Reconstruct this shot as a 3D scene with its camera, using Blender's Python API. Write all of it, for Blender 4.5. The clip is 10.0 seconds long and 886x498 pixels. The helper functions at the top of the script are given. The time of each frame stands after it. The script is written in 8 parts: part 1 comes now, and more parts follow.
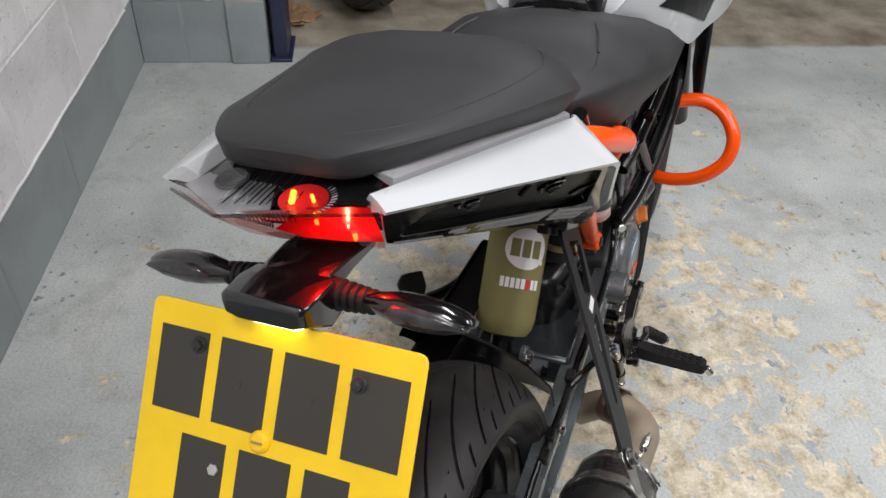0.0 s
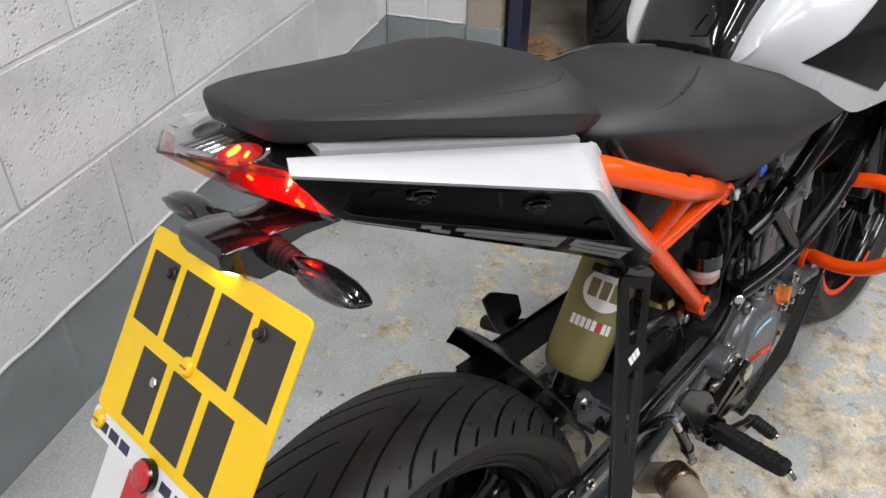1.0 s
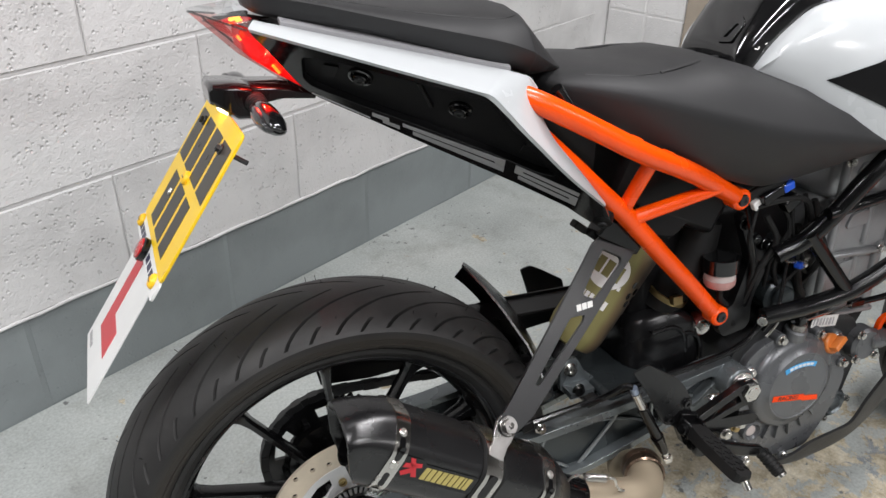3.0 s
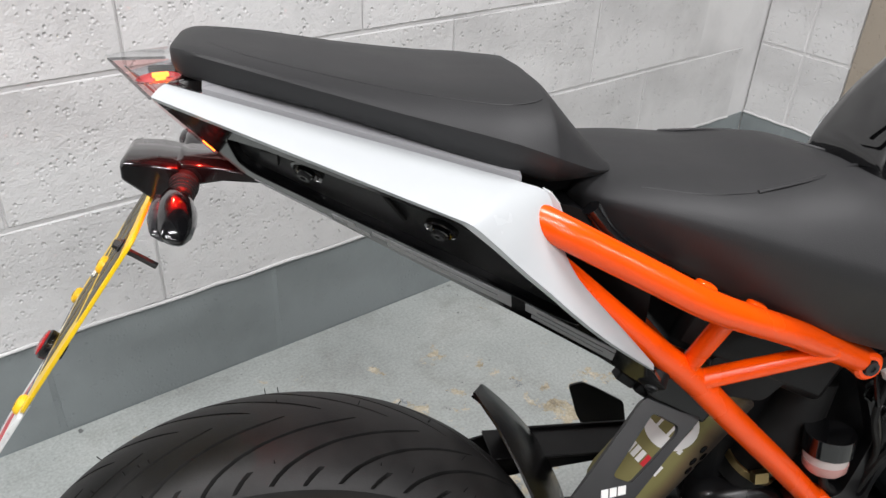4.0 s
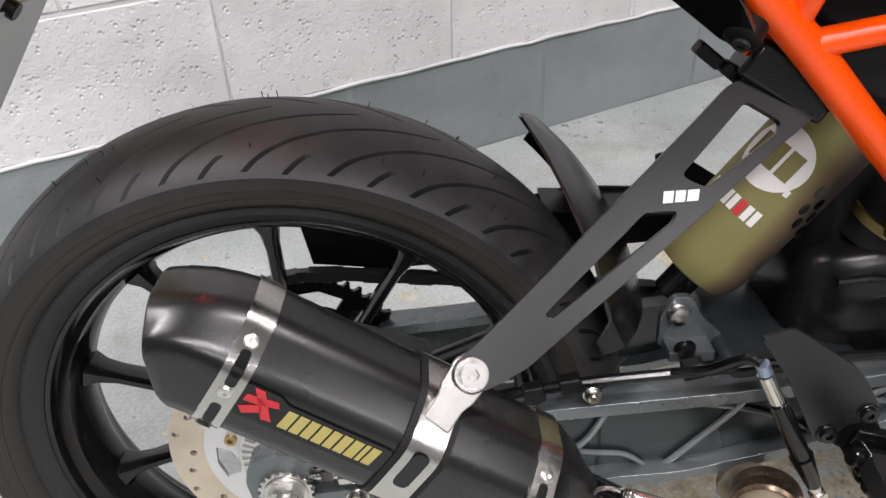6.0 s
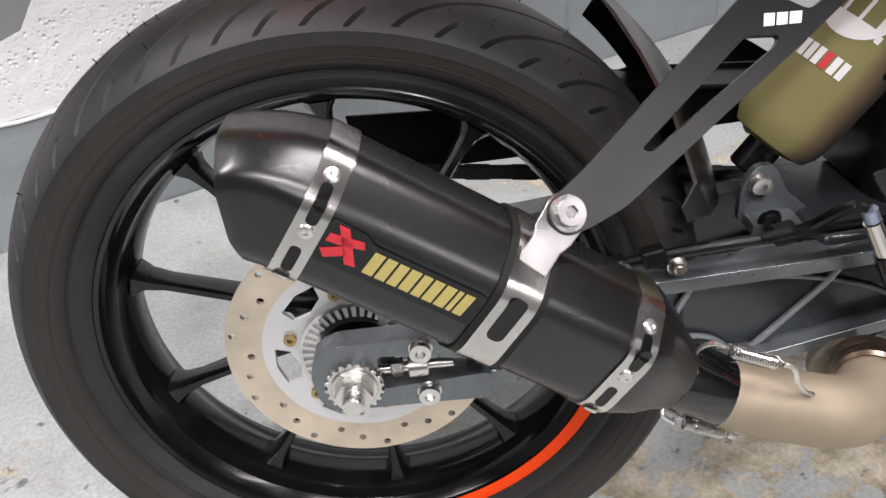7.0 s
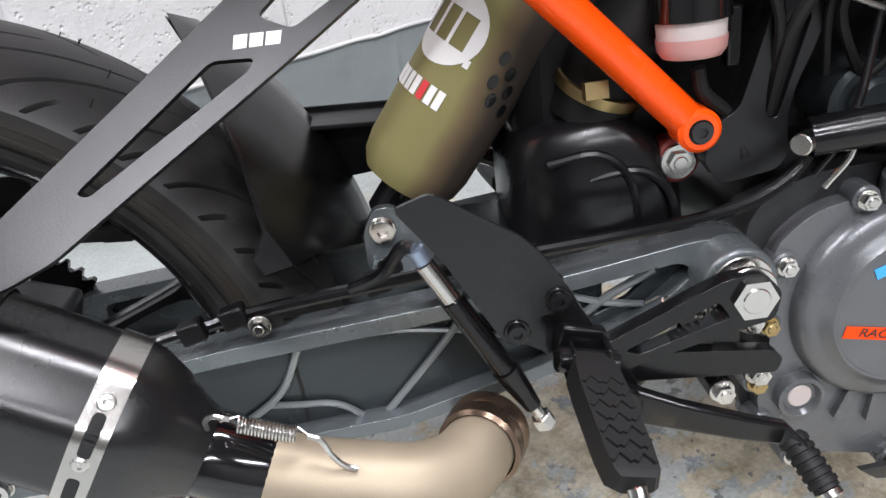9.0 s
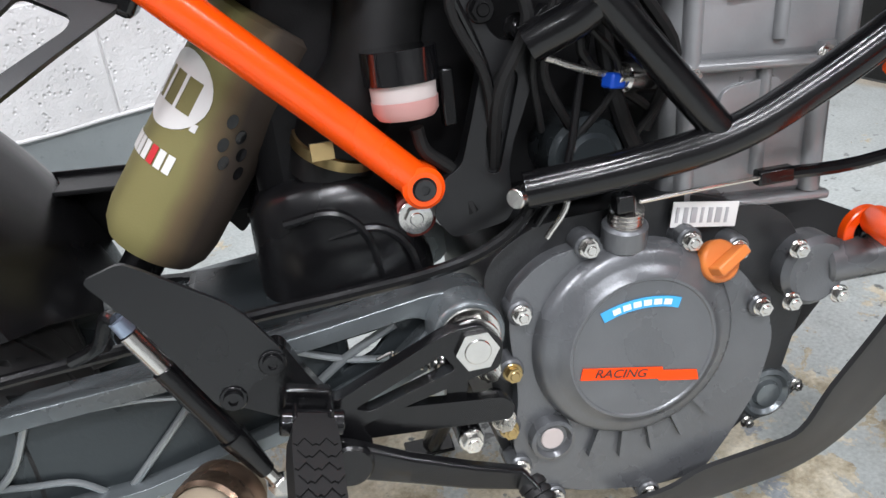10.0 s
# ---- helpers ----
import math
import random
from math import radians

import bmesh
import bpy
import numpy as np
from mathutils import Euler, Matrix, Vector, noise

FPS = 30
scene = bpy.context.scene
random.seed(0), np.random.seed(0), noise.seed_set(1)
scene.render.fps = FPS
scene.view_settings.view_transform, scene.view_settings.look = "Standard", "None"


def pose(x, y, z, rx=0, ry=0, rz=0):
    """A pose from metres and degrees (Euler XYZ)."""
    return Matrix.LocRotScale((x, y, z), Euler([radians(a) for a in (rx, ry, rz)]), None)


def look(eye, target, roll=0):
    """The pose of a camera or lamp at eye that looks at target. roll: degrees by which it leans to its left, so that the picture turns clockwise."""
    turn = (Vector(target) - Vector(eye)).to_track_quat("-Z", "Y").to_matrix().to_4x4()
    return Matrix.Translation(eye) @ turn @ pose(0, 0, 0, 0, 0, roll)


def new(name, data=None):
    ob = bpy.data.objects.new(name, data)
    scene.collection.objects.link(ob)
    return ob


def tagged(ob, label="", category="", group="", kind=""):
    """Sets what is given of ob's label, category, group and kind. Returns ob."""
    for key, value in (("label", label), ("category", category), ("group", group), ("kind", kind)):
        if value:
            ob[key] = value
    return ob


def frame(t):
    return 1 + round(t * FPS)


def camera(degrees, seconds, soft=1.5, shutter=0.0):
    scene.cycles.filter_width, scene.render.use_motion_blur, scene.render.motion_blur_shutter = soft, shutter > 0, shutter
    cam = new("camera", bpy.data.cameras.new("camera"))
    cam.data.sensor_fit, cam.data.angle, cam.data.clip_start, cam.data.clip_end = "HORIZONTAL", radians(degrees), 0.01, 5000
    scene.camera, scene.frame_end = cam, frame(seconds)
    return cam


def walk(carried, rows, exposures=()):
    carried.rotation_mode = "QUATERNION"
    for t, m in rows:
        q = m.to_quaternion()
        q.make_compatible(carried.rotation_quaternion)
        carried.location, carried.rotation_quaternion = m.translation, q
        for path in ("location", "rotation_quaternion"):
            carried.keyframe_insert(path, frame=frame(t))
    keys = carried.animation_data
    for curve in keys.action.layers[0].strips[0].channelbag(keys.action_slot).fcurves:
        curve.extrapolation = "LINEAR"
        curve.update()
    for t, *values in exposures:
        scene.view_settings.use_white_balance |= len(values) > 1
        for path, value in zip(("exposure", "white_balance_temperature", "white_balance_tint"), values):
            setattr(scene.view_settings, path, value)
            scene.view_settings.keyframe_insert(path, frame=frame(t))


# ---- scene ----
cam = camera(59.5, 10.0, 1.5, 0.0)
# seconds, eye, the place looked at, and roll in degrees
PATH = [
    (0, (-0.443, 0.051, 1.211), (1.101, -0.128, -0.047), 2.7),
    (0.5, (-0.428, -0.08, 1.195), (1.144, 0.064, -0.033), 2.0),
    (1, (-0.451, -0.187, 1.195), (1.088, 0.283, 0.007), 0.9),
    (1.5, (-0.514, -0.377, 1.201), (0.962, 0.343, 0.059), 0.6),
    (2, (-0.558, -0.462, 1.197), (0.85, 0.437, 0.097), 0.9),
    (2.2, (-0.574, -0.492, 1.188), (0.808, 0.461, 0.101), 1.1),
    (3.3, (-0.433, -0.589, 1.117), (0.823, 0.583, 0.091), 2.2),
    (3.5, (-0.37, -0.581, 1.14), (0.809, 0.653, 0.097), 2.8),
    (4, (-0.214, -0.488, 1.122), (0.863, 0.841, 0.087), 2.8),
    (4.5, (-0.1, -0.47, 1.06), (0.87, 0.918, -0.005), 2.2),
    (5, (-0.009, -0.513, 0.979), (0.836, 0.916, -0.137), 0.8),
    (5.5, (-0.033, -0.54, 0.898), (0.727, 0.906, -0.256), -0.7),
    (6, (-0.123, -0.526, 0.861), (0.621, 0.904, -0.323), -1.8),
    (6.2, (-0.146, -0.516, 0.84), (0.589, 0.904, -0.36), -2.3),
    (7.3, (-0.182, -0.526, 0.74), (0.539, 0.912, -0.448), -5.3),
    (7.5, (-0.17, -0.539, 0.724), (0.553, 0.913, -0.447), -5.5),
    (8, (-0.108, -0.573, 0.688), (0.62, 0.899, -0.454), -6.1),
    (8.5, (-0.003, -0.61, 0.68), (0.762, 0.872, -0.424), -6.4),
    (9, (0.094, -0.624, 0.696), (0.913, 0.854, -0.374), -6.9),
    (9.5, (0.162, -0.657, 0.704), (1.074, 0.796, -0.325), -6.7),
    (10, (0.187, -0.689, 0.696), (1.259, 0.676, -0.298), -4.7),
]
walk(cam, [(t, look(eye, target, roll)) for t, eye, target, roll in PATH], [(0.0, -0.3, 6500, 12), (1.0, -0.25, 6500, 12), (2.2, -0.15, 6500, 11), (3.5, -0.12, 6500, 10), (4.5, -0.08, 6480, 10), (5.5, 0.1, 6500, 12), (6.2, 0.2, 6550, 14), (7.3, 0.32, 6550, 16), (8.5, 0.45, 6350, 14), (10.0, 0.62, 6200, 11)])

# ---- world and lights: an indoor garage lit by ceiling battens ----
world = bpy.data.worlds.new("garage_air")
world.use_nodes = True
world.node_tree.nodes["Background"].inputs[0].default_value = (0.9, 0.95, 1.0, 1)
world.node_tree.nodes["Background"].inputs[1].default_value = 0.15
scene.world = world

CEILING = 2.45
# unseen battens: number and places assumed, set for highlights and floor brightness
BATTENS = [(-1.2, 0.20, 0), (0.9, -0.50, 0), (-0.4, -1.45, 0), (1.2, -3.0, 0), (-0.8, -3.0, 0)]
for bx, by, turn in BATTENS:
    data = bpy.data.lights.new("batten_light", "AREA")
    data.shape, data.size, data.size_y = "RECTANGLE", 1.2, 0.09
    data.energy, data.color = 37.0, (1.0, 0.985, 1.0)
    lamp = new("batten_light", data)
    lamp.matrix_world = pose(bx, by, CEILING - 0.10, 0, 0, turn)

# ---- materials ----
def mat(name, color, rough=0.5, metal=0.0, coat=0.0, grain=0.0, grain_scale=200.0, vary=0.0, vary_scale=6.0, rough_vary=0.0, spec=None):
    """A surface with fine relief (grain) and blotches of tone and gloss at a larger scale."""
    m = bpy.data.materials.new(name)
    m.use_nodes = True
    nt = m.node_tree
    b = nt.nodes["Principled BSDF"]
    b.inputs["Base Color"].default_value = (*color, 1)
    b.inputs["Roughness"].default_value = rough
    b.inputs["Metallic"].default_value = metal
    b.inputs["Coat Weight"].default_value = coat
    b.inputs["Coat Roughness"].default_value = 0.08
    if spec is not None:
        b.inputs["Specular IOR Level"].default_value = spec
    tc = nt.nodes.new("ShaderNodeTexCoord")
    if grain:
        n = nt.nodes.new("ShaderNodeTexNoise")
        n.inputs["Scale"].default_value, n.inputs["Detail"].default_value = grain_scale, 3
        nt.links.new(tc.outputs["Object"], n.inputs["Vector"])
        bp = nt.nodes.new("ShaderNodeBump")
        bp.inputs["Strength"].default_value, bp.inputs["Distance"].default_value = grain, 0.00035
        nt.links.new(n.outputs["Fac"], bp.inputs["Height"])
        nt.links.new(bp.outputs["Normal"], b.inputs["Normal"])
    if vary or rough_vary:
        n2 = nt.nodes.new("ShaderNodeTexNoise")
        n2.inputs["Scale"].default_value, n2.inputs["Detail"].default_value = vary_scale, 5
        nt.links.new(tc.outputs["Object"], n2.inputs["Vector"])
        if vary:
            r = nt.nodes.new("ShaderNodeMapRange")
            r.inputs[1].default_value, r.inputs[2].default_value = 0.3, 0.7
            r.inputs[3].default_value, r.inputs[4].default_value = 1 - vary, 1 + vary
            nt.links.new(n2.outputs["Fac"], r.inputs[0])
            mx = nt.nodes.new("ShaderNodeVectorMath")
            mx.operation = "SCALE"
            mx.inputs[0].default_value = color
            nt.links.new(r.outputs[0], mx.inputs["Scale"])
            nt.links.new(mx.outputs[0], b.inputs["Base Color"])
        if rough_vary:
            r2 = nt.nodes.new("ShaderNodeMapRange")
            r2.inputs[1].default_value, r2.inputs[2].default_value = 0.3, 0.7
            r2.inputs[3].default_value, r2.inputs[4].default_value = rough - rough_vary, rough + rough_vary
            nt.links.new(n2.outputs["Fac"], r2.inputs[0])
            nt.links.new(r2.outputs[0], b.inputs["Roughness"])
    return m


def glass(name, color, rough=0.03):
    """Clear or tinted lens plastic: a glossy film over a tinted see-through body."""
    m = bpy.data.materials.new(name)
    m.use_nodes = True
    nt = m.node_tree
    nt.nodes.remove(nt.nodes["Principled BSDF"])
    out = nt.nodes["Material Output"]
    tr, gl, mix, lw, pw, ad = (nt.nodes.new("ShaderNode" + k) for k in ("BsdfTransparent", "BsdfGlossy", "MixShader", "LayerWeight", "Math", "Math"))
    tr.inputs[0].default_value = (*color, 1)
    gl.inputs["Roughness"].default_value = rough
    lw.inputs["Blend"].default_value = 0.5
    pw.operation, pw.inputs[1].default_value = "POWER", 5.0
    ad.operation, ad.inputs[1].default_value, ad.inputs[2].default_value = "MULTIPLY_ADD", 0.7, 0.05
    nt.links.new(lw.outputs["Facing"], pw.inputs[0])
    nt.links.new(pw.outputs[0], ad.inputs[0])
    nt.links.new(ad.outputs[0], mix.inputs[0])
    nt.links.new(tr.outputs[0], mix.inputs[1])
    nt.links.new(gl.outputs[0], mix.inputs[2])
    nt.links.new(mix.outputs[0], out.inputs["Surface"])
    return m


def emitter(name, color, strength):
    m = bpy.data.materials.new(name)
    m.use_nodes = True
    b = m.node_tree.nodes["Principled BSDF"]
    b.inputs["Base Color"].default_value = (*color, 1)
    b.inputs["Emission Color"].default_value = (*color, 1)
    b.inputs["Emission Strength"].default_value = strength
    return m


VINYL = mat("seat_vinyl", (0.021, 0.021, 0.022), 0.56, grain=0.55, grain_scale=900, vary=0.10, vary_scale=9, rough_vary=0.07, spec=0.35)
PAN_GREY = mat("belly_pan_plastic", (0.020, 0.020, 0.0205), 0.50, grain=0.4, grain_scale=600, vary=0.15, vary_scale=12, rough_vary=0.08, spec=0.4)
WHITE = mat("white_lacquer", (0.48, 0.50, 0.51), 0.24, coat=0.35, vary=0.03, vary_scale=12, rough_vary=0.05)
SILVER_TRIM = mat("grey_trim", (0.30, 0.30, 0.31), 0.45, vary=0.08)
ORANGE = mat("orange_powder_coat", (0.93, 0.082, 0.0008), 0.24, coat=0.0, spec=0.45, grain=0.25, grain_scale=500, vary=0.05, vary_scale=14, rough_vary=0.06)
ORANGE_DECAL = mat("orange_decal", (0.93, 0.062, 0.0008), 0.42, vary=0.04, spec=0.2)
BLACK = mat("black_plastic", (0.0045, 0.0045, 0.005), 0.40, grain=0.5, grain_scale=700, vary=0.18, rough_vary=0.1, spec=0.22)
GLOSS = mat("gloss_black", (0.004, 0.004, 0.0045), 0.11, coat=0.5, vary=0.1, rough_vary=0.05)
RIM_BLACK = mat("rim_black", (0.005, 0.005, 0.0055), 0.20, spec=0.35, coat=0.1, vary=0.2, vary_scale=30, rough_vary=0.08)
FRAME_BLACK = mat("frame_black", (0.0040, 0.0040, 0.0044), 0.19, spec=0.38, grain=0.3, grain_scale=500, vary=0.2, vary_scale=20, rough_vary=0.08)
STAY_BLACK = mat("anodised_black", (0.0075, 0.0078, 0.0085), 0.34, metal=0.1, grain=0.2, grain_scale=900, vary=0.12, rough_vary=0.08)
MUFFLER = mat("satin_black_sleeve", (0.0060, 0.0060, 0.0065), 0.28, metal=0.0, spec=0.6, grain=0.12, grain_scale=1600, vary=0.1, vary_scale=18, rough_vary=0.03)
RUBBER = mat("rubber", (0.008, 0.008, 0.008), 0.55, grain=0.3, grain_scale=600, vary=0.15, rough_vary=0.08, spec=0.25)
# paler than GUNMETAL: highlights on the swingarm ribs are put into this colour
RIB = mat("highlit_rib_casting", (0.26, 0.28, 0.285), 0.34, metal=0.6, grain=0.3, grain_scale=420, vary=0.1)
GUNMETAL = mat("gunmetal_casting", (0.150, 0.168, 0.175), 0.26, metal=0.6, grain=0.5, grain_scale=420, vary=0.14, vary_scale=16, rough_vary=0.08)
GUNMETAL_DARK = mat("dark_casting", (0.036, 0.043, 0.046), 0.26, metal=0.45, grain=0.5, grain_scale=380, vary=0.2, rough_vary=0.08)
ENGINE = mat("engine_grey", (0.118, 0.123, 0.129), 0.29, metal=0.35, grain=0.45, grain_scale=520, vary=0.10, vary_scale=22, rough_vary=0.07)
CYLINDER = mat("cast_aluminium", (0.28, 0.285, 0.29), 0.34, metal=0.4, grain=0.5, grain_scale=420, vary=0.12, vary_scale=20, rough_vary=0.08)
ENGINE_DARK = mat("engine_dark", (0.026, 0.027, 0.028), 0.42, metal=0.3, grain=0.6, grain_scale=300, vary=0.3, rough_vary=0.1)
STEEL = mat("zinc_steel", (0.62, 0.61, 0.58), 0.28, metal=0.95, grain=0.2, grain_scale=700, vary=0.12, vary_scale=40, rough_vary=0.08)
TAB_STEEL = mat("tab_steel", (0.30, 0.29, 0.28), 0.30, metal=0.9, grain=0.3, grain_scale=500, vary=0.2, vary_scale=40, rough_vary=0.1)
STRAP_STEEL = mat("brushed_strap", (0.50, 0.485, 0.46), 0.24, metal=1.0, grain=0.2, grain_scale=700, vary=0.12, vary_scale=30, rough_vary=0.07)
AIRBOX = mat("moulded_gloss_plastic", (0.0055, 0.0055, 0.006), 0.24, spec=0.4, grain=0.25, grain_scale=300, vary=0.15, rough_vary=0.06)
BRIGHT = mat("bright_steel", (0.60, 0.585, 0.56), 0.20, metal=1.0, grain=0.15, grain_scale=900, vary=0.08, vary_scale=30, rough_vary=0.06)
BRASS = mat("gold_zinc", (0.40, 0.30, 0.14), 0.3, metal=0.95, vary=0.15, vary_scale=30)
TITANIUM = mat("bead_blasted_pipe", (0.30, 0.250, 0.180), 0.55, metal=0.55, grain=0.3, grain_scale=700, vary=0.12, vary_scale=14, rough_vary=0.07)
BURNT = mat("heat_tinted_pipe", (0.20, 0.14, 0.10), 0.3, metal=0.9, vary=0.35, vary_scale=22, rough_vary=0.1)
DISC = mat("disc_steel", (0.60, 0.515, 0.41), 0.36, metal=0.65, grain=0.3, grain_scale=260, vary=0.16, vary_scale=26, rough_vary=0.08)
CARRIER = mat("disc_carrier", (0.66, 0.66, 0.66), 0.42, metal=0.5, grain=0.2, vary=0.06)
YELLOW = mat("plate_yellow", (0.84, 0.55, 0.004), 0.34, grain=0.12, grain_scale=260, vary=0.07, vary_scale=16, rough_vary=0.07)
YELLOW_CAP = mat("yellow_screw_cap", (0.85, 0.50, 0.01), 0.4, vary=0.06)
CHAR = mat("plate_black", (0.030, 0.028, 0.022), 0.45, vary=0.1)
PLATE_WHITE = mat("learner_white", (0.70, 0.71, 0.70), 0.35, vary=0.05, vary_scale=18, rough_vary=0.06)
RED = mat("learner_red", (0.50, 0.020, 0.030), 0.38, vary=0.07)
NAVY = mat("navy_paint", (0.020, 0.022, 0.055), 0.4, grain=0.2, vary=0.2)
DECAL_WHITE = mat("decal_white", (0.72, 0.72, 0.70), 0.5, vary=0.05)
DECAL_SILVER = mat("decal_silver", (0.42, 0.42, 0.43), 0.4, metal=0.3, vary=0.05)
DECAL_RED = mat("decal_red", (0.55, 0.02, 0.03), 0.45, vary=0.05)
DECAL_GOLD = mat("decal_gold", (0.52, 0.43, 0.14), 0.42, metal=0.4, vary=0.06)
DECAL_BLUE = mat("decal_blue", (0.05, 0.36, 0.72), 0.4, vary=0.05)
BLUE_PLUG = mat("blue_plug", (0.01, 0.08, 0.55), 0.4, vary=0.05)
OIL_ORANGE = mat("oil_cap_orange", (0.55, 0.16, 0.03), 0.38, vary=0.08, grain=0.2)
CLEAR = glass("clear_lens", (0.95, 0.955, 0.96), 0.04)
RED_LENS = glass("red_lens", (0.94, 0.60, 0.58), 0.05)
SMOKE = glass("smoked_lens", (0.55, 0.55, 0.55), 0.06)
MILKY = mat("milky_plastic", (0.50, 0.44, 0.42), 0.35, vary=0.08)
FLUID = mat("brake_fluid", (0.46, 0.24, 0.22), 0.3, vary=0.1)
MIRROR = mat("reflector_chrome", (0.75, 0.75, 0.76), 0.12, metal=1.0, vary=0.05)
RED_RIB = mat("red_rib", (0.22, 0.012, 0.012), 0.2, vary=0.1)
LED_HOT = emitter("led_hot", (1.0, 0.30, 0.03), 3.2)
SMOKE_GREY = mat("smoke_grey_silvering", (0.035, 0.035, 0.037), 0.25, metal=0.2, vary=0.2, vary_scale=80)
PALE_SILVER = mat("pale_silvering", (0.62, 0.61, 0.60), 0.35, metal=0.3, vary=0.15, vary_scale=90)
LED_PLATE = emitter("plate_lamp_glow", (1.0, 0.93, 0.75), 8.0)
TUBE = emitter("fluorescent_tube", (1.0, 0.98, 0.94), 6.0)


def olive_cloth():
    """Olive neoprene sleeve, browner and darker across towards the side near the engine."""
    m = mat("olive_neoprene", (0.125, 0.112, 0.042), 0.75, grain=0.5, grain_scale=600)
    nt = m.node_tree
    b = nt.nodes["Principled BSDF"]
    tc = nt.nodes.new("ShaderNodeTexCoord")
    n = nt.nodes.new("ShaderNodeTexNoise")
    n.inputs["Scale"].default_value, n.inputs["Detail"].default_value = 9, 4
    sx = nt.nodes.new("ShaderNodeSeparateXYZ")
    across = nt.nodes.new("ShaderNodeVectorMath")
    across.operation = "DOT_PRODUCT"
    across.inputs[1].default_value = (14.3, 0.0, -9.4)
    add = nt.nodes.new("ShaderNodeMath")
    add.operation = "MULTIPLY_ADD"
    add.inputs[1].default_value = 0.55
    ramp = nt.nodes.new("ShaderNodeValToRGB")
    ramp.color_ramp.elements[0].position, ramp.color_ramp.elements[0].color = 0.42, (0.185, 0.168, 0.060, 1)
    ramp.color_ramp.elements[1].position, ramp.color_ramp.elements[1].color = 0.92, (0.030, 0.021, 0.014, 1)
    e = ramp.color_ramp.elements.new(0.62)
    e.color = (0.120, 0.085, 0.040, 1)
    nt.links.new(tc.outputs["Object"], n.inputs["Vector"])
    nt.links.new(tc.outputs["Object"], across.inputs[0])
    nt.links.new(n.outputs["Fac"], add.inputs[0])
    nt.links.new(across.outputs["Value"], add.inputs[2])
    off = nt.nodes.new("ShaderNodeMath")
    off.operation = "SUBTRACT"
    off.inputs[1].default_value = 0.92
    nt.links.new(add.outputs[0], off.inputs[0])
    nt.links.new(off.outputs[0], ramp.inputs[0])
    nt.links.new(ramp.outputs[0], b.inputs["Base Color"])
    return m


OLIVE = olive_cloth()


def tyre_rubber():
    """Tyre: dark scuffed rubber, browner and dustier on the side wall."""
    m = mat("tyre_rubber", (0.024, 0.024, 0.024), 0.62, grain=0.45, grain_scale=500, spec=0.35)
    nt = m.node_tree
    b = nt.nodes["Principled BSDF"]
    tc = nt.nodes.new("ShaderNodeTexCoord")
    n = nt.nodes.new("ShaderNodeTexNoise")
    n.inputs["Scale"].default_value, n.inputs["Detail"].default_value, n.inputs["Roughness"].default_value = 14, 7, 0.65
    ramp = nt.nodes.new("ShaderNodeValToRGB")
    ramp.color_ramp.elements[0].position, ramp.color_ramp.elements[0].color = 0.30, (0.011, 0.011, 0.0112, 1)
    ramp.color_ramp.elements[1].position, ramp.color_ramp.elements[1].color = 0.80, (0.034, 0.033, 0.032, 1)
    nt.links.new(tc.outputs["Object"], n.inputs["Vector"])
    nt.links.new(n.outputs["Fac"], ramp.inputs[0])
    flat = nt.nodes.new("ShaderNodeVectorMath")
    flat.operation = "MULTIPLY"
    flat.inputs[1].default_value = (1, 0, 1)
    rad = nt.nodes.new("ShaderNodeVectorMath")
    rad.operation = "LENGTH"
    nt.links.new(tc.outputs["Object"], flat.inputs[0])
    nt.links.new(flat.outputs[0], rad.inputs[0])
    dust = nt.nodes.new("ShaderNodeValToRGB")
    dust.color_ramp.elements[0].position, dust.color_ramp.elements[0].color = 0.243, (0, 0, 0, 1)
    dust.color_ramp.elements[1].position, dust.color_ramp.elements[1].color = 0.268, (0, 0, 0, 1)
    for p in (0.248, 0.264):
        e = dust.color_ramp.elements.new(p)
        e.color = (0.75, 0.75, 0.75, 1)
    nt.links.new(rad.outputs["Value"], dust.inputs[0])
    blend = nt.nodes.new("ShaderNodeMix")
    blend.data_type = "RGBA"
    blend.inputs[7].default_value = (0.028, 0.0235, 0.0185, 1)
    nt.links.new(dust.outputs[0], blend.inputs[0])
    nt.links.new(ramp.outputs[0], blend.inputs[6])
    nt.links.new(blend.outputs[2], b.inputs["Base Color"])
    r2 = nt.nodes.new("ShaderNodeMapRange")
    r2.inputs[3].default_value, r2.inputs[4].default_value = 0.38, 0.66
    nt.links.new(n.outputs["Fac"], r2.inputs[0])
    nt.links.new(r2.outputs[0], b.inputs["Roughness"])
    return m


TYRE = tyre_rubber()


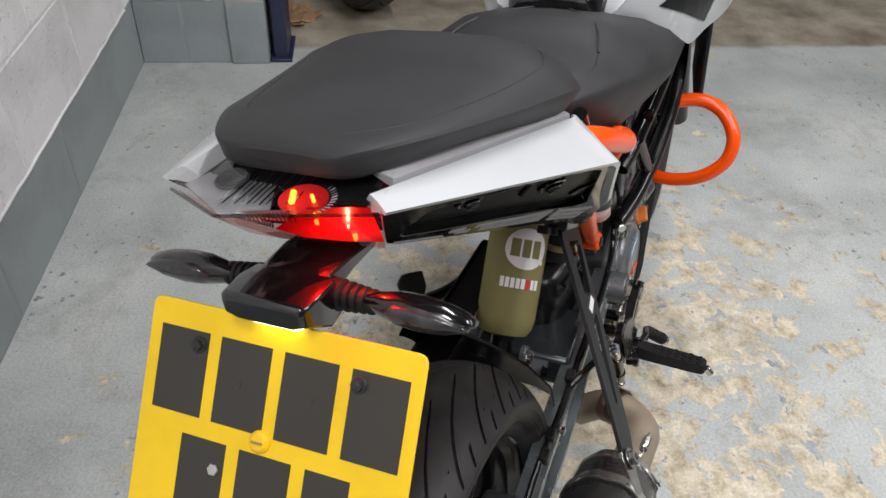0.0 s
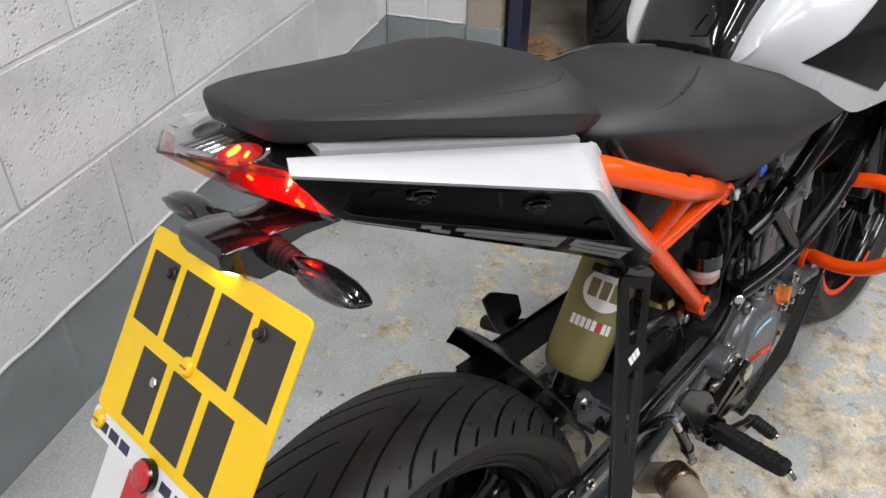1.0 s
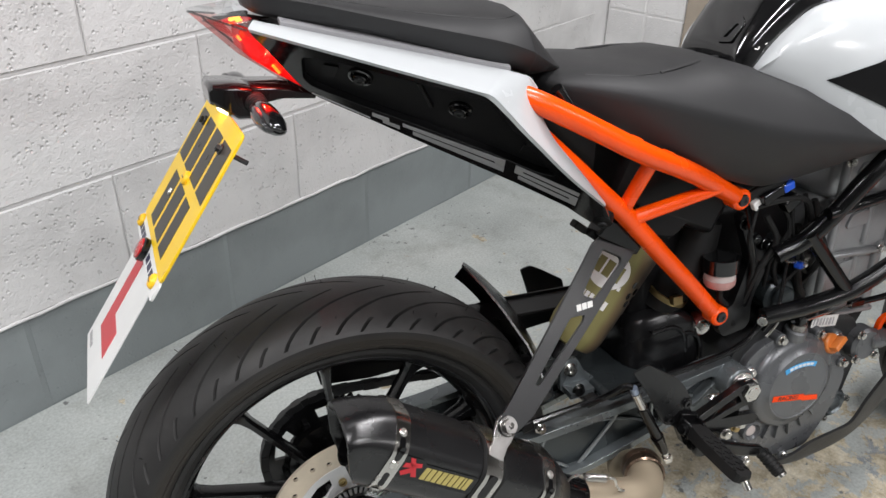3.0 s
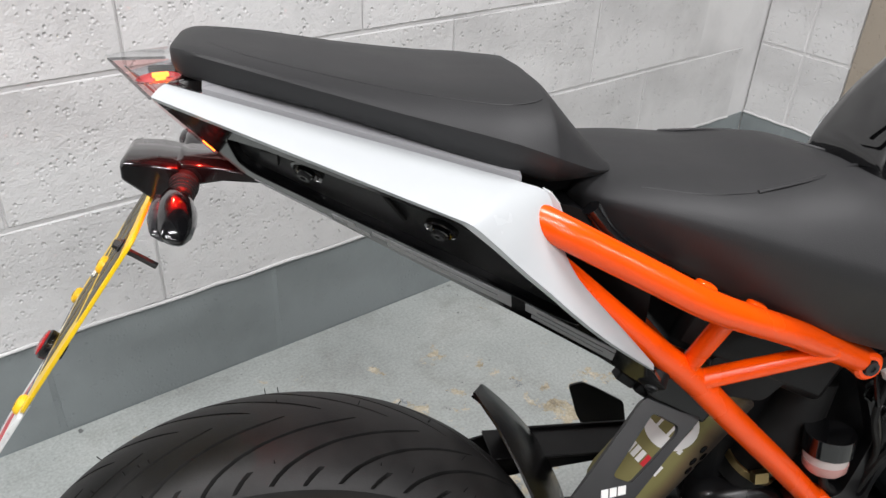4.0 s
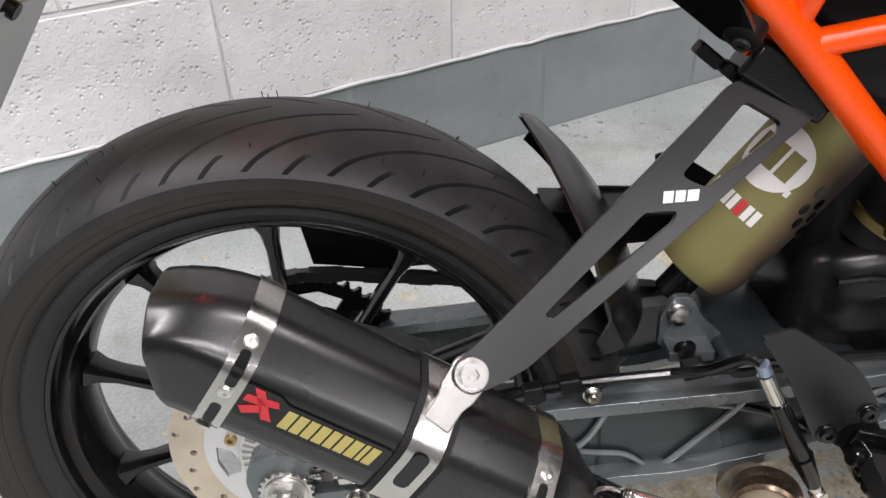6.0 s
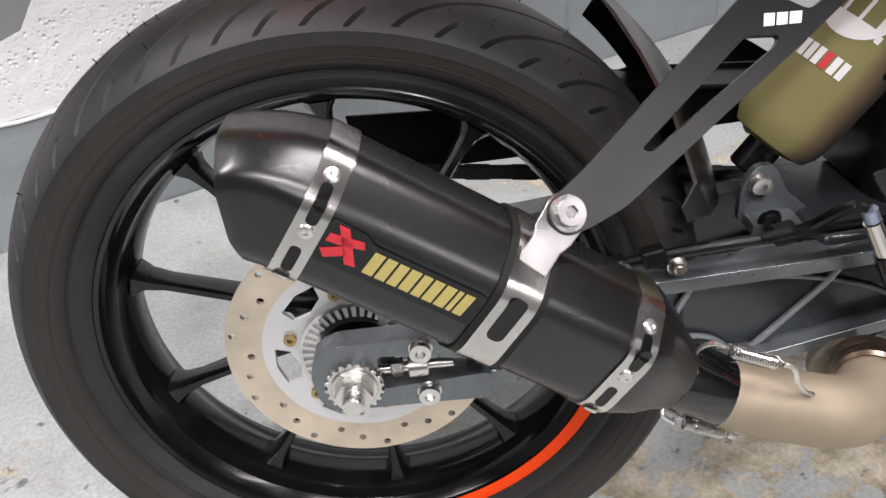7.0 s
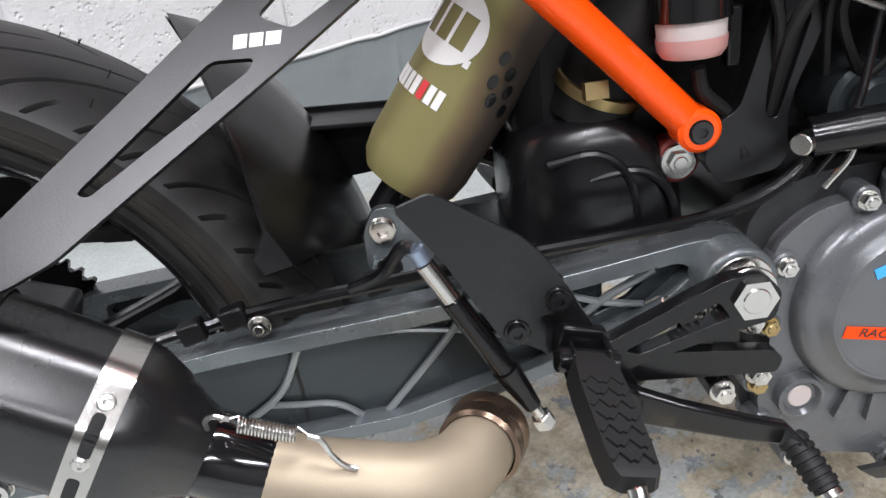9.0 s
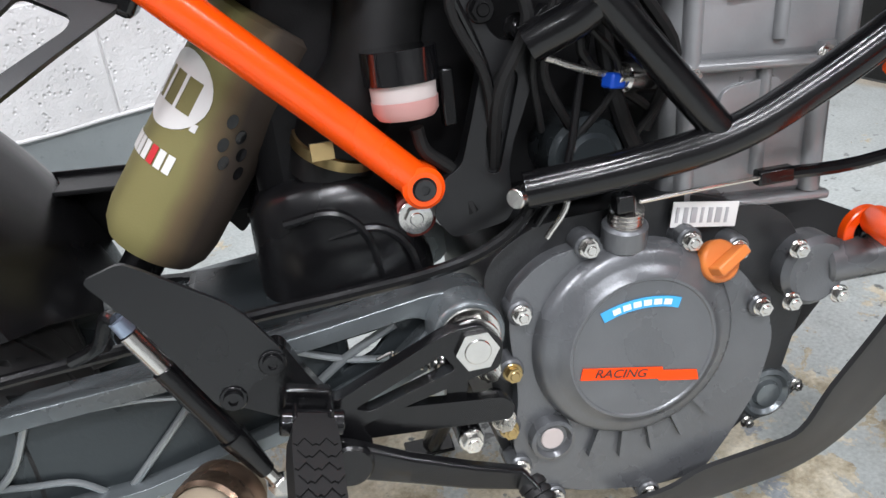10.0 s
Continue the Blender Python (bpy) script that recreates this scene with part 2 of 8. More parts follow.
def wall_paint(name, base, pits):
    """Thick paint over pitted concrete block."""
    m = bpy.data.materials.new(name)
    m.use_nodes = True
    nt = m.node_tree
    b = nt.nodes["Principled BSDF"]
    b.inputs["Roughness"].default_value = 0.55
    tc = nt.nodes.new("ShaderNodeTexCoord")
    tone = nt.nodes.new("ShaderNodeTexNoise")
    tone.inputs["Scale"].default_value, tone.inputs["Detail"].default_value = 3.2, 6
    ramp = nt.nodes.new("ShaderNodeValToRGB")
    ramp.color_ramp.elements[0].position, ramp.color_ramp.elements[0].color = 0.30, (*[c * 0.70 for c in base], 1)
    ramp.color_ramp.elements[1].position, ramp.color_ramp.elements[1].color = 0.55, (*base, 1)
    # round pits, thick in some places and rare in others
    spots = nt.nodes.new("ShaderNodeTexVoronoi")
    spots.inputs["Scale"].default_value = 105
    pr = nt.nodes.new("ShaderNodeMapRange")
    pr.inputs[1].default_value, pr.inputs[2].default_value = 0.10, 0.42
    pr.inputs[3].default_value, pr.inputs[4].default_value = -0.85, 0.0
    where = nt.nodes.new("ShaderNodeTexNoise")
    where.inputs["Scale"].default_value, where.inputs["Detail"].default_value = 34, 5
    share = nt.nodes.new("ShaderNodeMapRange")
    share.inputs[1].default_value, share.inputs[2].default_value = 0.47, 0.62
    deep = nt.nodes.new("ShaderNodeMath")
    deep.operation = "MULTIPLY"
    fine = nt.nodes.new("ShaderNodeTexNoise")
    fine.inputs["Scale"].default_value, fine.inputs["Detail"].default_value = 220, 3
    mid = nt.nodes.new("ShaderNodeTexNoise")
    mid.inputs["Scale"].default_value, mid.inputs["Detail"].default_value = 62, 4
    s1 = nt.nodes.new("ShaderNodeMath")
    s1.operation = "MULTIPLY_ADD"
    s1.inputs[1].default_value = 0.35
    s2 = nt.nodes.new("ShaderNodeMath")
    s2.operation = "MULTIPLY_ADD"
    s2.inputs[1].default_value = 0.60
    bp = nt.nodes.new("ShaderNodeBump")
    bp.inputs["Strength"].default_value, bp.inputs["Distance"].default_value = pits, 0.0036
    for n in (tone, spots, where, fine, mid):
        nt.links.new(tc.outputs["Object"], n.inputs["Vector"])
    nt.links.new(tone.outputs["Fac"], ramp.inputs[0])
    nt.links.new(ramp.outputs[0], b.inputs["Base Color"])
    nt.links.new(spots.outputs["Distance"], pr.inputs[0])
    nt.links.new(where.outputs["Fac"], share.inputs[0])
    nt.links.new(pr.outputs[0], deep.inputs[0])
    nt.links.new(share.outputs[0], deep.inputs[1])
    nt.links.new(fine.outputs["Fac"], s1.inputs[0])
    nt.links.new(deep.outputs[0], s1.inputs[2])
    nt.links.new(mid.outputs["Fac"], s2.inputs[0])
    nt.links.new(s1.outputs[0], s2.inputs[2])
    nt.links.new(s2.outputs[0], bp.inputs["Height"])
    nt.links.new(bp.outputs["Normal"], b.inputs["Normal"])
    return m


WALL_WHITE = wall_paint("white_wall_paint", (0.71, 0.705, 0.70), 0.85)
WALL_GREY = wall_paint("grey_wall_paint", (0.27, 0.30, 0.305), 0.35)
WALL_BARE = wall_paint("bare_block", (0.36, 0.31, 0.25), 0.7)
JOINT = wall_paint("white_joint_paint", (0.74, 0.735, 0.73), 0.3)
# ceiling and outer walls are unseen; dark tones chosen to keep bounced light low
CEILING_PAINT = wall_paint("ceiling_paint", (0.17, 0.17, 0.165), 0.2)
WALL_PLAIN = wall_paint("plain_wall_paint", (0.19, 0.19, 0.185), 0.4)


def floor_paint():
    """Grey-green floor paint, worn through to pale and ochre concrete in patches, with dark specks; bare concrete past the paint's edge."""
    m = bpy.data.materials.new("floor_paint")
    m.use_nodes = True
    nt = m.node_tree
    N, L = nt.nodes, nt.links
    b = N["Principled BSDF"]
    tc = N.new("ShaderNodeTexCoord")

    def noise_tex(scale, detail=6, rough=0.6, dist=0.0):
        n = N.new("ShaderNodeTexNoise")
        n.inputs["Scale"].default_value, n.inputs["Detail"].default_value = scale, detail
        n.inputs["Roughness"].default_value, n.inputs["Distortion"].default_value = rough, dist
        L.new(tc.outputs["Object"], n.inputs["Vector"])
        return n.outputs["Fac"]

    def ramp(fac, *stops):
        r = N.new("ShaderNodeValToRGB")
        while len(r.color_ramp.elements) < len(stops):
            r.color_ramp.elements.new(0.5)
        for e, (p, c) in zip(r.color_ramp.elements, stops):
            e.position, e.color = p, (*c, 1)
        L.new(fac, r.inputs[0])
        return r.outputs[0]

    def math_node(op, a, c=None, d=None):
        n = N.new("ShaderNodeMath")
        n.operation = op
        for i, v in enumerate((a, c, d)):
            if v is None:
                continue
            if isinstance(v, (int, float)):
                n.inputs[i].default_value = v
            else:
                L.new(v, n.inputs[i])
        return n.outputs[0]

    def mix(fac, a, c):
        n = N.new("ShaderNodeMix")
        n.data_type = "RGBA"
        L.new(fac, n.inputs[0])
        L.new(a, n.inputs[6])
        L.new(c, n.inputs[7])
        return n.outputs[2]

    paint = ramp(noise_tex(2.4, 7), (0.30, (0.315, 0.335, 0.325)), (0.52, (0.415, 0.440, 0.425)), (0.72, (0.50, 0.52, 0.50)))
    bare = ramp(noise_tex(20, 9, 0.7), (0.28, (0.16, 0.135, 0.095)), (0.40, (0.36, 0.31, 0.215)), (0.52, (0.52, 0.465, 0.35)), (0.70, (0.66, 0.62, 0.51)))
    sep = N.new("ShaderNodeSeparateXYZ")
    L.new(tc.outputs["Object"], sep.inputs[0])
    # wear is worst on the trodden patch beside the bike
    away = N.new("ShaderNodeVectorMath")
    away.operation = "DISTANCE"
    away.inputs[1].default_value = (0.62, -0.42, 0.0)
    L.new(tc.outputs["Object"], away.inputs[0])
    traffic = N.new("ShaderNodeMapRange")
    traffic.inputs[1].default_value, traffic.inputs[2].default_value = 0.25, 1.15
    traffic.inputs[3].default_value, traffic.inputs[4].default_value = 0.085, -0.080
    L.new(away.outputs["Value"], traffic.inputs[0])
    wear = math_node("ADD", math_node("ADD", noise_tex(11.0, 10, 0.72, 0.35), traffic.outputs[0]), math_node("MULTIPLY", math_node("SUBTRACT", noise_tex(1.6, 3), 0.5), 0.25))
    worn = N.new("ShaderNodeMapRange")
    worn.inputs[1].default_value, worn.inputs[2].default_value = 0.550, 0.568
    L.new(wear, worn.inputs[0])
    # flakes of older blue-grey paint left on the worn ground
    flake = N.new("ShaderNodeMapRange")
    flake.inputs[1].default_value, flake.inputs[2].default_value = 0.575, 0.600
    L.new(noise_tex(16, 8, 0.68, 0.4), flake.inputs[0])
    old = ramp(noise_tex(9, 6), (0.35, (0.20, 0.22, 0.235)), (0.65, (0.36, 0.385, 0.40)))
    bare = mix(flake.outputs[0], bare, old)
    col = mix(worn.outputs[0], paint, bare)
    # broad grime in the paint
    grime = N.new("ShaderNodeMapRange")
    grime.inputs[1].default_value, grime.inputs[2].default_value = 0.50, 0.68
    grime.inputs[3].default_value, grime.inputs[4].default_value = 0.0, 0.55
    L.new(math_node("ADD", math_node("MULTIPLY", noise_tex(3.4, 9, 0.72, 0.6), 0.7), math_node("MULTIPLY", noise_tex(24, 6, 0.7), 0.3)), grime.inputs[0])
    col = mix(grime.outputs[0], col, ramp(noise_tex(40, 5), (0.3, (0.15, 0.145, 0.125)), (0.7, (0.26, 0.255, 0.23))))
    # dark chips and grime
    chips = N.new("ShaderNodeMapRange")
    chips.inputs[1].default_value, chips.inputs[2].default_value = 0.655, 0.70
    L.new(math_node("ADD", noise_tex(38, 5, 0.6), math_node("MULTIPLY", math_node("SUBTRACT", noise_tex(2.1, 4), 0.5), 0.34)), chips.inputs[0])
    dark = ramp(noise_tex(60), (0.3, (0.11, 0.115, 0.115)), (0.7, (0.22, 0.23, 0.22)))
    col = mix(chips.outputs[0], col, dark)
    # bare concrete lane beyond the paint
    lane = N.new("ShaderNodeMapRange")
    lane.inputs[1].default_value, lane.inputs[2].default_value = 2.22, 2.25
    L.new(math_node("ADD", sep.outputs["X"], math_node("MULTIPLY", noise_tex(9, 4), 0.05)), lane.inputs[0])
    conc = ramp(noise_tex(5.5, 8), (0.3, (0.16, 0.135, 0.10)), (0.5, (0.30, 0.265, 0.205)), (0.7, (0.44, 0.40, 0.32)))
    col = mix(lane.outputs[0], col, conc)
    speck = N.new("ShaderNodeMapRange")
    speck.inputs[1].default_value, speck.inputs[2].default_value = 0.3, 0.7
    speck.inputs[3].default_value, speck.inputs[4].default_value = 0.82, 1.18
    L.new(noise_tex(170, 4), speck.inputs[0])
    tone = N.new("ShaderNodeVectorMath")
    tone.operation = "SCALE"
    L.new(col, tone.inputs[0])
    L.new(speck.outputs[0], tone.inputs["Scale"])
    L.new(tone.outputs[0], b.inputs["Base Color"])
    rr = N.new("ShaderNodeMapRange")
    rr.inputs[3].default_value, rr.inputs[4].default_value = 0.38, 0.8
    L.new(worn.outputs[0], rr.inputs[0])
    L.new(rr.outputs[0], b.inputs["Roughness"])
    h = math_node("SUBTRACT", math_node("MULTIPLY", noise_tex(90, 4), 0.5), worn.outputs[0])
    bp = N.new("ShaderNodeBump")
    bp.inputs["Strength"].default_value, bp.inputs["Distance"].default_value = 0.5, 0.0012
    L.new(h, bp.inputs["Height"])
    L.new(bp.outputs["Normal"], b.inputs["Normal"])
    return m


FLOOR = floor_paint()

# ---- mesh helpers ----
def finish(name, bm, material, parent=None, label="", bevel=0.0, smooth=35.0):
    bmesh.ops.remove_doubles(bm, verts=bm.verts, dist=1e-6)
    bmesh.ops.recalc_face_normals(bm, faces=bm.faces)
    me = bpy.data.meshes.new(name)
    bm.to_mesh(me)
    bm.free()
    me.materials.append(material)
    me.polygons.foreach_set("use_smooth", [True] * len(me.polygons))
    me.set_sharp_from_angle(angle=radians(smooth))
    ob = new(name, me)
    if parent is not None:
        ob.parent = parent
    if label:
        ob["label"] = label
    if bevel:
        mod = ob.modifiers.new("edge", "BEVEL")
        mod.width, mod.segments, mod.limit_method, mod.angle_limit = bevel, 2, "ANGLE", radians(40)
        mod.harden_normals = False
    return ob


def part(name, bm, material, parent, label="", bevel=0.0, smooth=35.0):
    """One mesh under a thing or under a part."""
    return finish(name, bm, material, parent, label, bevel, smooth)


def facing(x, y, z, n=(0, -1, 0), up=(0, 0, 1)):
    """A frame at a place whose local Z looks along n and whose local Y is near up."""
    zc = Vector(n).normalized()
    xc = Vector(up).cross(zc).normalized()
    yc = zc.cross(xc)
    m = Matrix((xc, yc, zc)).transposed().to_4x4()
    m.translation = (x, y, z)
    return m


def smooth_path(pts, steps=6):
    """Catmull-Rom points through the given ones."""
    p = [Vector(q) for q in pts]
    if len(p) < 3 or steps < 2:
        return p
    q = [p[0] * 2 - p[1]] + p + [p[-1] * 2 - p[-2]]
    out = []
    for i in range(1, len(q) - 2):
        a, b, c, d = q[i - 1], q[i], q[i + 1], q[i + 2]
        for k in range(steps):
            t = k / steps
            out.append(0.5 * ((2 * b) + (c - a) * t + (2 * a - 5 * b + 4 * c - d) * t * t + (3 * b - a - 3 * c + d) * t ** 3))
    out.append(p[-1])
    return out


def sweep(bm, pts, r, seg=12, steps=6, caps=True):
    """A round bar along a path; r may be a list, one value a given point."""
    n = len(pts)
    path = smooth_path(pts, steps)
    radii = [r] * len(path) if not isinstance(r, (list, tuple)) else [float(np.interp(i * (n - 1) / (len(path) - 1), range(n), r)) for i in range(len(path))]
    rings, side = [], None
    for i, c in enumerate(path):
        d = (path[min(i + 1, len(path) - 1)] - path[max(i - 1, 0)]).normalized()
        if side is None:
            side = d.orthogonal().normalized()
        side = (side - d * side.dot(d)).normalized()
        up = d.cross(side)
        rings.append([bm.verts.new(c + (side * math.cos(a) + up * math.sin(a)) * radii[i]) for a in (2 * math.pi * k / seg for k in range(seg))])
    for a, b in zip(rings, rings[1:]):
        for k in range(seg):
            bm.faces.new((a[k], a[(k + 1) % seg], b[(k + 1) % seg], b[k]))
    if caps:
        bm.faces.new(rings[0][::-1])
        bm.faces.new(rings[-1])
    return bm


def bar(pts, r, seg=12, steps=6):
    return sweep(bmesh.new(), pts, r, seg, steps)


def lathe(bm, profile, m, seg=32, closed=False, arc=(0.0, 360.0)):
    """Turns (radius, height) pairs about the local Z of m."""
    full = abs(arc[1] - arc[0]) >= 359.9
    count = seg if full else seg + 1
    rings = []
    for k in range(count):
        a = radians(arc[0] + (arc[1] - arc[0]) * k / seg)
        rings.append([bm.verts.new(m @ Vector((r * math.cos(a), r * math.sin(a), h))) for r, h in profile])
    for k in range(seg):
        a, b = rings[k], rings[(k + 1) % count]
        for i in range(len(profile) - 1 + closed):
            j = (i + 1) % len(profile)
            vs = [a[i], a[j], b[j], b[i]]
            bm.faces.new(vs)
    if not full and closed:
        bm.faces.new(rings[0])
        bm.faces.new(rings[-1][::-1])
    return bm


def drum(bm, r, h0, h1, m, seg=24, chamfer=0.0008):
    """A capped short cylinder from h0 to h1 along the local Z of m, with chamfered rims."""
    c = min(chamfer, r * 0.4, abs(h1 - h0) * 0.4)
    return lathe(bm, [(0, h0), (r - c, h0), (r, h0 + c), (r, h1 - c), (r - c, h1), (0, h1)], m, seg)


def slab(bm, outer, holes, t0, t1, m):
    """A flat plate with holes: 2D outlines in the local XY of m, from t0 to t1 along its Z."""
    edges = []
    for loop in (outer, *holes):
        vs = [bm.verts.new(m @ Vector((p[0], p[1], t0))) for p in loop]
        edges += [bm.edges.new((vs[i], vs[(i + 1) % len(vs)])) for i in range(len(vs))]
    got = bmesh.ops.triangle_fill(bm, use_beauty=True, use_dissolve=False, edges=edges)
    faces = [g for g in got["geom"] if isinstance(g, bmesh.types.BMFace)]
    ext = bmesh.ops.extrude_face_region(bm, geom=faces)
    z = (m.to_3x3() @ Vector((0, 0, 1))).normalized() * (t1 - t0)
    bmesh.ops.translate(bm, vec=z, verts=[g for g in ext["geom"] if isinstance(g, bmesh.types.BMVert)])
    return bm


def block(bm, sx, sy, sz, m):
    """A box centred on m."""
    vs = [bm.verts.new(m @ Vector((x * sx / 2, y * sy / 2, z * sz / 2))) for x in (-1, 1) for y in (-1, 1) for z in (-1, 1)]
    for f in ((0, 1, 3, 2), (4, 6, 7, 5), (0, 4, 5, 1), (2, 3, 7, 6), (0, 2, 6, 4), (1, 5, 7, 3)):
        bm.faces.new([vs[i] for i in f])
    return bm


def loft(bm, rings, caps=True, closed=True):
    """Skins rings that have the same number of points."""
    vr = [[bm.verts.new(p) for p in ring] for ring in rings]
    n = len(vr[0])
    for a, b in zip(vr, vr[1:]):
        for k in range(n if closed else n - 1):
            vs = [a[k], a[(k + 1) % n], b[(k + 1) % n], b[k]]
            bm.faces.new(vs)
    if caps and closed:
        bm.faces.new(vr[0][::-1])
        bm.faces.new(vr[-1])
    return bm


def rounded(points, r, steps=4):
    """A 2D outline with its corners rounded."""
    out, n = [], len(points)
    for i in range(n):
        p, a, b = (Vector((*points[k % n], 0)) for k in (i, i - 1, i + 1))
        da, db = a - p, b - p
        ra, rb = min(r, da.length * 0.45), min(r, db.length * 0.45)
        s, e = p + da.normalized() * ra, p + db.normalized() * rb
        for k in range(steps + 1):
            t = k / steps
            q = s * (1 - t) ** 2 + p * 2 * t * (1 - t) + e * t * t
            out.append((q.x, q.y))
    return out


def ellipse(cx, cy, rx, ry, n=20, turn=0.0):
    c, s = math.cos(radians(turn)), math.sin(radians(turn))
    return [(cx + rx * math.cos(a) * c - ry * math.sin(a) * s, cy + rx * math.cos(a) * s + ry * math.sin(a) * c) for a in (2 * math.pi * k / n for k in range(n))]


def socket_screw(parent, m, r=0.006, h=0.005, material=None, washer=0.0, name="bolt"):
    """A cap screw with a hexagonal socket, its head along the local Z of m."""
    bm = bmesh.new()
    if washer:
        drum(bm, washer, 0.0, 0.0016, m, 24)
    base = 0.0015 if washer else 0.0
    hexa = [(0.52 * r * math.cos(radians(60 * k)), 0.52 * r * math.sin(radians(60 * k))) for k in range(6)]
    ring = [(r * math.cos(2 * math.pi * k / 24), r * math.sin(2 * math.pi * k / 24)) for k in range(24)]
    slab(bm, ring, [hexa], base + h * 0.35, base + h, m)
    drum(bm, r, base, base + h * 0.4, m, 24)
    return part(name, bm, material or STEEL, parent)


def hex_bolt(parent, m, r=0.008, h=0.006, material=None, washer=0.0, name="bolt"):
    """A hexagon head on a washer."""
    bm = bmesh.new()
    base = 0.0
    if washer:
        drum(bm, washer, 0.0, 0.002, m, 28)
        base = 0.0018
    ring = [(r * math.cos(radians(60 * k)), r * math.sin(radians(60 * k))) for k in range(6)]
    slab(bm, ring, [], base, base + h, m)
    drum(bm, r * 0.62, base, base + h + 0.0008, m, 20)
    return part(name, bm, material or STEEL, parent)


def lettering(text, size, m, depth, material, parent, name, shear=0.0, stretch=1.0):
    """Raised writing in the built-in font, laid in the local XY of m, centred."""
    cu = bpy.data.curves.new(name, "FONT")
    cu.body, cu.size, cu.extrude, cu.shear = text, size, depth, shear
    cu.align_x, cu.align_y = "CENTER", "CENTER"
    tmp = new(name, cu)
    bpy.context.view_layer.update()
    me = bpy.data.meshes.new_from_object(tmp.evaluated_get(bpy.context.evaluated_depsgraph_get()))
    bpy.data.objects.remove(tmp)
    bpy.data.curves.remove(cu)
    me.transform(m @ Matrix.Diagonal((stretch, 1, 1, 1)))
    me.materials.clear()
    me.materials.append(material)
    me.name = name
    ob = new(name, me)
    ob.parent = parent
    return ob


# ---- the garage ----
WALL_Y, CORNER_X, PAINT_Z = 0.812, 2.09, 0.221
COURSE, LENGTH, GAP = 0.2335, 0.464, 0.007
X0, X1, Y0 = -3.2, 5.2, -4.0

bm = bmesh.new()
block(bm, X1 - X0, WALL_Y + 0.4 - Y0, 0.12, pose((X0 + X1) / 2, (WALL_Y + 0.4 + Y0) / 2, -0.06))
tagged(finish("floor", bm, FLOOR), "grey-green painted concrete floor worn through in pale patches", "floor", kind="structure")

# assumed ceiling, never in view, closes the room
bm = bmesh.new()
block(bm, X1 - X0, WALL_Y + 0.4 - Y0, 0.1, pose((X0 + X1) / 2, (WALL_Y + 0.4 + Y0) / 2, CEILING + 0.05))
tagged(finish("ceiling", bm, CEILING_PAINT), "assumed garage ceiling out of view, dark grey to limit bounced light", "ceiling", kind="structure")

# the long wall beside the bike: a backing, with every block standing proud of its joints
bm = bmesh.new()
block(bm, X1 - X0, 0.2, CEILING, pose((X0 + X1) / 2, WALL_Y + 0.106, CEILING / 2))
wall_long = tagged(finish("wall_north", bm, JOINT), "white painted concrete block wall with a grey lower course", "wall", kind="structure")
bm = bmesh.new()
block(bm, 0.19, 0.296, CEILING, pose(CORNER_X + 0.101, WALL_Y - 0.1475, CEILING / 2))
wall_short = tagged(finish("wall_east", bm, JOINT), "short return wall of painted concrete blocks, grey at its foot", "wall", kind="structure")
# assumed outer walls, never in view, close the room
for name, size, at in (("wall_south", (X1 - X0, 0.15, CEILING), ((X0 + X1) / 2, Y0 - 0.075, CEILING / 2)),
                       ("wall_west", (0.15, WALL_Y - Y0, CEILING), (X0 - 0.075, (WALL_Y + Y0) / 2, CEILING / 2)),
                       ("wall_far", (0.15, WALL_Y - Y0, CEILING), (X1 + 0.075, (WALL_Y + Y0) / 2, CEILING / 2))):
    bm = bmesh.new()
    block(bm, *size, pose(*at))
    tagged(finish(name, bm, WALL_PLAIN), "assumed garage wall out of view, dark grey to limit bounced light", "wall", kind="structure")


def block_mesh(name, w, h, material, seed):
    """One face block: a little dished, with rounded, uneven arrises."""
    rnd = random.Random(seed)
    bm = bmesh.new()
    xs = [-w / 2, -w / 2 + 0.0025, -w / 4, 0, w / 4, w / 2 - 0.0025, w / 2]
    zs = [-h / 2, -h / 2 + 0.0025, 0, h / 2 - 0.0025, h / 2]
    grid = []
    for i, x in enumerate(xs):
        col = []
        for j, z in enumerate(zs):
            edge = i in (0, len(xs) - 1) or j in (0, len(zs) - 1)
            y = 0.0 if edge else -0.0034 + rnd.uniform(-0.0003, 0.0003)
            col.append(bm.verts.new((x + (rnd.uniform(-0.0012, 0.0012) if edge else 0), y, z + (rnd.uniform(-0.0012, 0.0012) if edge else 0))))
        grid.append(col)
    for i in range(len(xs) - 1):
        for j in range(len(zs) - 1):
            bm.faces.new((grid[i][j], grid[i + 1][j], grid[i + 1][j + 1], grid[i][j + 1]))
    me = bpy.data.meshes.new(name)
    bmesh.ops.recalc_face_normals(bm, faces=bm.faces)
    if bm.faces[0].normal.y > 0:
        bmesh.ops.reverse_faces(bm, faces=bm.faces)
    bm.to_mesh(me)
    bm.free()
    me.materials.append(material)
    return me


WHITE_BLOCKS = [block_mesh("block", LENGTH - 0.0025, COURSE - GAP, WALL_WHITE, s) for s in range(6)]
GREY_BLOCKS = [block_mesh("block", LENGTH - GAP, PAINT_Z - 0.006, WALL_GREY, 20 + s) for s in range(4)]
SHORT_WHITE = [block_mesh("block", 0.148 - GAP, COURSE - GAP, WALL_WHITE, 40 + s) for s in range(4)]
SHORT_GREY = [block_mesh("block", 0.148 - GAP, PAINT_Z - 0.006, WALL_GREY, 50 + s) for s in range(2)]
pick = random.Random(3)


def lay_block(me, m, wall):
    ob = new("block", me)
    ob.parent = wall
    ob.matrix_basis = m
    return ob


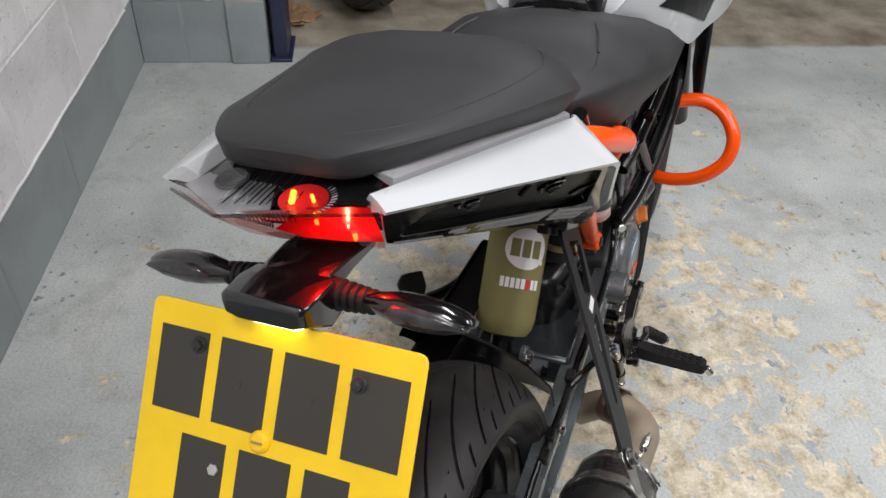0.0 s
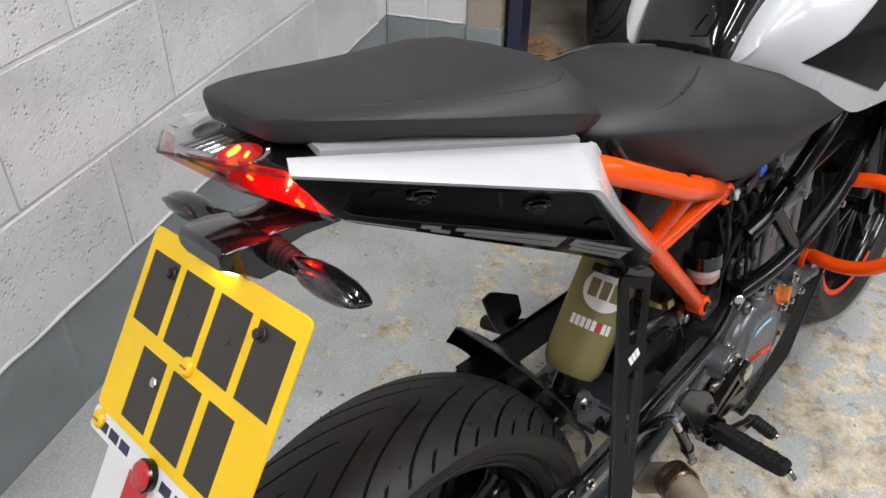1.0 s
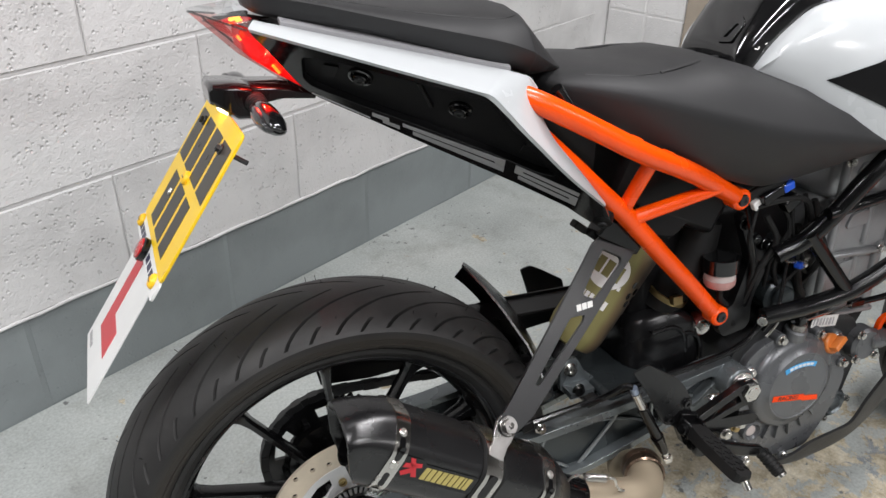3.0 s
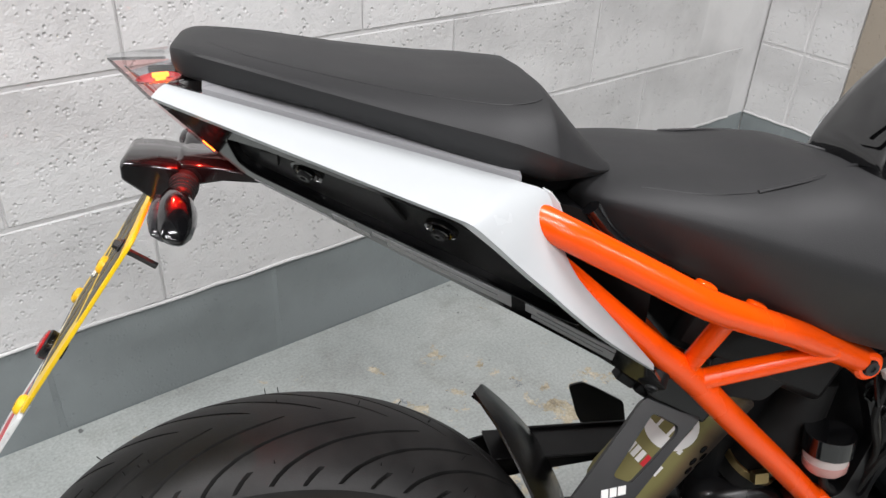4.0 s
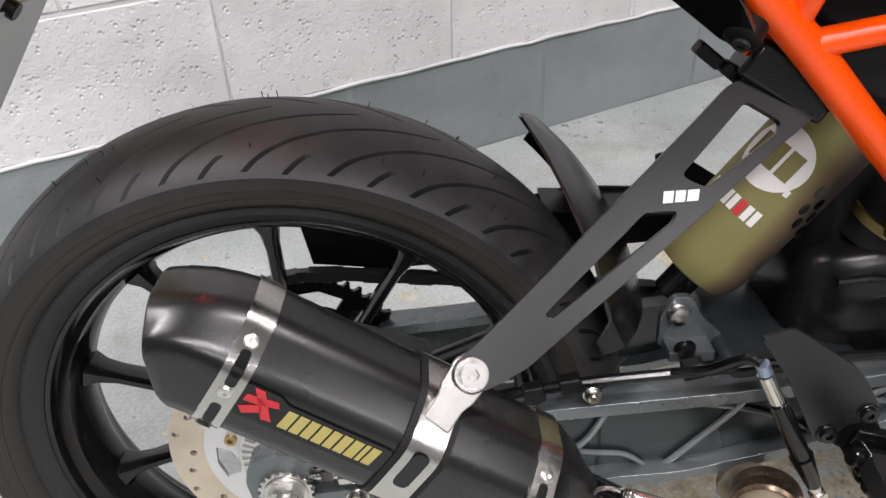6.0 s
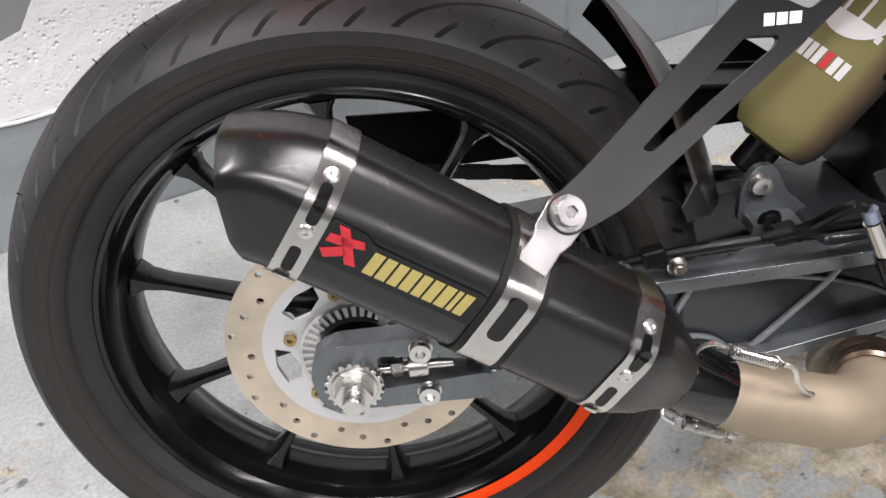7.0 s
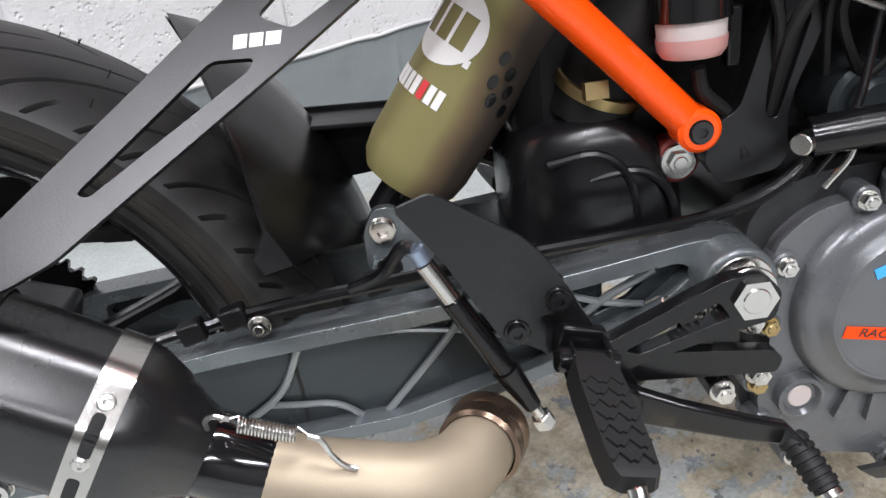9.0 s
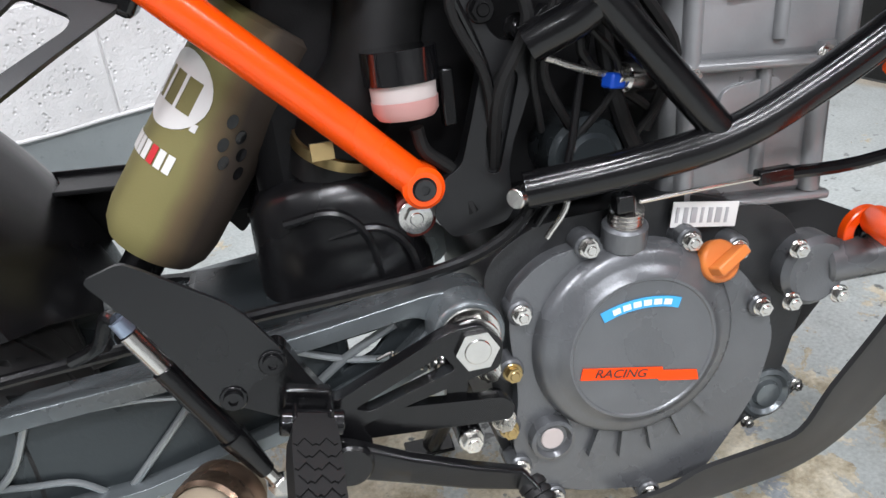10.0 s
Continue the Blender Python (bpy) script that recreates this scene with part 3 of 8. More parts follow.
for row in range(7):
    z = PAINT_Z / 2 if row == 0 else PAINT_Z + COURSE * (row - 0.5)
    shift = 0.147 if row % 2 else 0.147 + LENGTH / 2
    for k in range(-4, 4):
        x = shift + LENGTH * (k + 0.5)
        if x + LENGTH / 2 > CORNER_X:
            continue
        lay_block(pick.choice(GREY_BLOCKS if row == 0 else WHITE_BLOCKS), pose(x, WALL_Y + 0.0052, z), wall_long)
    for k, me in enumerate((SHORT_GREY if row == 0 else SHORT_WHITE)[:2]):
        lay_block(me, pose(CORNER_X + 0.0055, WALL_Y - 0.075 - 0.148 * k, z, 0, 0, -90), wall_short)

# grey skin of the lower joints
bm = bmesh.new()
block(bm, CORNER_X - X0, 0.004, PAINT_Z, pose((CORNER_X + X0) / 2, WALL_Y + 0.0045, PAINT_Z / 2))
tagged(finish("baseboard_paint", bm, WALL_GREY), "grey painted foot of the block wall", "wall", kind="structure")
bm = bmesh.new()
block(bm, 0.004, 0.296, PAINT_Z - 0.002, pose(CORNER_X + 0.0048, WALL_Y - 0.148, PAINT_Z / 2))
tagged(finish("baseboard_paint", bm, WALL_GREY), "grey painted foot of the return wall", "wall", kind="structure")
# ragged paint bead where white meets grey
rnd = random.Random(8)
bm = bmesh.new()
sweep(bm, [(X0 + 0.05 * i, WALL_Y - 0.0005 + rnd.uniform(-0.001, 0.001), PAINT_Z + 0.003 + rnd.uniform(-0.002, 0.002)) for i in range(int((CORNER_X - X0) / 0.05))], 0.0036, 8, 2)
tagged(finish("trim_paint_edge", bm, JOINT), "thick bead of white paint along the grey band", "trim", kind="structure")
bm = bmesh.new()
sweep(bm, [(CORNER_X + 0.001, WALL_Y - 0.02 * i, PAINT_Z + 0.003 + rnd.uniform(-0.002, 0.002)) for i in range(15)], 0.0034, 8, 2)
tagged(finish("trim_paint_edge", bm, JOINT), "thick bead of white paint along the grey band", "trim", kind="structure")

# bare block pier at the end of the return
bm = bmesh.new()
block(bm, 0.20, 0.122, CEILING, pose(CORNER_X + 0.094, WALL_Y - 0.3585, CEILING / 2))
tagged(finish("wall_pier", bm, WALL_BARE, bevel=0.004), "bare brown concrete block pier at the wall's end", "wall", kind="structure")

bm = bmesh.new()
block(bm, 0.204, 0.126, PAINT_Z, pose(CORNER_X + 0.094, WALL_Y - 0.3585, PAINT_Z / 2))
tagged(finish("baseboard_paint", bm, WALL_GREY, bevel=0.003), "grey painted foot of the block pier", "wall", kind="structure")

# assumed ceiling battens, all out of view
for bx, by, turn in BATTENS:
    lampbody = tagged(new("ceiling_light"), "white fluorescent batten assumed on the unseen ceiling", "ceiling light", "ceiling battens")
    lampbody.matrix_world = pose(bx, by, CEILING, 0, 0, turn)
    bm = bmesh.new()
    block(bm, 1.26, 0.07, 0.05, pose(0, 0, -0.025))
    part("housing", bm, WHITE, lampbody, bevel=0.006)
    part("tube", bar([(-0.6, 0, -0.066), (0.6, 0, -0.066)], 0.013, 12, 1), TUBE, lampbody)

# ---- the motorcycle, in its own frame: x ahead, y to its left, z up, from the rear tyre's foot ----
bike = tagged(new("motorcycle"), "white and orange motorcycle with black seats on its side stand", "motorcycle")
bike.matrix_world = pose(-0.0179, -0.0352, -0.0058, -7.41, 0, -26.99)
AX = 0.306


def side(x=0.0, y=0.0, z=0.0):
    """Local X ahead, local Y up, local Z out to the bike's right."""
    return facing(x, y, z, (0, -1, 0), (0, 0, 1))


# ---- wheels ----
SWEEP_S, SWEEP_D = (0.0, 0.04, 0.12, 0.25, 0.40, 0.55, 0.70, 0.82, 0.92, 1.0), (-31.0, -29.0, -25.5, -18.8, -12.0, -6.9, -3.2, -1.2, 0.0, 0.8)
def tyre(parent, radius, half, bead_r, bead_y, periods, first=0.0, name="tyre"):
    """A moulded tyre: side walls, shoulder ridge and a tread whose long cuts sweep from shoulder to crown, with short cuts between."""
    wall = [(bead_r - 0.004, bead_y - 0.004), (bead_r, bead_y + 0.001), (bead_r + 0.006, bead_y + 0.007), (bead_r + 0.010, bead_y + 0.010), (bead_r + 0.0115, bead_y + 0.0098), (bead_r + 0.0150, bead_y + 0.0108), (bead_r + 0.0155, bead_y + 0.0118), (bead_r + 0.0165, bead_y + 0.0118), (bead_r + 0.0170, bead_y + 0.0110)]
    k = radius - bead_r
    wall += [(bead_r + k * 0.30, half * 0.925), (bead_r + k * 0.345, half * 0.945), (bead_r + k * 0.35, half * 0.957), (bead_r + k * 0.365, half * 0.960), (bead_r + k * 0.37, half * 0.951), (bead_r + k * 0.42, half * 0.975), (bead_r + k * 0.46, half * 0.984), (bead_r + k * 0.475, half * 0.999), (bead_r + k * 0.56, half)]
    across = sorted({round(1 - 2 * i / 56, 4) for i in range(57)} | {sg * a for sg in (-1, 1) for a in (0.055, 0.075, 0.905, 0.925, 0.72, 0.74, 0.955)}, reverse=True)
    prof = [(r, y, None) for r, y in wall]
    for s in across:
        ang = s * radians(64)
        prof.append((radius - (1 - math.cos(ang)) / (1 - math.cos(radians(64))) * k * 0.40, half * math.sin(ang) / math.sin(radians(64)), s))
    prof += [(r, -y, None) for r, y in reversed(wall)]
    period = 360.0 / periods
    # rings of one period; the cut lies between those marked 1, the short cut between those marked 2
    rings = ((-1.0, 0, 1), (-0.62, 1, 1), (0.62, 1, 1), (1.0, 0, 1), (0.16, 0, 0), (0.26, 0, 0), (0.36, 0, 0), (-1.0, 0, 2), (-0.6, 2, 2), (0.6, 2, 2), (1.0, 0, 2), (0.64, 0, 0), (0.74, 0, 0), (0.84, 0, 0))
    verts, faces = [], []
    for j in range(periods):
        for place, mark, near in rings:
            for r, y, s in prof:
                a = 1.0 if s is None else abs(s)
                shift = float(np.interp(a, SWEEP_S, SWEEP_D))
                right = s is None or s >= 0
                fade = max(0.0, min(1.0, (a - 0.04) / 0.12, (1.0 - a) / 0.12 + 0.35))
                width = (0.078 - 0.040 * a) * (0.35 + 0.65 * fade)
                if near == 1:
                    ph = place * width
                elif near == 2:
                    ph = 0.5 + place * width
                else:
                    ph = place
                q = r
                if s is not None and mark:
                    long_cut = mark == (1 if right else 2)
                    if long_cut and 0.06 < a < 0.915 or not long_cut and 0.73 < a < 0.94:
                        q = r - 0.0065
                th = radians(first + (j + ph) * period + shift)
                verts.append((q * math.cos(th), -y, q * math.sin(th)))
    n, total = len(prof), periods * len(rings)
    for j in range(total):
        a, b = j * n, ((j + 1) % total) * n
        for i in range(n - 1):
            faces.append((a + i, a + i + 1, b + i + 1, b + i))
    me = bpy.data.meshes.new(name)
    me.from_pydata(verts, [], faces)
    me.materials.append(TYRE)
    me.polygons.foreach_set("use_smooth", [True] * len(me.polygons))
    me.set_sharp_from_angle(angle=radians(32))
    ob = new(name, me)
    ob.parent = parent
    return ob
def wheel(x, z, radius, half, spokes, phase, arcs):
    hub = new("wheel")
    hub.parent = bike
    hub.location = (x, 0, z)
    K = 0.977
    ty = tyre(hub, radius, half, 0.231 * K, half * 0.66, 28, 1.0)
    ty["label"] = "black road tyre with curved tread cuts"
    # stubble left from the mould
    rnd = random.Random(5)
    bm = bmesh.new()
    for i in range(46):
        th, s = rnd.uniform(0, 2 * math.pi), rnd.choice((-0.62, -0.2, 0.25, 0.66))
        ang = s * radians(64)
        yy = -half * math.sin(ang) / math.sin(radians(64))
        rr = radius - (1 - math.cos(ang)) / (1 - math.cos(radians(64))) * (radius - 0.231) * 0.40
        d = Vector((math.cos(th), 0, math.sin(th)))
        p = d * (rr - 0.0005) + Vector((0, yy, 0))
        sweep(bm, [p, p + d * rnd.uniform(0.003, 0.007) + Vector((rnd.uniform(-0.001, 0.001), 0, 0))], 0.0005, 4, 1)
    tagged(part("mould_hairs", bm, RUBBER, ty), kind="stuff")
    by = half * 0.66
    # rim barrel
    bm = bmesh.new()
    prof = [(0.2325, by + 0.001), (0.2325, by - 0.003), (0.2245, by - 0.005), (0.2205, by - 0.012), (0.2165, by - 0.016), (0.2155, by - 0.024), (0.2130, by - 0.028),
            (0.2080, 0.010), (0.2080, -0.010), (0.2130, -by + 0.028), (0.2155, -by + 0.024), (0.2165, -by + 0.016), (0.2205, -by + 0.012), (0.2245, -by + 0.005), (0.2325, -by + 0.003), (0.2325, -by - 0.001),
            (0.2300, -by - 0.002), (0.2265, -by), (0.2235, -by + 0.006), (0.2150, 0), (0.2235, by - 0.006), (0.2265, by), (0.2300, by + 0.002)]
    lathe(bm, [(r * K, y) for r, y in prof], side(), 96, closed=True)
    rim = part("rim", bm, RIM_BLACK, hub, "gloss black cast wheel rim", smooth=30)
    for k in range(spokes):
        a = radians(phase + 360 * k / spokes)
        d, t = Vector((math.cos(a), 0, math.sin(a))), Vector((-math.sin(a), 0, math.cos(a)))
        bm = bmesh.new()
        rings = []
        for r, w, y, h in ((0.030, 0.009, -0.004, 0.018), (0.060, 0.0064, -0.004, 0.016), (0.120, 0.0048, -0.002, 0.013), (0.180, 0.0050, 0.0, 0.012), (0.198, 0.0075, 0.0, 0.014), (0.2095, 0.014, 0.0, 0.018)):
            c = d * (r * K) + Vector((0, y, 0))
            rings.append([c + t * (w * u) + Vector((0, h * v, 0)) for u, v in ((-1, -0.6), (-0.55, -1), (0.55, -1), (1, -0.6), (1, 0.6), (0.55, 1), (-0.55, 1), (-1, 0.6))])
        loft(bm, rings)
        part("spoke", bm, RIM_BLACK, hub)
    bm = bmesh.new()
    lathe(bm, [(0.014, -0.055), (0.034, -0.055), (0.036, -0.03), (0.033, -0.015), (0.033, 0.015), (0.036, 0.03), (0.034, 0.055), (0.014, 0.055)], side(), 32, closed=True)
    part("hub_barrel", bm, RIM_BLACK, hub)
    for a0, a1, s in arcs:
        bm = bmesh.new()
        m = side()
        lathe(bm, [(r * K, y) for r, y in ((0.2318, by + 0.0024), (0.2285, by + 0.0034), (0.2195, by + 0.0016), (0.2192, by + 0.0008), (0.2282, by + 0.0024))], m, 60, closed=True, arc=(a0, a1))
        part("rim_stripe", bm, ORANGE_DECAL, rim, "bright orange rim stripe")
    return hub


rear = wheel(-0.004, 0.303, 0.303, 0.075, 10, 93, [(-112, -24, 0)])
front = wheel(1.362, 0.293, 0.300, 0.056, 10, 20, [(-150, -60, 0), (30, 120, 0)])
for text, ang, r, size in (("MADE IN THAILAND", 72, 0.2545, 0.0085),):
    for i, ch in enumerate(text):
        if ch == " ":
            continue
        a = radians(ang - (i - len(text) / 2) * 1.75)
        d = Vector((math.cos(a), 0, math.sin(a)))
        lettering(ch, size, facing(d.x * r, -0.0705, d.z * r, (-0.25 * d.x, -1, -0.25 * d.z), d), 0.0006, RUBBER, rear, "moulded_letter")
# raised moulding bars on the side wall
for a0, a1, r0, r1 in ((100, 128, 0.250, 0.262), (80, 96, 0.249, 0.261), (176, 190, 0.252, 0.262), (200, 214, 0.252, 0.262), (225, 236, 0.25, 0.26)):
    bm = bmesh.new()
    lathe(bm, [(r0, 0.0685), (r0, 0.0700), (r1, 0.0724), (r1, 0.0708)], side(), 24, closed=True, arc=(a0, a1))
    part("moulded_bar", bm, TYRE, rear)

# rear brake disc, carrier and tone ring on the right of the wheel
bm = bmesh.new()
holes = []
for k in range(30):
    a = 2 * math.pi * k / 30
    r = (0.094, 0.101, 0.1085)[k % 3]
    holes.append(ellipse(r * math.cos(a), r * math.sin(a), 0.0034, 0.0034, 10))
outer = [(0.115 * math.cos(a), 0.115 * math.sin(a)) for a in (2 * math.pi * k / 90 for k in range(90))]
inner = [(0.082 * math.cos(a), 0.082 * math.sin(a)) for a in (2 * math.pi * k / 60 for k in range(60))]
slab(bm, outer, [inner] + holes, 0.058, 0.0625, side())
disc = part("brake_disc", bm, DISC, rear, "drilled steel rear brake disc")
bm = bmesh.new()
holes = []
for k in range(6):
    a = radians(60 * k + 12)
    holes.append([(r * math.cos(a + t), r * math.sin(a + t)) for r, t in ((0.073, -0.30), (0.075, -0.05), (0.074, 0.22), (0.062, 0.26), (0.054, 0.02), (0.060, -0.26))])
    holes.append(ellipse(0.060 * math.cos(a + 0.55), 0.060 * math.sin(a + 0.55), 0.0045, 0.0045, 10))
slab(bm, [(0.0835 * math.cos(a), 0.0835 * math.sin(a)) for a in (2 * math.pi * k / 60 for k in range(60))], [ellipse(0, 0, 0.032, 0.032, 30)] + holes, 0.059, 0.0635, side())
part("disc_carrier", bm, CARRIER, disc, "silver disc carrier with cutouts")
for k in range(6):
    a = radians(60 * k + 44)
    socket_screw(disc, side(0.060 * math.cos(a), -0.0635, 0.060 * math.sin(a)), 0.0055, 0.004, BRASS)
bm = bmesh.new()
slots = []
for k in range(40):
    a = 2 * math.pi * k / 40
    slots.append([(r * math.cos(a + t), r * math.sin(a + t)) for r, t in ((0.0385, -0.045), (0.0485, -0.045), (0.0485, 0.045), (0.0385, 0.045))])
slab(bm, ellipse(0, 0, 0.0515, 0.0515, 60), [ellipse(0, 0, 0.034, 0.034, 40)] + slots, 0.069, 0.071, side())
part("tone_ring", bm, BRIGHT, rear, "slotted bright steel sensor ring")

# rear sprocket and chain on the left
bm = bmesh.new()
ring = []
for k in range(45):
    for t, r in ((0, 0.0985), (0.25, 0.0985), (0.5, 0.092), (0.75, 0.092)):
        a = 2 * math.pi * (k + t) / 45
        ring.append((r * math.cos(a), r * math.sin(a)))
holes = []
for k in range(5):
    a = radians(72 * k + 10)
    holes.append([(r * math.cos(a + t), r * math.sin(a + t)) for r, t in ((0.08, -0.32), (0.083, 0.0), (0.08, 0.32), (0.052, 0.25), (0.047, 0.0), (0.052, -0.25))])
slab(bm, ring, [ellipse(0, 0, 0.03, 0.03, 24)] + holes, -0.074, -0.080, side())
sprocket = part("sprocket", bm, RIM_BLACK, rear, "black toothed rear sprocket")
bm = bmesh.new()
lathe(bm, [(0.020, -0.050), (0.050, -0.050), (0.062, -0.056), (0.066, -0.074), (0.020, -0.074)], side(), 40, closed=True)
part("cush_drive", bm, RIM_BLACK, rear, "black drive hub behind the sprocket")
for k in range(5):
    a = radians(72 * k + 46)
    hex_bolt(rear, facing(0.064 * math.cos(a), 0.073, 0.064 * math.sin(a)), 0.007, 0.008, BLACK)
bm = bmesh.new()
pts = []
for k in range(26):
    a = radians(90 + 180 * k / 25)
    pts.append(Vector((0.098 * math.cos(a), 0.077, AX + 0.098 * math.sin(a))))
chain_path = [Vector((0.55 - 0.0225 * k, 0.077, 0.355 + 0.0021 * k)) for k in range(24)] + pts + [Vector((0.02 + 0.0225 * k, 0.077, 0.209 + 0.0048 * k)) for k in range(24)]
for a, b in zip(chain_path, chain_path[1:]):
    d = (b - a)
    block(bm, d.length * 1.06, 0.009 + 0.004 * (len(bm.verts) // 8 % 2), 0.011, facing(*((a + b) / 2), (0, 1, 0), d.cross(Vector((0, 1, 0)))) @ Matrix.Rotation(math.pi / 2, 4, "X"))
part("chain", bm, ENGINE_DARK, bike, "dark oiled drive chain")

# ---- swingarm ----
sw = new("swingarm")
sw.parent = bike
SW_OUT = [(0.062, 0.346), (0.150, 0.353), (0.224, 0.363), (0.373, 0.374), (0.470, 0.384), (0.555, 0.396), (0.590, 0.396), (0.604, 0.378), (0.600, 0.356), (0.575, 0.346), (0.500, 0.318),
          (0.440, 0.302), (0.338, 0.276), (0.250, 0.270), (0.150, 0.276), (0.062, 0.282)]
SW_IN = [(0.085, 0.336), (0.224, 0.3505), (0.373, 0.3615), (0.470, 0.3715), (0.545, 0.3815), (0.556, 0.372), (0.520, 0.342), (0.440, 0.313), (0.338, 0.287), (0.250, 0.281), (0.085, 0.293)]
GAP = [(0.458, 0.360), (0.530, 0.369), (0.512, 0.349), (0.458, 0.329)]
for y in (-0.062, 0.092):
    bm = bmesh.new()
    slab(bm, rounded(SW_OUT, 0.012), [rounded(SW_IN, 0.008, 3)], 0.0, 0.030, side(0, y, 0))
    part("arm", bm, GUNMETAL, sw, "cast gunmetal swingarm beam with ribs", bevel=0.0022)
    # web of the same casting; the recess's shade is put into its darker colour
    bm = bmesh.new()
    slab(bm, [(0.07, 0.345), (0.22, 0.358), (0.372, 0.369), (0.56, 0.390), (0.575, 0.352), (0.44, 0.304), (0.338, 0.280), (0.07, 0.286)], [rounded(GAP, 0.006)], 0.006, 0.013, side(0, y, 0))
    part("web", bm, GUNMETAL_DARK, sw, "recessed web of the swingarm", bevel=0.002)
# ribs of the same casting, their highlights painted as a paler tone
for pts, r in (([(0.205, 0.282), (0.250, 0.312), (0.272, 0.352)], 0.0026), ([(0.323, 0.280), (0.360, 0.320), (0.380, 0.343), (0.392, 0.362)], 0.0026), ([(0.241, 0.304), (0.262, 0.301), (0.290, 0.297), (0.312, 0.280)], 0.0022), ([(0.300, 0.352), (0.352, 0.351), (0.410, 0.338), (0.450, 0.318)], 0.0016),
               ([(0.455, 0.325), (0.49, 0.352), (0.53, 0.372)], 0.0028), ([(0.452, 0.368), (0.49, 0.352), (0.522, 0.345)], 0.0024), ([(0.450, 0.316), (0.448, 0.368)], 0.0028)):
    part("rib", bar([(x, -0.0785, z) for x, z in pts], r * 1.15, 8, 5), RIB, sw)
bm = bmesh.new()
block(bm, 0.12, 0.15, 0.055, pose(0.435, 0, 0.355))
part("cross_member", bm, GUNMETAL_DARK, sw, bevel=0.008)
# axle end: fork plate, adjuster and nut
bm = bmesh.new()
FORK = [(-0.034, 0.316), (-0.030, 0.335), (-0.012, 0.345), (0.040, 0.347), (0.070, 0.349), (0.110, 0.340), (0.110, 0.322), (0.048, 0.330), (0.020, 0.333), (0.020, 0.300), (0.048, 0.303), (0.110, 0.309), (0.110, 0.283), (0.075, 0.283), (-0.018, 0.281), (-0.030, 0.292)]
slab(bm, rounded(FORK, 0.006), [], 0.0, 0.022, side(0, -0.092, 0))
fork = part("axle_fork", bm, GUNMETAL, sw, "forked axle end of the swingarm", bevel=0.0018)
bm = bmesh.new()
ring = []
for k in range(20):
    a = radians(18 * k)
    ring += [(0.024 * math.cos(a), 0.024 * math.sin(a)), (0.024 * math.cos(a + 0.12), 0.024 * math.sin(a + 0.12)), (0.0215 * math.cos(a + 0.16), 0.0215 * math.sin(a + 0.16)), (0.0215 * math.cos(a + 0.28), 0.0215 * math.sin(a + 0.28))]
slab(bm, ring, [], 0.0, 0.006, side(0.0, -0.114, 0.308))
part("adjuster_plate", bm, BRIGHT, fork, "notched bright adjuster plate", bevel=0.0006)
hex_bolt(fork, side(0.0, -0.120, 0.308), 0.0155, 0.011, STEEL, 0.019, "axle_nut")
bm = bmesh.new()
drum(bm, 0.0085, 0.0, 0.022, side(0.0, -0.122, 0.308), 24)
part("axle_end", bm, STEEL, fork, "zinc-plated axle end")
bm = bmesh.new()
sweep(bm, [(0.020, -0.108, 0.316), (0.080, -0.108, 0.318)], 0.0042, 12, 1)
drum(bm, 0.0075, 0.0, 0.010, facing(0.030, -0.108, 0.3165, (1, 0, 0.03)), 6)
drum(bm, 0.0095, 0.0, 0.016, facing(0.044, -0.108, 0.317, (1, 0, 0.03)), 20)
part("adjuster_screw", bm, BRIGHT, fork, "steel chain adjuster screw")
for x, z in ((0.055, 0.338), (0.059, 0.295)):
    socket_screw(fork, side(x, -0.114, z), 0.0085, 0.007, BRIGHT, 0.010)
hex_bolt(sw, side(0.576, -0.118, 0.372), 0.0165, 0.012, BRIGHT, 0.022, "pivot_bolt")
bm = bmesh.new()
drum(bm, 0.026, 0.0, 0.030, side(0.576, -0.088, 0.372), 32, 0.002)
part("pivot_boss", bm, GUNMETAL, sw, bevel=0.001)
hex_bolt(sw, side(0.252, -0.094, 0.380), 0.006, 0.005, BRIGHT, 0.008)

fork.location = (-0.006, 0.003, -0.004)

# hugger bracket with two screws, above the arm
bm = bmesh.new()
slab(bm, rounded([(0.326, 0.372), (0.326, 0.405), (0.336, 0.424), (0.352, 0.424), (0.366, 0.398), (0.385, 0.382), (0.385, 0.370)], 0.006), [], 0.0, 0.008, side(0, -0.013, 0))
block(bm, 0.040, 0.030, 0.010, pose(0.350, -0.030, 0.377))
br = part("bracket", bm, GUNMETAL, sw, "cast grey mudguard bracket", bevel=0.0012)
socket_screw(br, side(0.341, -0.021, 0.407), 0.0085, 0.006, BRIGHT, 0.0105)
socket_screw(br, side(0.343, -0.043, 0.385), 0.0075, 0.005, FRAME_BLACK, 0.010)

# rear mudguard that hugs the tyre; its upper edge is cut on a slant
bm = bmesh.new()
HUG_Y = (-0.084, -0.078, -0.050, -0.012, 0.020, 0.051, 0.080, 0.098, 0.106)
HUG_R = (0.284, 0.300, 0.3130, 0.3235, 0.3310, 0.3370, 0.3375, 0.3330, 0.3120)
HUG_START = (22.0, 21.0, 19.0, 16.0, 13.0, 11.0, 10.0, 10.0, 10.0)
HUG_END = (25.0, 27.0, 35.0, 42.6, 47.5, 52.6, 49.5, 47.0, 46.0)
rings = []
for k in range(19):
    f = k / 18
    ring = []
    for sgn, order in ((0.0, range(9)), (-0.003, range(8, -1, -1))):
        for i in order:
            a = radians(HUG_START[i] + (HUG_END[i] - HUG_START[i]) * f)
            ring.append(Vector((math.cos(a), 0, math.sin(a))) * (HUG_R[i] + sgn) + Vector((0, HUG_Y[i], AX)))
    rings.append(ring)
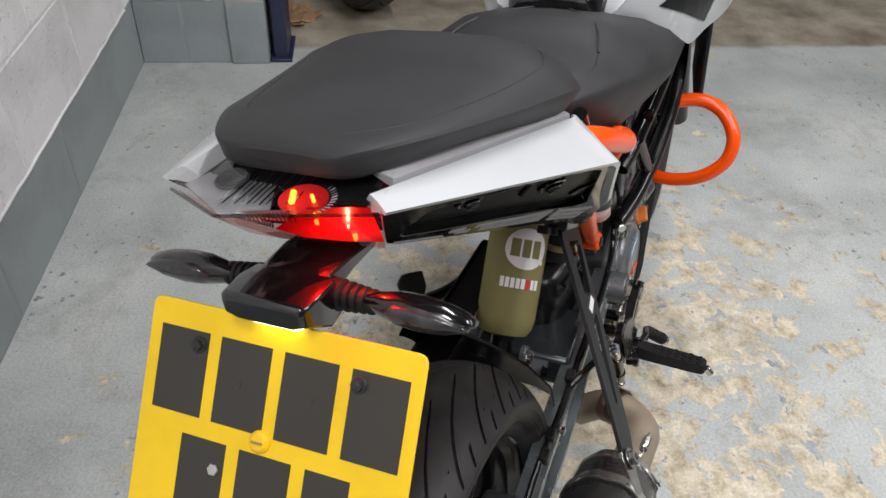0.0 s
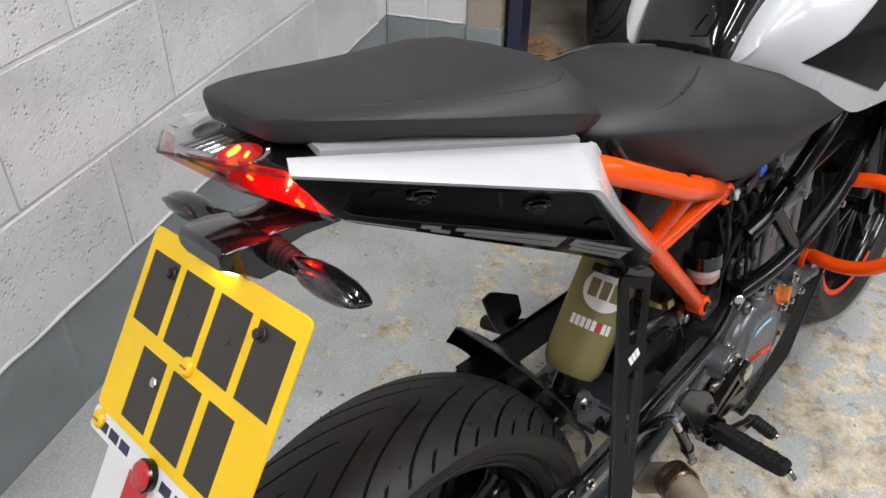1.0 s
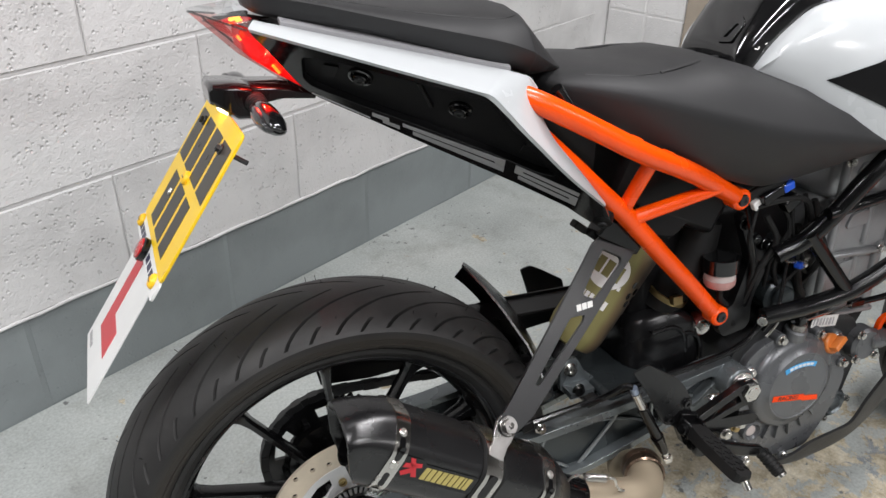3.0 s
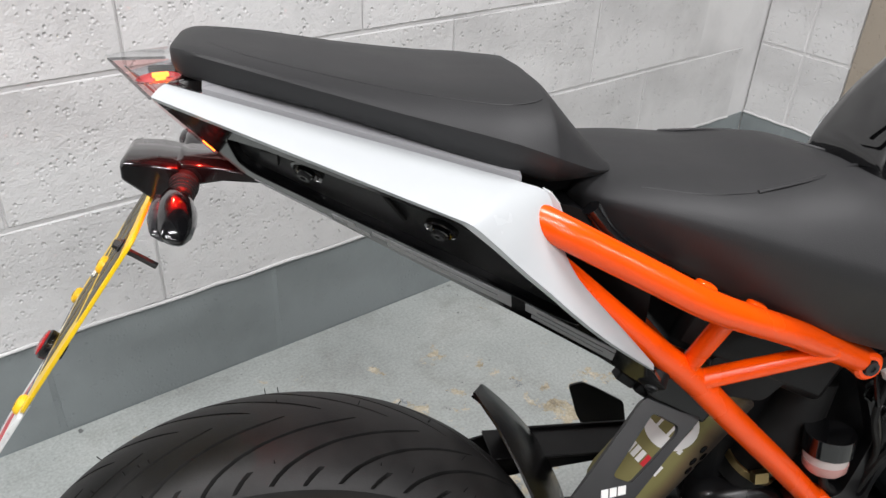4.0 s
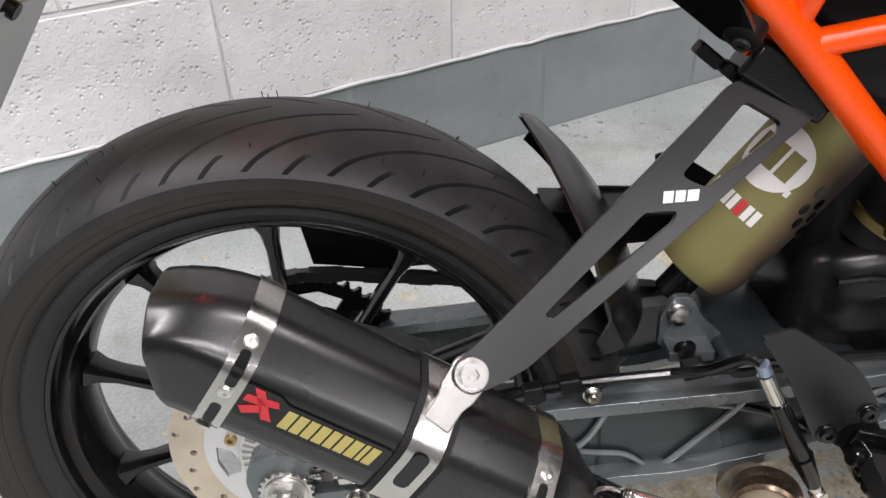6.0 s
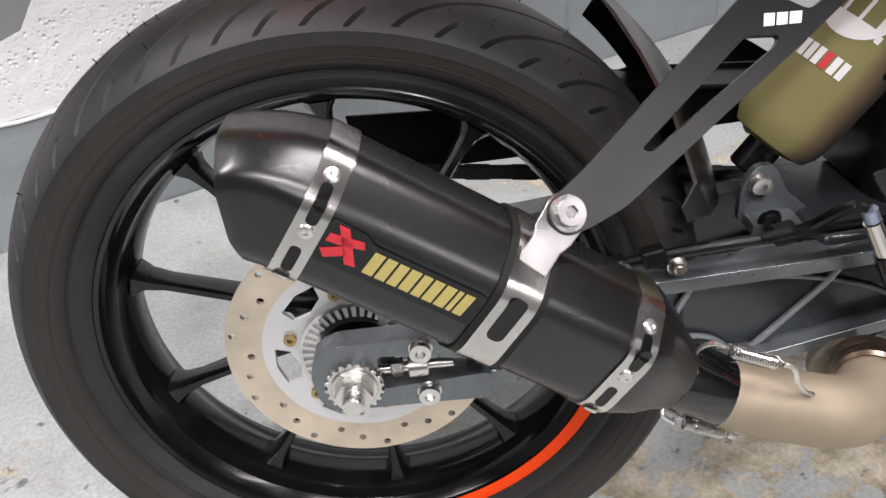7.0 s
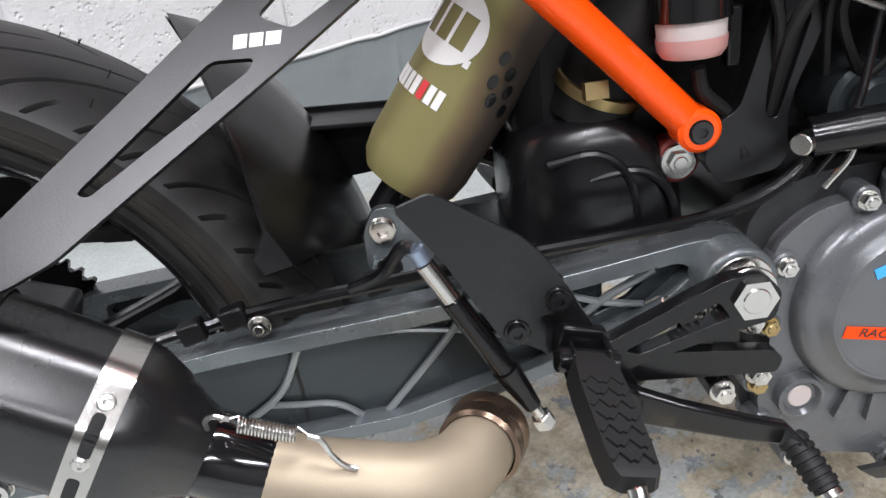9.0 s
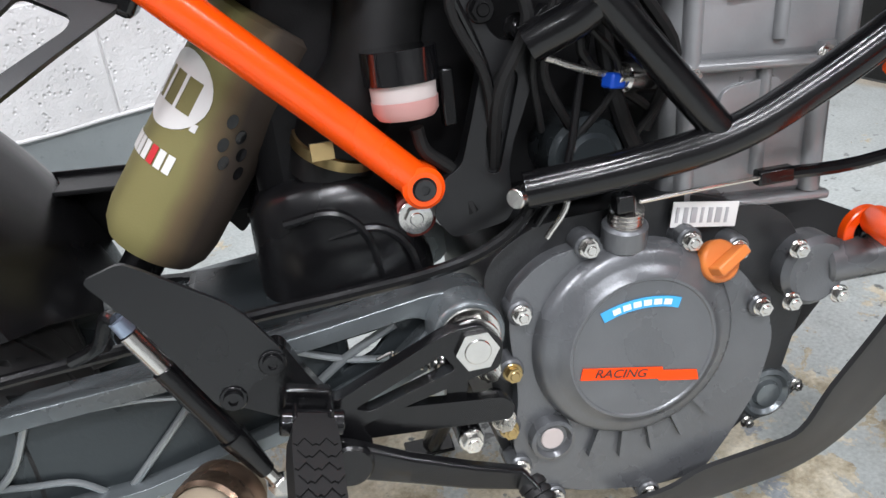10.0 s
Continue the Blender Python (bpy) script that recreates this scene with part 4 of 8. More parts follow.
loft(bm, rings)
part("hugger", bm, AIRBOX, bike, "matt black rear mudguard hugging the tyre", smooth=22)
# chain guard wing behind it, on the left
bm = bmesh.new()
slab(bm, [(-0.010, 0.452), (0.096, 0.450), (0.15, 0.452), (0.262, 0.478), (0.520, 0.465), (0.520, 0.425), (0.400, 0.416), (0.290, 0.408), (0.200, 0.398), (0.120, 0.394), (0.074, 0.392), (0.000, 0.400)], [], 0.0, 0.004, side(0, 0.108, 0))
part("chain_guard", bm, BLACK, bike, "black chain guard beside the tyre", bevel=0.001)
bm = bmesh.new()
block(bm, 0.30, 0.055, 0.004, pose(0.38, 0.082, 0.466, 0, 3, 0))
part("chain_guard_top", bm, BLACK, bike, bevel=0.001)

# brake hose along the arm
part("brake_hose", bar([(0.075, -0.078, 0.356), (0.135, -0.082, 0.364), (0.190, -0.083, 0.375), (0.252, -0.088, 0.388), (0.330, -0.090, 0.396), (0.435, -0.090, 0.404), (0.496, -0.090, 0.407), (0.560, -0.088, 0.411), (0.600, -0.086, 0.419), (0.630, -0.082, 0.436), (0.645, -0.078, 0.462)], 0.0048, 10, 5), FRAME_BLACK, bike, "black brake hose clipped along the swingarm")
for x, z in ((0.235, 0.386), (0.205, 0.379), (0.335, 0.397)):
    bm = bmesh.new()
    block(bm, 0.018, 0.013, 0.015, pose(x, -0.087, z, 0, -14, 0))
    part("hose_clip", bm, BLACK, bike, bevel=0.002)
# caliper
bm = bmesh.new()
block(bm, 0.085, 0.045, 0.045, pose(0.075, -0.060, 0.395, 0, 20, 0))
block(bm, 0.05, 0.03, 0.03, pose(0.045, -0.070, 0.418, 0, 20, 0))
cal = part("caliper", bm, ENGINE_DARK, bike, "dark rear brake caliper", bevel=0.006)
for x, z in ((0.060, 0.400), (0.090, 0.392)):
    bm = bmesh.new()
    drum(bm, 0.0135, 0.0, 0.010, side(x, -0.080, z), 24, 0.003)
    part("piston_boss", bm, ENGINE_DARK, cal)
bm = bmesh.new()
slab(bm, rounded([(0.030, 0.372), (0.118, 0.358), (0.124, 0.374), (0.110, 0.384), (0.112, 0.412), (0.100, 0.414), (0.096, 0.382), (0.034, 0.390)], 0.004), [], 0.0, 0.006, side(0, -0.084, 0))
part("caliper_bracket", bm, GUNMETAL_DARK, cal, bevel=0.001)
part("bleed_nipple", bar([(0.040, -0.078, 0.428), (0.036, -0.080, 0.446)], [0.0042, 0.0026], 10, 1), BRIGHT, cal, "bright bleed nipple")
part("pad_pin", bar([(0.052, -0.090, 0.425), (0.100, -0.090, 0.408)], 0.0028, 8, 1), BRIGHT, cal, "bright pad pin")
for x, z in ((0.050, 0.412), (0.100, 0.388), (0.108, 0.405)):
    hex_bolt(cal, side(x, -0.085, z), 0.006, 0.008, BRIGHT)

# ---- exhaust ----
EX_D, EX_U = Vector((0.835, 0.0, -0.5503)), Vector((0.5503, 0.0, 0.835))
EX_Y, EX_C = -0.183, 0.4187


def ex(s, dy, du):
    """A place on the silencer: along its axis, outward and up from its middle."""
    return EX_D * s + EX_U * (EX_C + du) + Vector((0, EX_Y - dy, 0))


EX_RING = rounded([(0.020, 0.0455), (0.0475, 0.0215), (0.0420, -0.0290), (0.016, -0.0455), (-0.016, -0.0455), (-0.0420, -0.0290), (-0.0475, 0.0215), (-0.020, 0.0455)], 0.0105, 6)


def ex_ring(s, k=1.0, lift=0.0, slope=0.0):
    return [ex(s + slope * (0.0455 - b) , a * k, b * k + lift) for a, b in EX_RING]


silencer = new("silencer")
silencer.parent = bike
silencer["label"] = "satin black hexagonal silencer with steel bands"
bm = bmesh.new()
loft(bm, [ex_ring(-0.286), ex_ring(-0.285), ex_ring(-0.058), ex_ring(-0.057)])
part("sleeve", bm, MUFFLER, silencer, smooth=25)
bm = bmesh.new()
def cap_ring(f, k=1.0, deep=0.0):
    """Rings of the end cap: it bends down towards the mouth, which is cut on a slant."""
    out = []
    for a, b in EX_RING:
        low = b - float(np.interp(b, [-0.0455, 0.0215, 0.0455], [0.001, 0.0145, 0.0245]))
        y, u = a * (1 - 0.08 * f), b * (1 - f) + low * f + 0.0045 * math.sin(math.pi * f) * (b > 0.0)
        y, u = y * k, (u + 0.014) * k - 0.014
        mouth = float(np.interp(u, [-0.0475, -0.0185, 0.0076, 0.0207], [-0.288, -0.319, -0.333, -0.342]))
        out.append(ex(-0.286 * (1 - f) + mouth * f + deep, y, u))
    return out
loft(bm, [cap_ring(0.0, 1.003), cap_ring(0.25), cap_ring(0.5), cap_ring(0.75), cap_ring(0.965), cap_ring(1.0, 0.985), cap_ring(1.0, 0.88), cap_ring(1.0, 0.84, 0.003), cap_ring(1.0, 0.80, 0.022)])
part("end_cap", bm, MUFFLER, silencer, "moulded black end cap", smooth=30)
bm = bmesh.new()
lathe(bm, [(0.021, 0.0), (0.021, 0.012), (0.018, 0.012), (0.018, -0.002), (0.0, -0.002)], facing(*ex(-0.296, 0, -0.014), -EX_D, EX_U), 28)
part("outlet", bm, FRAME_BLACK, silencer, "dark outlet tube")
# cone and black collar
bm = bmesh.new()




def blend_ring(s, f, r):
    out = []
    for a, b in EX_RING:
        ang = math.atan2(a, b)
        out.append(ex(s, a * (1 - f) + r * math.sin(ang) * f, b * (1 - f) + r * math.cos(ang) * f - 0.003 * f))
    return out


loft(bm, [blend_ring(-0.056, 0.0, 0.026), blend_ring(-0.048, 0.06, 0.030), blend_ring(-0.030, 0.45, 0.0295), blend_ring(-0.016, 0.85, 0.028), blend_ring(-0.006, 1.0, 0.0272)])
part("front_cone", bm, MUFFLER, silencer, smooth=30)
bm = bmesh.new()
lathe(bm, [(0.0, -0.026), (0.0262, -0.026), (0.0268, -0.022), (0.0268, 0.010), (0.0258, 0.014), (0.0, 0.014)], facing(*ex(0.020, 0, -0.003), EX_D, EX_U), 40)
collar = part("collar", bm, GLOSS, silencer, "black painted collar")


def band(s, half, proud, name="band", slots=True):
    """A steel strap round the silencer with slotted holes."""
    bm = bmesh.new()
    lo = [ex(s - half, a * (1 + proud), b * (1 + proud)) for a, b in EX_RING]
    hi = [ex(s + half, a * (1 + proud), b * (1 + proud)) for a, b in EX_RING]
    lo2 = [ex(s - half, a, b) for a, b in EX_RING]
    hi2 = [ex(s + half, a, b) for a, b in EX_RING]
    loft(bm, [lo2, lo, hi, hi2], caps=False)
    return part(name, bm, STRAP_STEEL, silencer, "bright steel strap")


def on_face(s, i, t, lift):
    """A place and outward normal on a flat of the silencer between two corners of its section."""
    corners = [(0.020, 0.0455), (0.0475, 0.0215), (0.0420, -0.0290), (0.016, -0.0455)]
    a, b = corners[i], corners[i + 1]
    dy, du = a[0] + (b[0] - a[0]) * t, a[1] + (b[1] - a[1]) * t
    n2 = Vector((a[1] - b[1], b[0] - a[0])).normalized()
    nrm = Vector((0, -n2.x, 0)) + EX_U * n2.y
    return ex(s, dy, du) + nrm * lift, nrm


for s in (-0.278, -0.0645):
    strap = band(s, 0.0088, 0.035)
    for i, t in ((0, 0.46), (1, 0.34), (2, 0.10)):
        p, nrm = on_face(s, i, t, 0.0014)
        bm = bmesh.new()
        m = facing(*p, nrm, EX_U)
        lathe(bm, [(0.0, 0.0006), (0.002, 0.0018), (0.0040, 0.0014), (0.0052, 0.0), (0.0, -0.001)], m, 18)
        part("rivet", bm, STEEL, strap)
    for i, t in ((0, 0.86), (1, 0.06), (1, 0.74)):
        p, nrm = on_face(s, i, t, 0.0012)
        bm = bmesh.new()
        m = facing(*p, nrm, EX_U)
        slab(bm, rounded([(-0.0035, -0.009), (0.0035, -0.009), (0.0035, 0.009), (-0.0035, 0.009)], 0.0035), [], 0.0, 0.0006, m)
        part("strap_slot", bm, FRAME_BLACK, strap)
clamp = band(-0.1515, 0.0118, 0.055, "clamp")
for i, t, ln in ((1, 0.30, 0.017), (2, 0.50, 0.010)):
    p, nrm = on_face(-0.1515, i, t, 0.0024)
    bm = bmesh.new()
    slab(bm, rounded([(-0.0055, -ln), (0.0055, -ln), (0.0055, ln), (-0.0055, ln)], 0.005), [], 0.0, 0.0006, facing(*p, nrm, EX_U))
    part("strap_slot", bm, FRAME_BLACK, clamp)
bm = bmesh.new()
for ds in (-0.0140, 0.0140):
    lo = [ex(-0.1515 + ds - 0.0025, a * 1.04, b * 1.04) for a, b in EX_RING]
    hi = [ex(-0.1515 + ds + 0.0025, a * 1.04, b * 1.04) for a, b in EX_RING]
    loft(bm, [[ex(-0.1515 + ds - 0.0025, a, b) for a, b in EX_RING], lo, hi, [ex(-0.1515 + ds + 0.0025, a, b) for a, b in EX_RING]], caps=False)
part("clamp_rubber", bm, RUBBER, clamp, "black rubber lining of the clamp")
# tab that bolts the clamp to its stay
STAY_O, STAY_A = Vector((0.147, -0.198, 0.487)), Vector((0.7754, 0.4343, 0.4584))
STAY_B, STAY_N = Vector((0.6134, -0.3457, -0.7101)), Vector((0.1499, -0.8318, 0.5344))
bm = bmesh.new()
tab_lo, tab_hi = ex(-0.1515, 0.034, 0.036), STAY_O
d = (tab_hi - tab_lo).normalized()
w = d.cross(STAY_N).normalized()
nn = w.cross(d).normalized()
if nn.y > 0:
    nn = -nn
tab = Matrix((w, d, w.cross(d))).transposed().to_4x4()
tab.translation = tab_hi
ln = (tab_hi - tab_lo).length
head = [(0.0138 * math.cos(radians(a)), 0.0138 * math.sin(radians(a))) for a in range(-20, 201, 20)]
slab(bm, head + [(-0.0125, -0.014), (-0.0098, -0.022), (-0.0098, -ln), (0.0098, -ln), (0.0098, -0.022), (0.0125, -0.014)], [], -0.003, 0.0015, tab)
part("tab", bm, TAB_STEEL, clamp, "bright steel mounting tab", bevel=0.0008)
hex_s = facing(*(STAY_O + STAY_N * 0.004), STAY_N)
socket_screw(clamp, hex_s, 0.0080, 0.006, TAB_STEEL, 0.0115)

# name badge: plate, mark and bars in place of its lettering
bp, bn = on_face(-0.2190, 1, 0.33, 0.0)
badge = facing(*(bp + bn * 0.0004), bn, EX_U) @ Matrix.Diagonal((1.12, 1.12, 1.0, 1.0))
bm = bmesh.new()
slab(bm, rounded([(-0.045, -0.0125), (0.045, -0.0125), (0.045, 0.0085), (-0.020, 0.0085), (-0.025, 0.0125), (-0.045, 0.0125)], 0.003), [], 0.0, 0.0010, badge)
plate_b = part("badge_plate", bm, FRAME_BLACK, silencer, "black enamel badge plate")
bm = bmesh.new()
for poly in ([(-0.0425, 0.0000), (-0.0350, 0.0010), (-0.0230, 0.0040), (-0.0250, 0.0080), (-0.0330, 0.0065), (-0.0420, 0.0050)], [(-0.0400, 0.0115), (-0.0345, 0.0115), (-0.0230, -0.0075), (-0.0285, -0.0085)],
             [(-0.0430, -0.0055), (-0.0395, -0.0095), (-0.0300, -0.0035), (-0.0330, 0.0010)]):
    slab(bm, poly, [], 0.0010, 0.0016, badge)
part("badge_mark", bm, DECAL_RED, plate_b, "red angular mark")
x = -0.019
for wd in (0.0056, 0.0054, 0.0052, 0.0056, 0.0050, 0.0054, 0.0056, 0.0026, 0.0052):
    bm = bmesh.new()
    slab(bm, [(x, -0.0085), (x + wd, -0.0085), (x + wd + 0.0012, 0.0055), (x + 0.0012, 0.0055)], [], 0.0010, 0.0016, badge)
    part("badge_bar", bm, DECAL_GOLD, plate_b, "gold bar of the badge")
    x += wd + 0.0014
# link pipe, springs and the pipe's joint
PIPE = [tuple(ex(0.030, 0, -0.003)), (0.282, -0.187, 0.322), (0.311, -0.188, 0.314), (0.344, -0.188, 0.306), (0.370, -0.174, 0.299), (0.388, -0.150, 0.297), (0.396, -0.122, 0.289), (0.396, -0.085, 0.262)]
part("link_pipe", bar(PIPE, [0.0255, 0.0256, 0.026, 0.026, 0.0256, 0.0245, 0.022, 0.022], 28, 8), TITANIUM, bike, "bead-blasted tan metal link pipe", smooth=60)
bm = bmesh.new()
lathe(bm, [(0.0255, -0.012), (0.0285, -0.010), (0.0290, 0.0), (0.0275, 0.004), (0.0290, 0.008), (0.0285, 0.016), (0.0255, 0.018)], facing(0.3910, -0.144, 0.2965, (0.38, 0.88, -0.15), (0, 0, 1)), 32)
part("pipe_joint", bm, BURNT, bike, "heat-tinted pipe joint")


def coil(parent, a, b, r, turns, wire, name="spring"):
    a, b = Vector(a), Vector(b)
    d = (b - a).normalized()
    s = d.orthogonal().normalized()
    u = d.cross(s)
    n = int(turns * 12)
    pts = [a - d * 0.010 + s * 0.0] + [a + (b - a) * (k / n) + (s * math.cos(2 * math.pi * turns * k / n) + u * math.sin(2 * math.pi * turns * k / n)) * r for k in range(n + 1)] + [b + d * 0.010]
    bm = bmesh.new()
    sweep(bm, pts, wire, 6, 1)
    return part(name, bm, BRIGHT, parent, "bright steel exhaust spring")


coil(bike, (0.254, -0.203, 0.380), (0.284, -0.204, 0.368), 0.0046, 17, 0.0008)
coil(bike, (0.228, -0.203, 0.321), (0.256, -0.203, 0.309), 0.0040, 16, 0.0007)
for pts, r in (([(0.234, -0.194, 0.372), (0.236, -0.200, 0.383), (0.243, -0.204, 0.388), (0.250, -0.203, 0.384)], 0.0016), ([(0.290, -0.204, 0.366), (0.297, -0.205, 0.363), (0.301, -0.205, 0.352), (0.307, -0.204, 0.342), (0.314, -0.204, 0.338)], 0.0018),
               ([(0.214, -0.200, 0.335), (0.213, -0.204, 0.330), (0.221, -0.204, 0.323)], 0.0016), ([(0.260, -0.203, 0.307), (0.264, -0.203, 0.3045), (0.270, -0.203, 0.3055), (0.277, -0.202, 0.309)], 0.0016)):
    part("spring_hook", bar(pts, r, 8, 3), STEEL, bike)
# ---- exhaust stay ----
stay_m = Matrix((STAY_A, STAY_B, STAY_A.cross(STAY_B))).transposed().to_4x4()
stay_m.translation = STAY_O
SO = [(-0.013, -0.004), (-0.006, -0.012), (0.026, -0.0125), (0.119, -0.019), (0.230, -0.0275), (0.266, -0.031), (0.290, -0.024), (0.304, 0.012), (0.304, 0.026), (0.256, 0.0245), (0.187, 0.0245), (0.092, 0.0225), (0.030, 0.0215), (0.006, 0.016), (-0.010, 0.010)]
S1 = [(0.268, -0.0145), (0.279, 0.013), (0.272, 0.017), (0.205, 0.0125), (0.196, -0.0055)]
S2 = [(0.160, -0.003), (0.178, 0.011), (0.171, 0.014), (0.064, 0.0085), (0.061, 0.003)]
bm = bmesh.new()
slab(bm, rounded(SO, 0.006), [rounded(S1, 0.005), rounded(S2, 0.004)], -0.0025, 0.0025, stay_m)
stay = part("exhaust_stay", bm, STAY_BLACK, bike, "flat black slotted metal exhaust stay", bevel=0.0012)
sgn = 1.0 if STAY_A.cross(STAY_B).dot(STAY_N) > 0 else -1.0
bm = bmesh.new()
lo = [(0.173, 0.000), (0.194, 0.0145), (0.200, 0.0095), (0.179, -0.0055)]
for f0, f1 in ((0.0, 0.28), (0.34, 0.62), (0.68, 1.0)):
    q = [(lo[0][0] + (lo[1][0] - lo[0][0]) * f, lo[0][1] + (lo[1][1] - lo[0][1]) * f) for f in (f0, f1)] + [(lo[3][0] + (lo[2][0] - lo[3][0]) * f, lo[3][1] + (lo[2][1] - lo[3][1]) * f) for f in (f1, f0)]
    slab(bm, q, [], 0.0025 * sgn, 0.0031 * sgn, stay_m)
part("stay_decal", bm, DECAL_WHITE, stay, "white maker's mark as plain bars")
bm = bmesh.new()
block(bm, 0.075, 0.030, 0.030, pose(0.378, -0.062, 0.632, 0, 32, 0))
part("stay_foot", bm, FRAME_BLACK, stay, bevel=0.004)

# ---- orange rear frame ----
subframe = new("rear_frame")
subframe.parent = bike
subframe["label"] = "orange powder-coated tubular rear frame"
for s in (-1, 1):
    Y = lambda y: s * y
    top = [(0.190, Y(0.118), 0.850), (0.225, Y(0.133), 0.834), (0.290, Y(0.139), 0.799), (0.356, Y(0.138), 0.763), (0.446, Y(0.115), 0.720), (0.552, Y(0.079), 0.661)]
    low = [(0.225, Y(0.118), 0.800), (0.275, Y(0.112), 0.754), (0.322, Y(0.102), 0.710), (0.372, Y(0.089), 0.665), (0.430, Y(0.081), 0.605), (0.494, Y(0.070), 0.540), (0.558, Y(0.060), 0.473)]
    part("rail", bar(top, 0.0128, 20, 6), ORANGE, subframe, smooth=60)
    part("strut", bar(low, [0.0105, 0.0110, 0.0120, 0.0128, 0.0128, 0.0128, 0.0128], 20, 6), ORANGE, subframe, smooth=60)
    part("brace", bar([(0.372, Y(0.132), 0.754), (0.366, Y(0.092), 0.682)], 0.0092, 16, 1), ORANGE, subframe)
    part("brace", bar([(0.376, Y(0.090), 0.662), (0.505, Y(0.102), 0.688)], [0.0100, 0.0088], 16, 1), ORANGE, subframe)
    # flattened eyes at the tube ends
    for x, z, y in ((0.560, 0.656, 0.076), (0.564, 0.467, 0.060)):
        bm = bmesh.new()
        drum(bm, 0.0152, -0.0135, 0.0135, side(x, Y(y), z), 28, 0.003)
        eye = part("eye", bm, ORANGE, subframe)
        if s < 0:
            bm = bmesh.new()
            drum(bm, 0.0090, 0.0125, 0.0137, side(x, Y(y), z), 20)
            part("eye_washer", bm, FRAME_BLACK, eye)
            socket_screw(eye, side(x, Y(y) - 0.0135, z), 0.0072, 0.003, ENGINE_DARK)
for x, z, y in ((0.345, 0.779, -0.130), (0.400, 0.752, -0.122)):
    bm = bmesh.new()
    block(bm, 0.018, 0.012, 0.010, pose(x, y, z, 0, 26, 0))
    part("seat_lug", bm, ORANGE, subframe, bevel=0.003)
bm = bmesh.new()
slab(bm, rounded([(0.336, 0.668), (0.372, 0.652), (0.404, 0.622), (0.392, 0.606), (0.350, 0.640)], 0.006), [], 0.0, 0.02, side(0, -0.048, 0))
part("stay_mount", bm, ORANGE, subframe, bevel=0.003)
hex_bolt(subframe, side(0.560, -0.042, 0.437), 0.0085, 0.004, BRIGHT, 0.0135)
bm = bmesh.new()
drum(bm, 0.0165, -0.02, 0.003, side(0.560, -0.039, 0.437), 28, 0.002)
part("bush", bm, mat("faded_red_bush", (0.20, 0.028, 0.020), 0.5, vary=0.15), subframe, "faded red bush")

# ---- tail ----
tail = new("tail_unit")
tail.parent = bike
TY = 0.0205


def left(p, s):
    """The point itself on the right, its mirror image on the left."""
    return Vector(p) if s < 0 else Vector((p[0], 2 * TY - p[1], p[2]))


# white upper panels: a flat shoulder, then a blade that runs down over the frame
SEAT_A, SEAT_B = Vector((-0.058, -0.052, 0.9345)), Vector((0.190, -0.118, 0.8720))
RIDGE_A, RIDGE_B = Vector((-0.067, -0.067, 0.9290)), Vector((0.143, -0.172, 0.8620))
ROWS_W = [(SEAT_A.lerp(SEAT_B, f), RIDGE_A.lerp(RIDGE_B, f), RIDGE_A.lerp(RIDGE_B, f) + Vector((0.002, 0.002, -0.0040))) for f in (0.0, 0.10, 0.3, 0.55, 0.8, 0.94)]
BLADE = (((0.1910, -0.1190, 0.8715), (0.1433, -0.1720, 0.8615)), ((0.2110, -0.1200, 0.8620), (0.1616, -0.1680, 0.8438)), ((0.2185, -0.1255, 0.8370), (0.1845, -0.1620, 0.8202)), ((0.2250, -0.1300, 0.8170), (0.2085, -0.1560, 0.7966)),
         ((0.2369, -0.1320, 0.7958), (0.2338, -0.1500, 0.7714)), ((0.2574, -0.1310, 0.7714), (0.2610, -0.1430, 0.7463)), ((0.2851, -0.1270, 0.7402), (0.2924, -0.1330, 0.7199)), ((0.3154, -0.1210, 0.7047), (0.3139, -0.1250, 0.7020)))
ROWS_W += [(Vector(a), Vector(b), Vector(b) + Vector((-0.001, 0.003, -0.0055 + 0.0005 * k))) for k, (a, b) in enumerate(BLADE)]
for s in (-1, 1):
    bm = bmesh.new()
    cols = []
    for a, b, c in ROWS_W:
        inw = Vector((0.004, 0.007, -0.010))
        cols.append([left(p, s) for p in (a + inw, a, a.lerp(b, 0.06) + Vector((0, 0, 0.0006)), a.lerp(b, 0.5) + Vector((0, -0.0004, 0.0012)), b.lerp(a, 0.07), b.lerp(c, 0.12) + Vector((0, -0.0004, 0)), b.lerp(c, 0.6), c, c + Vector((0.002, 0.006, 0.0)), a.lerp(b, 0.5) + inw * 1.1)])
    lines = [smooth_path([c[i] for c in cols], 5) for i in range(len(cols[0]))]
    loft(bm, [[ln_[k] for ln_ in lines] for k in range(len(lines[0]))])
    part("white_panel", bm, WHITE, tail, "gloss white upper tail panel", smooth=32)

# black side panels, each in one slanting plane
TP_O, TP_X, TP_N = Vector((-0.012, -0.034, 0.858)), Vector((0.8573, -0.1590, -0.4896)), Vector((-0.4865, -0.5610, -0.6698))
TP_N = (TP_N - TP_X * TP_N.dot(TP_X)).normalized()
TP_Y = TP_N.cross(TP_X)
OUT_B = [(-0.076, 0.0535), (0.004, 0.0825), (0.090, 0.1135), (0.146, 0.1335), (0.166, 0.1330), (0.190, 0.1190), (0.250, 0.0900), (0.315, 0.0625), (0.374, 0.0370), (0.398, 0.0160), (0.402, 0.0020), (0.388, -0.0080), (0.340, 0.0030), (0.270, 0.0040), (0.150, -0.0010), (0.075, -0.0030), (0.018, -0.0060), (-0.002, -0.0010)]
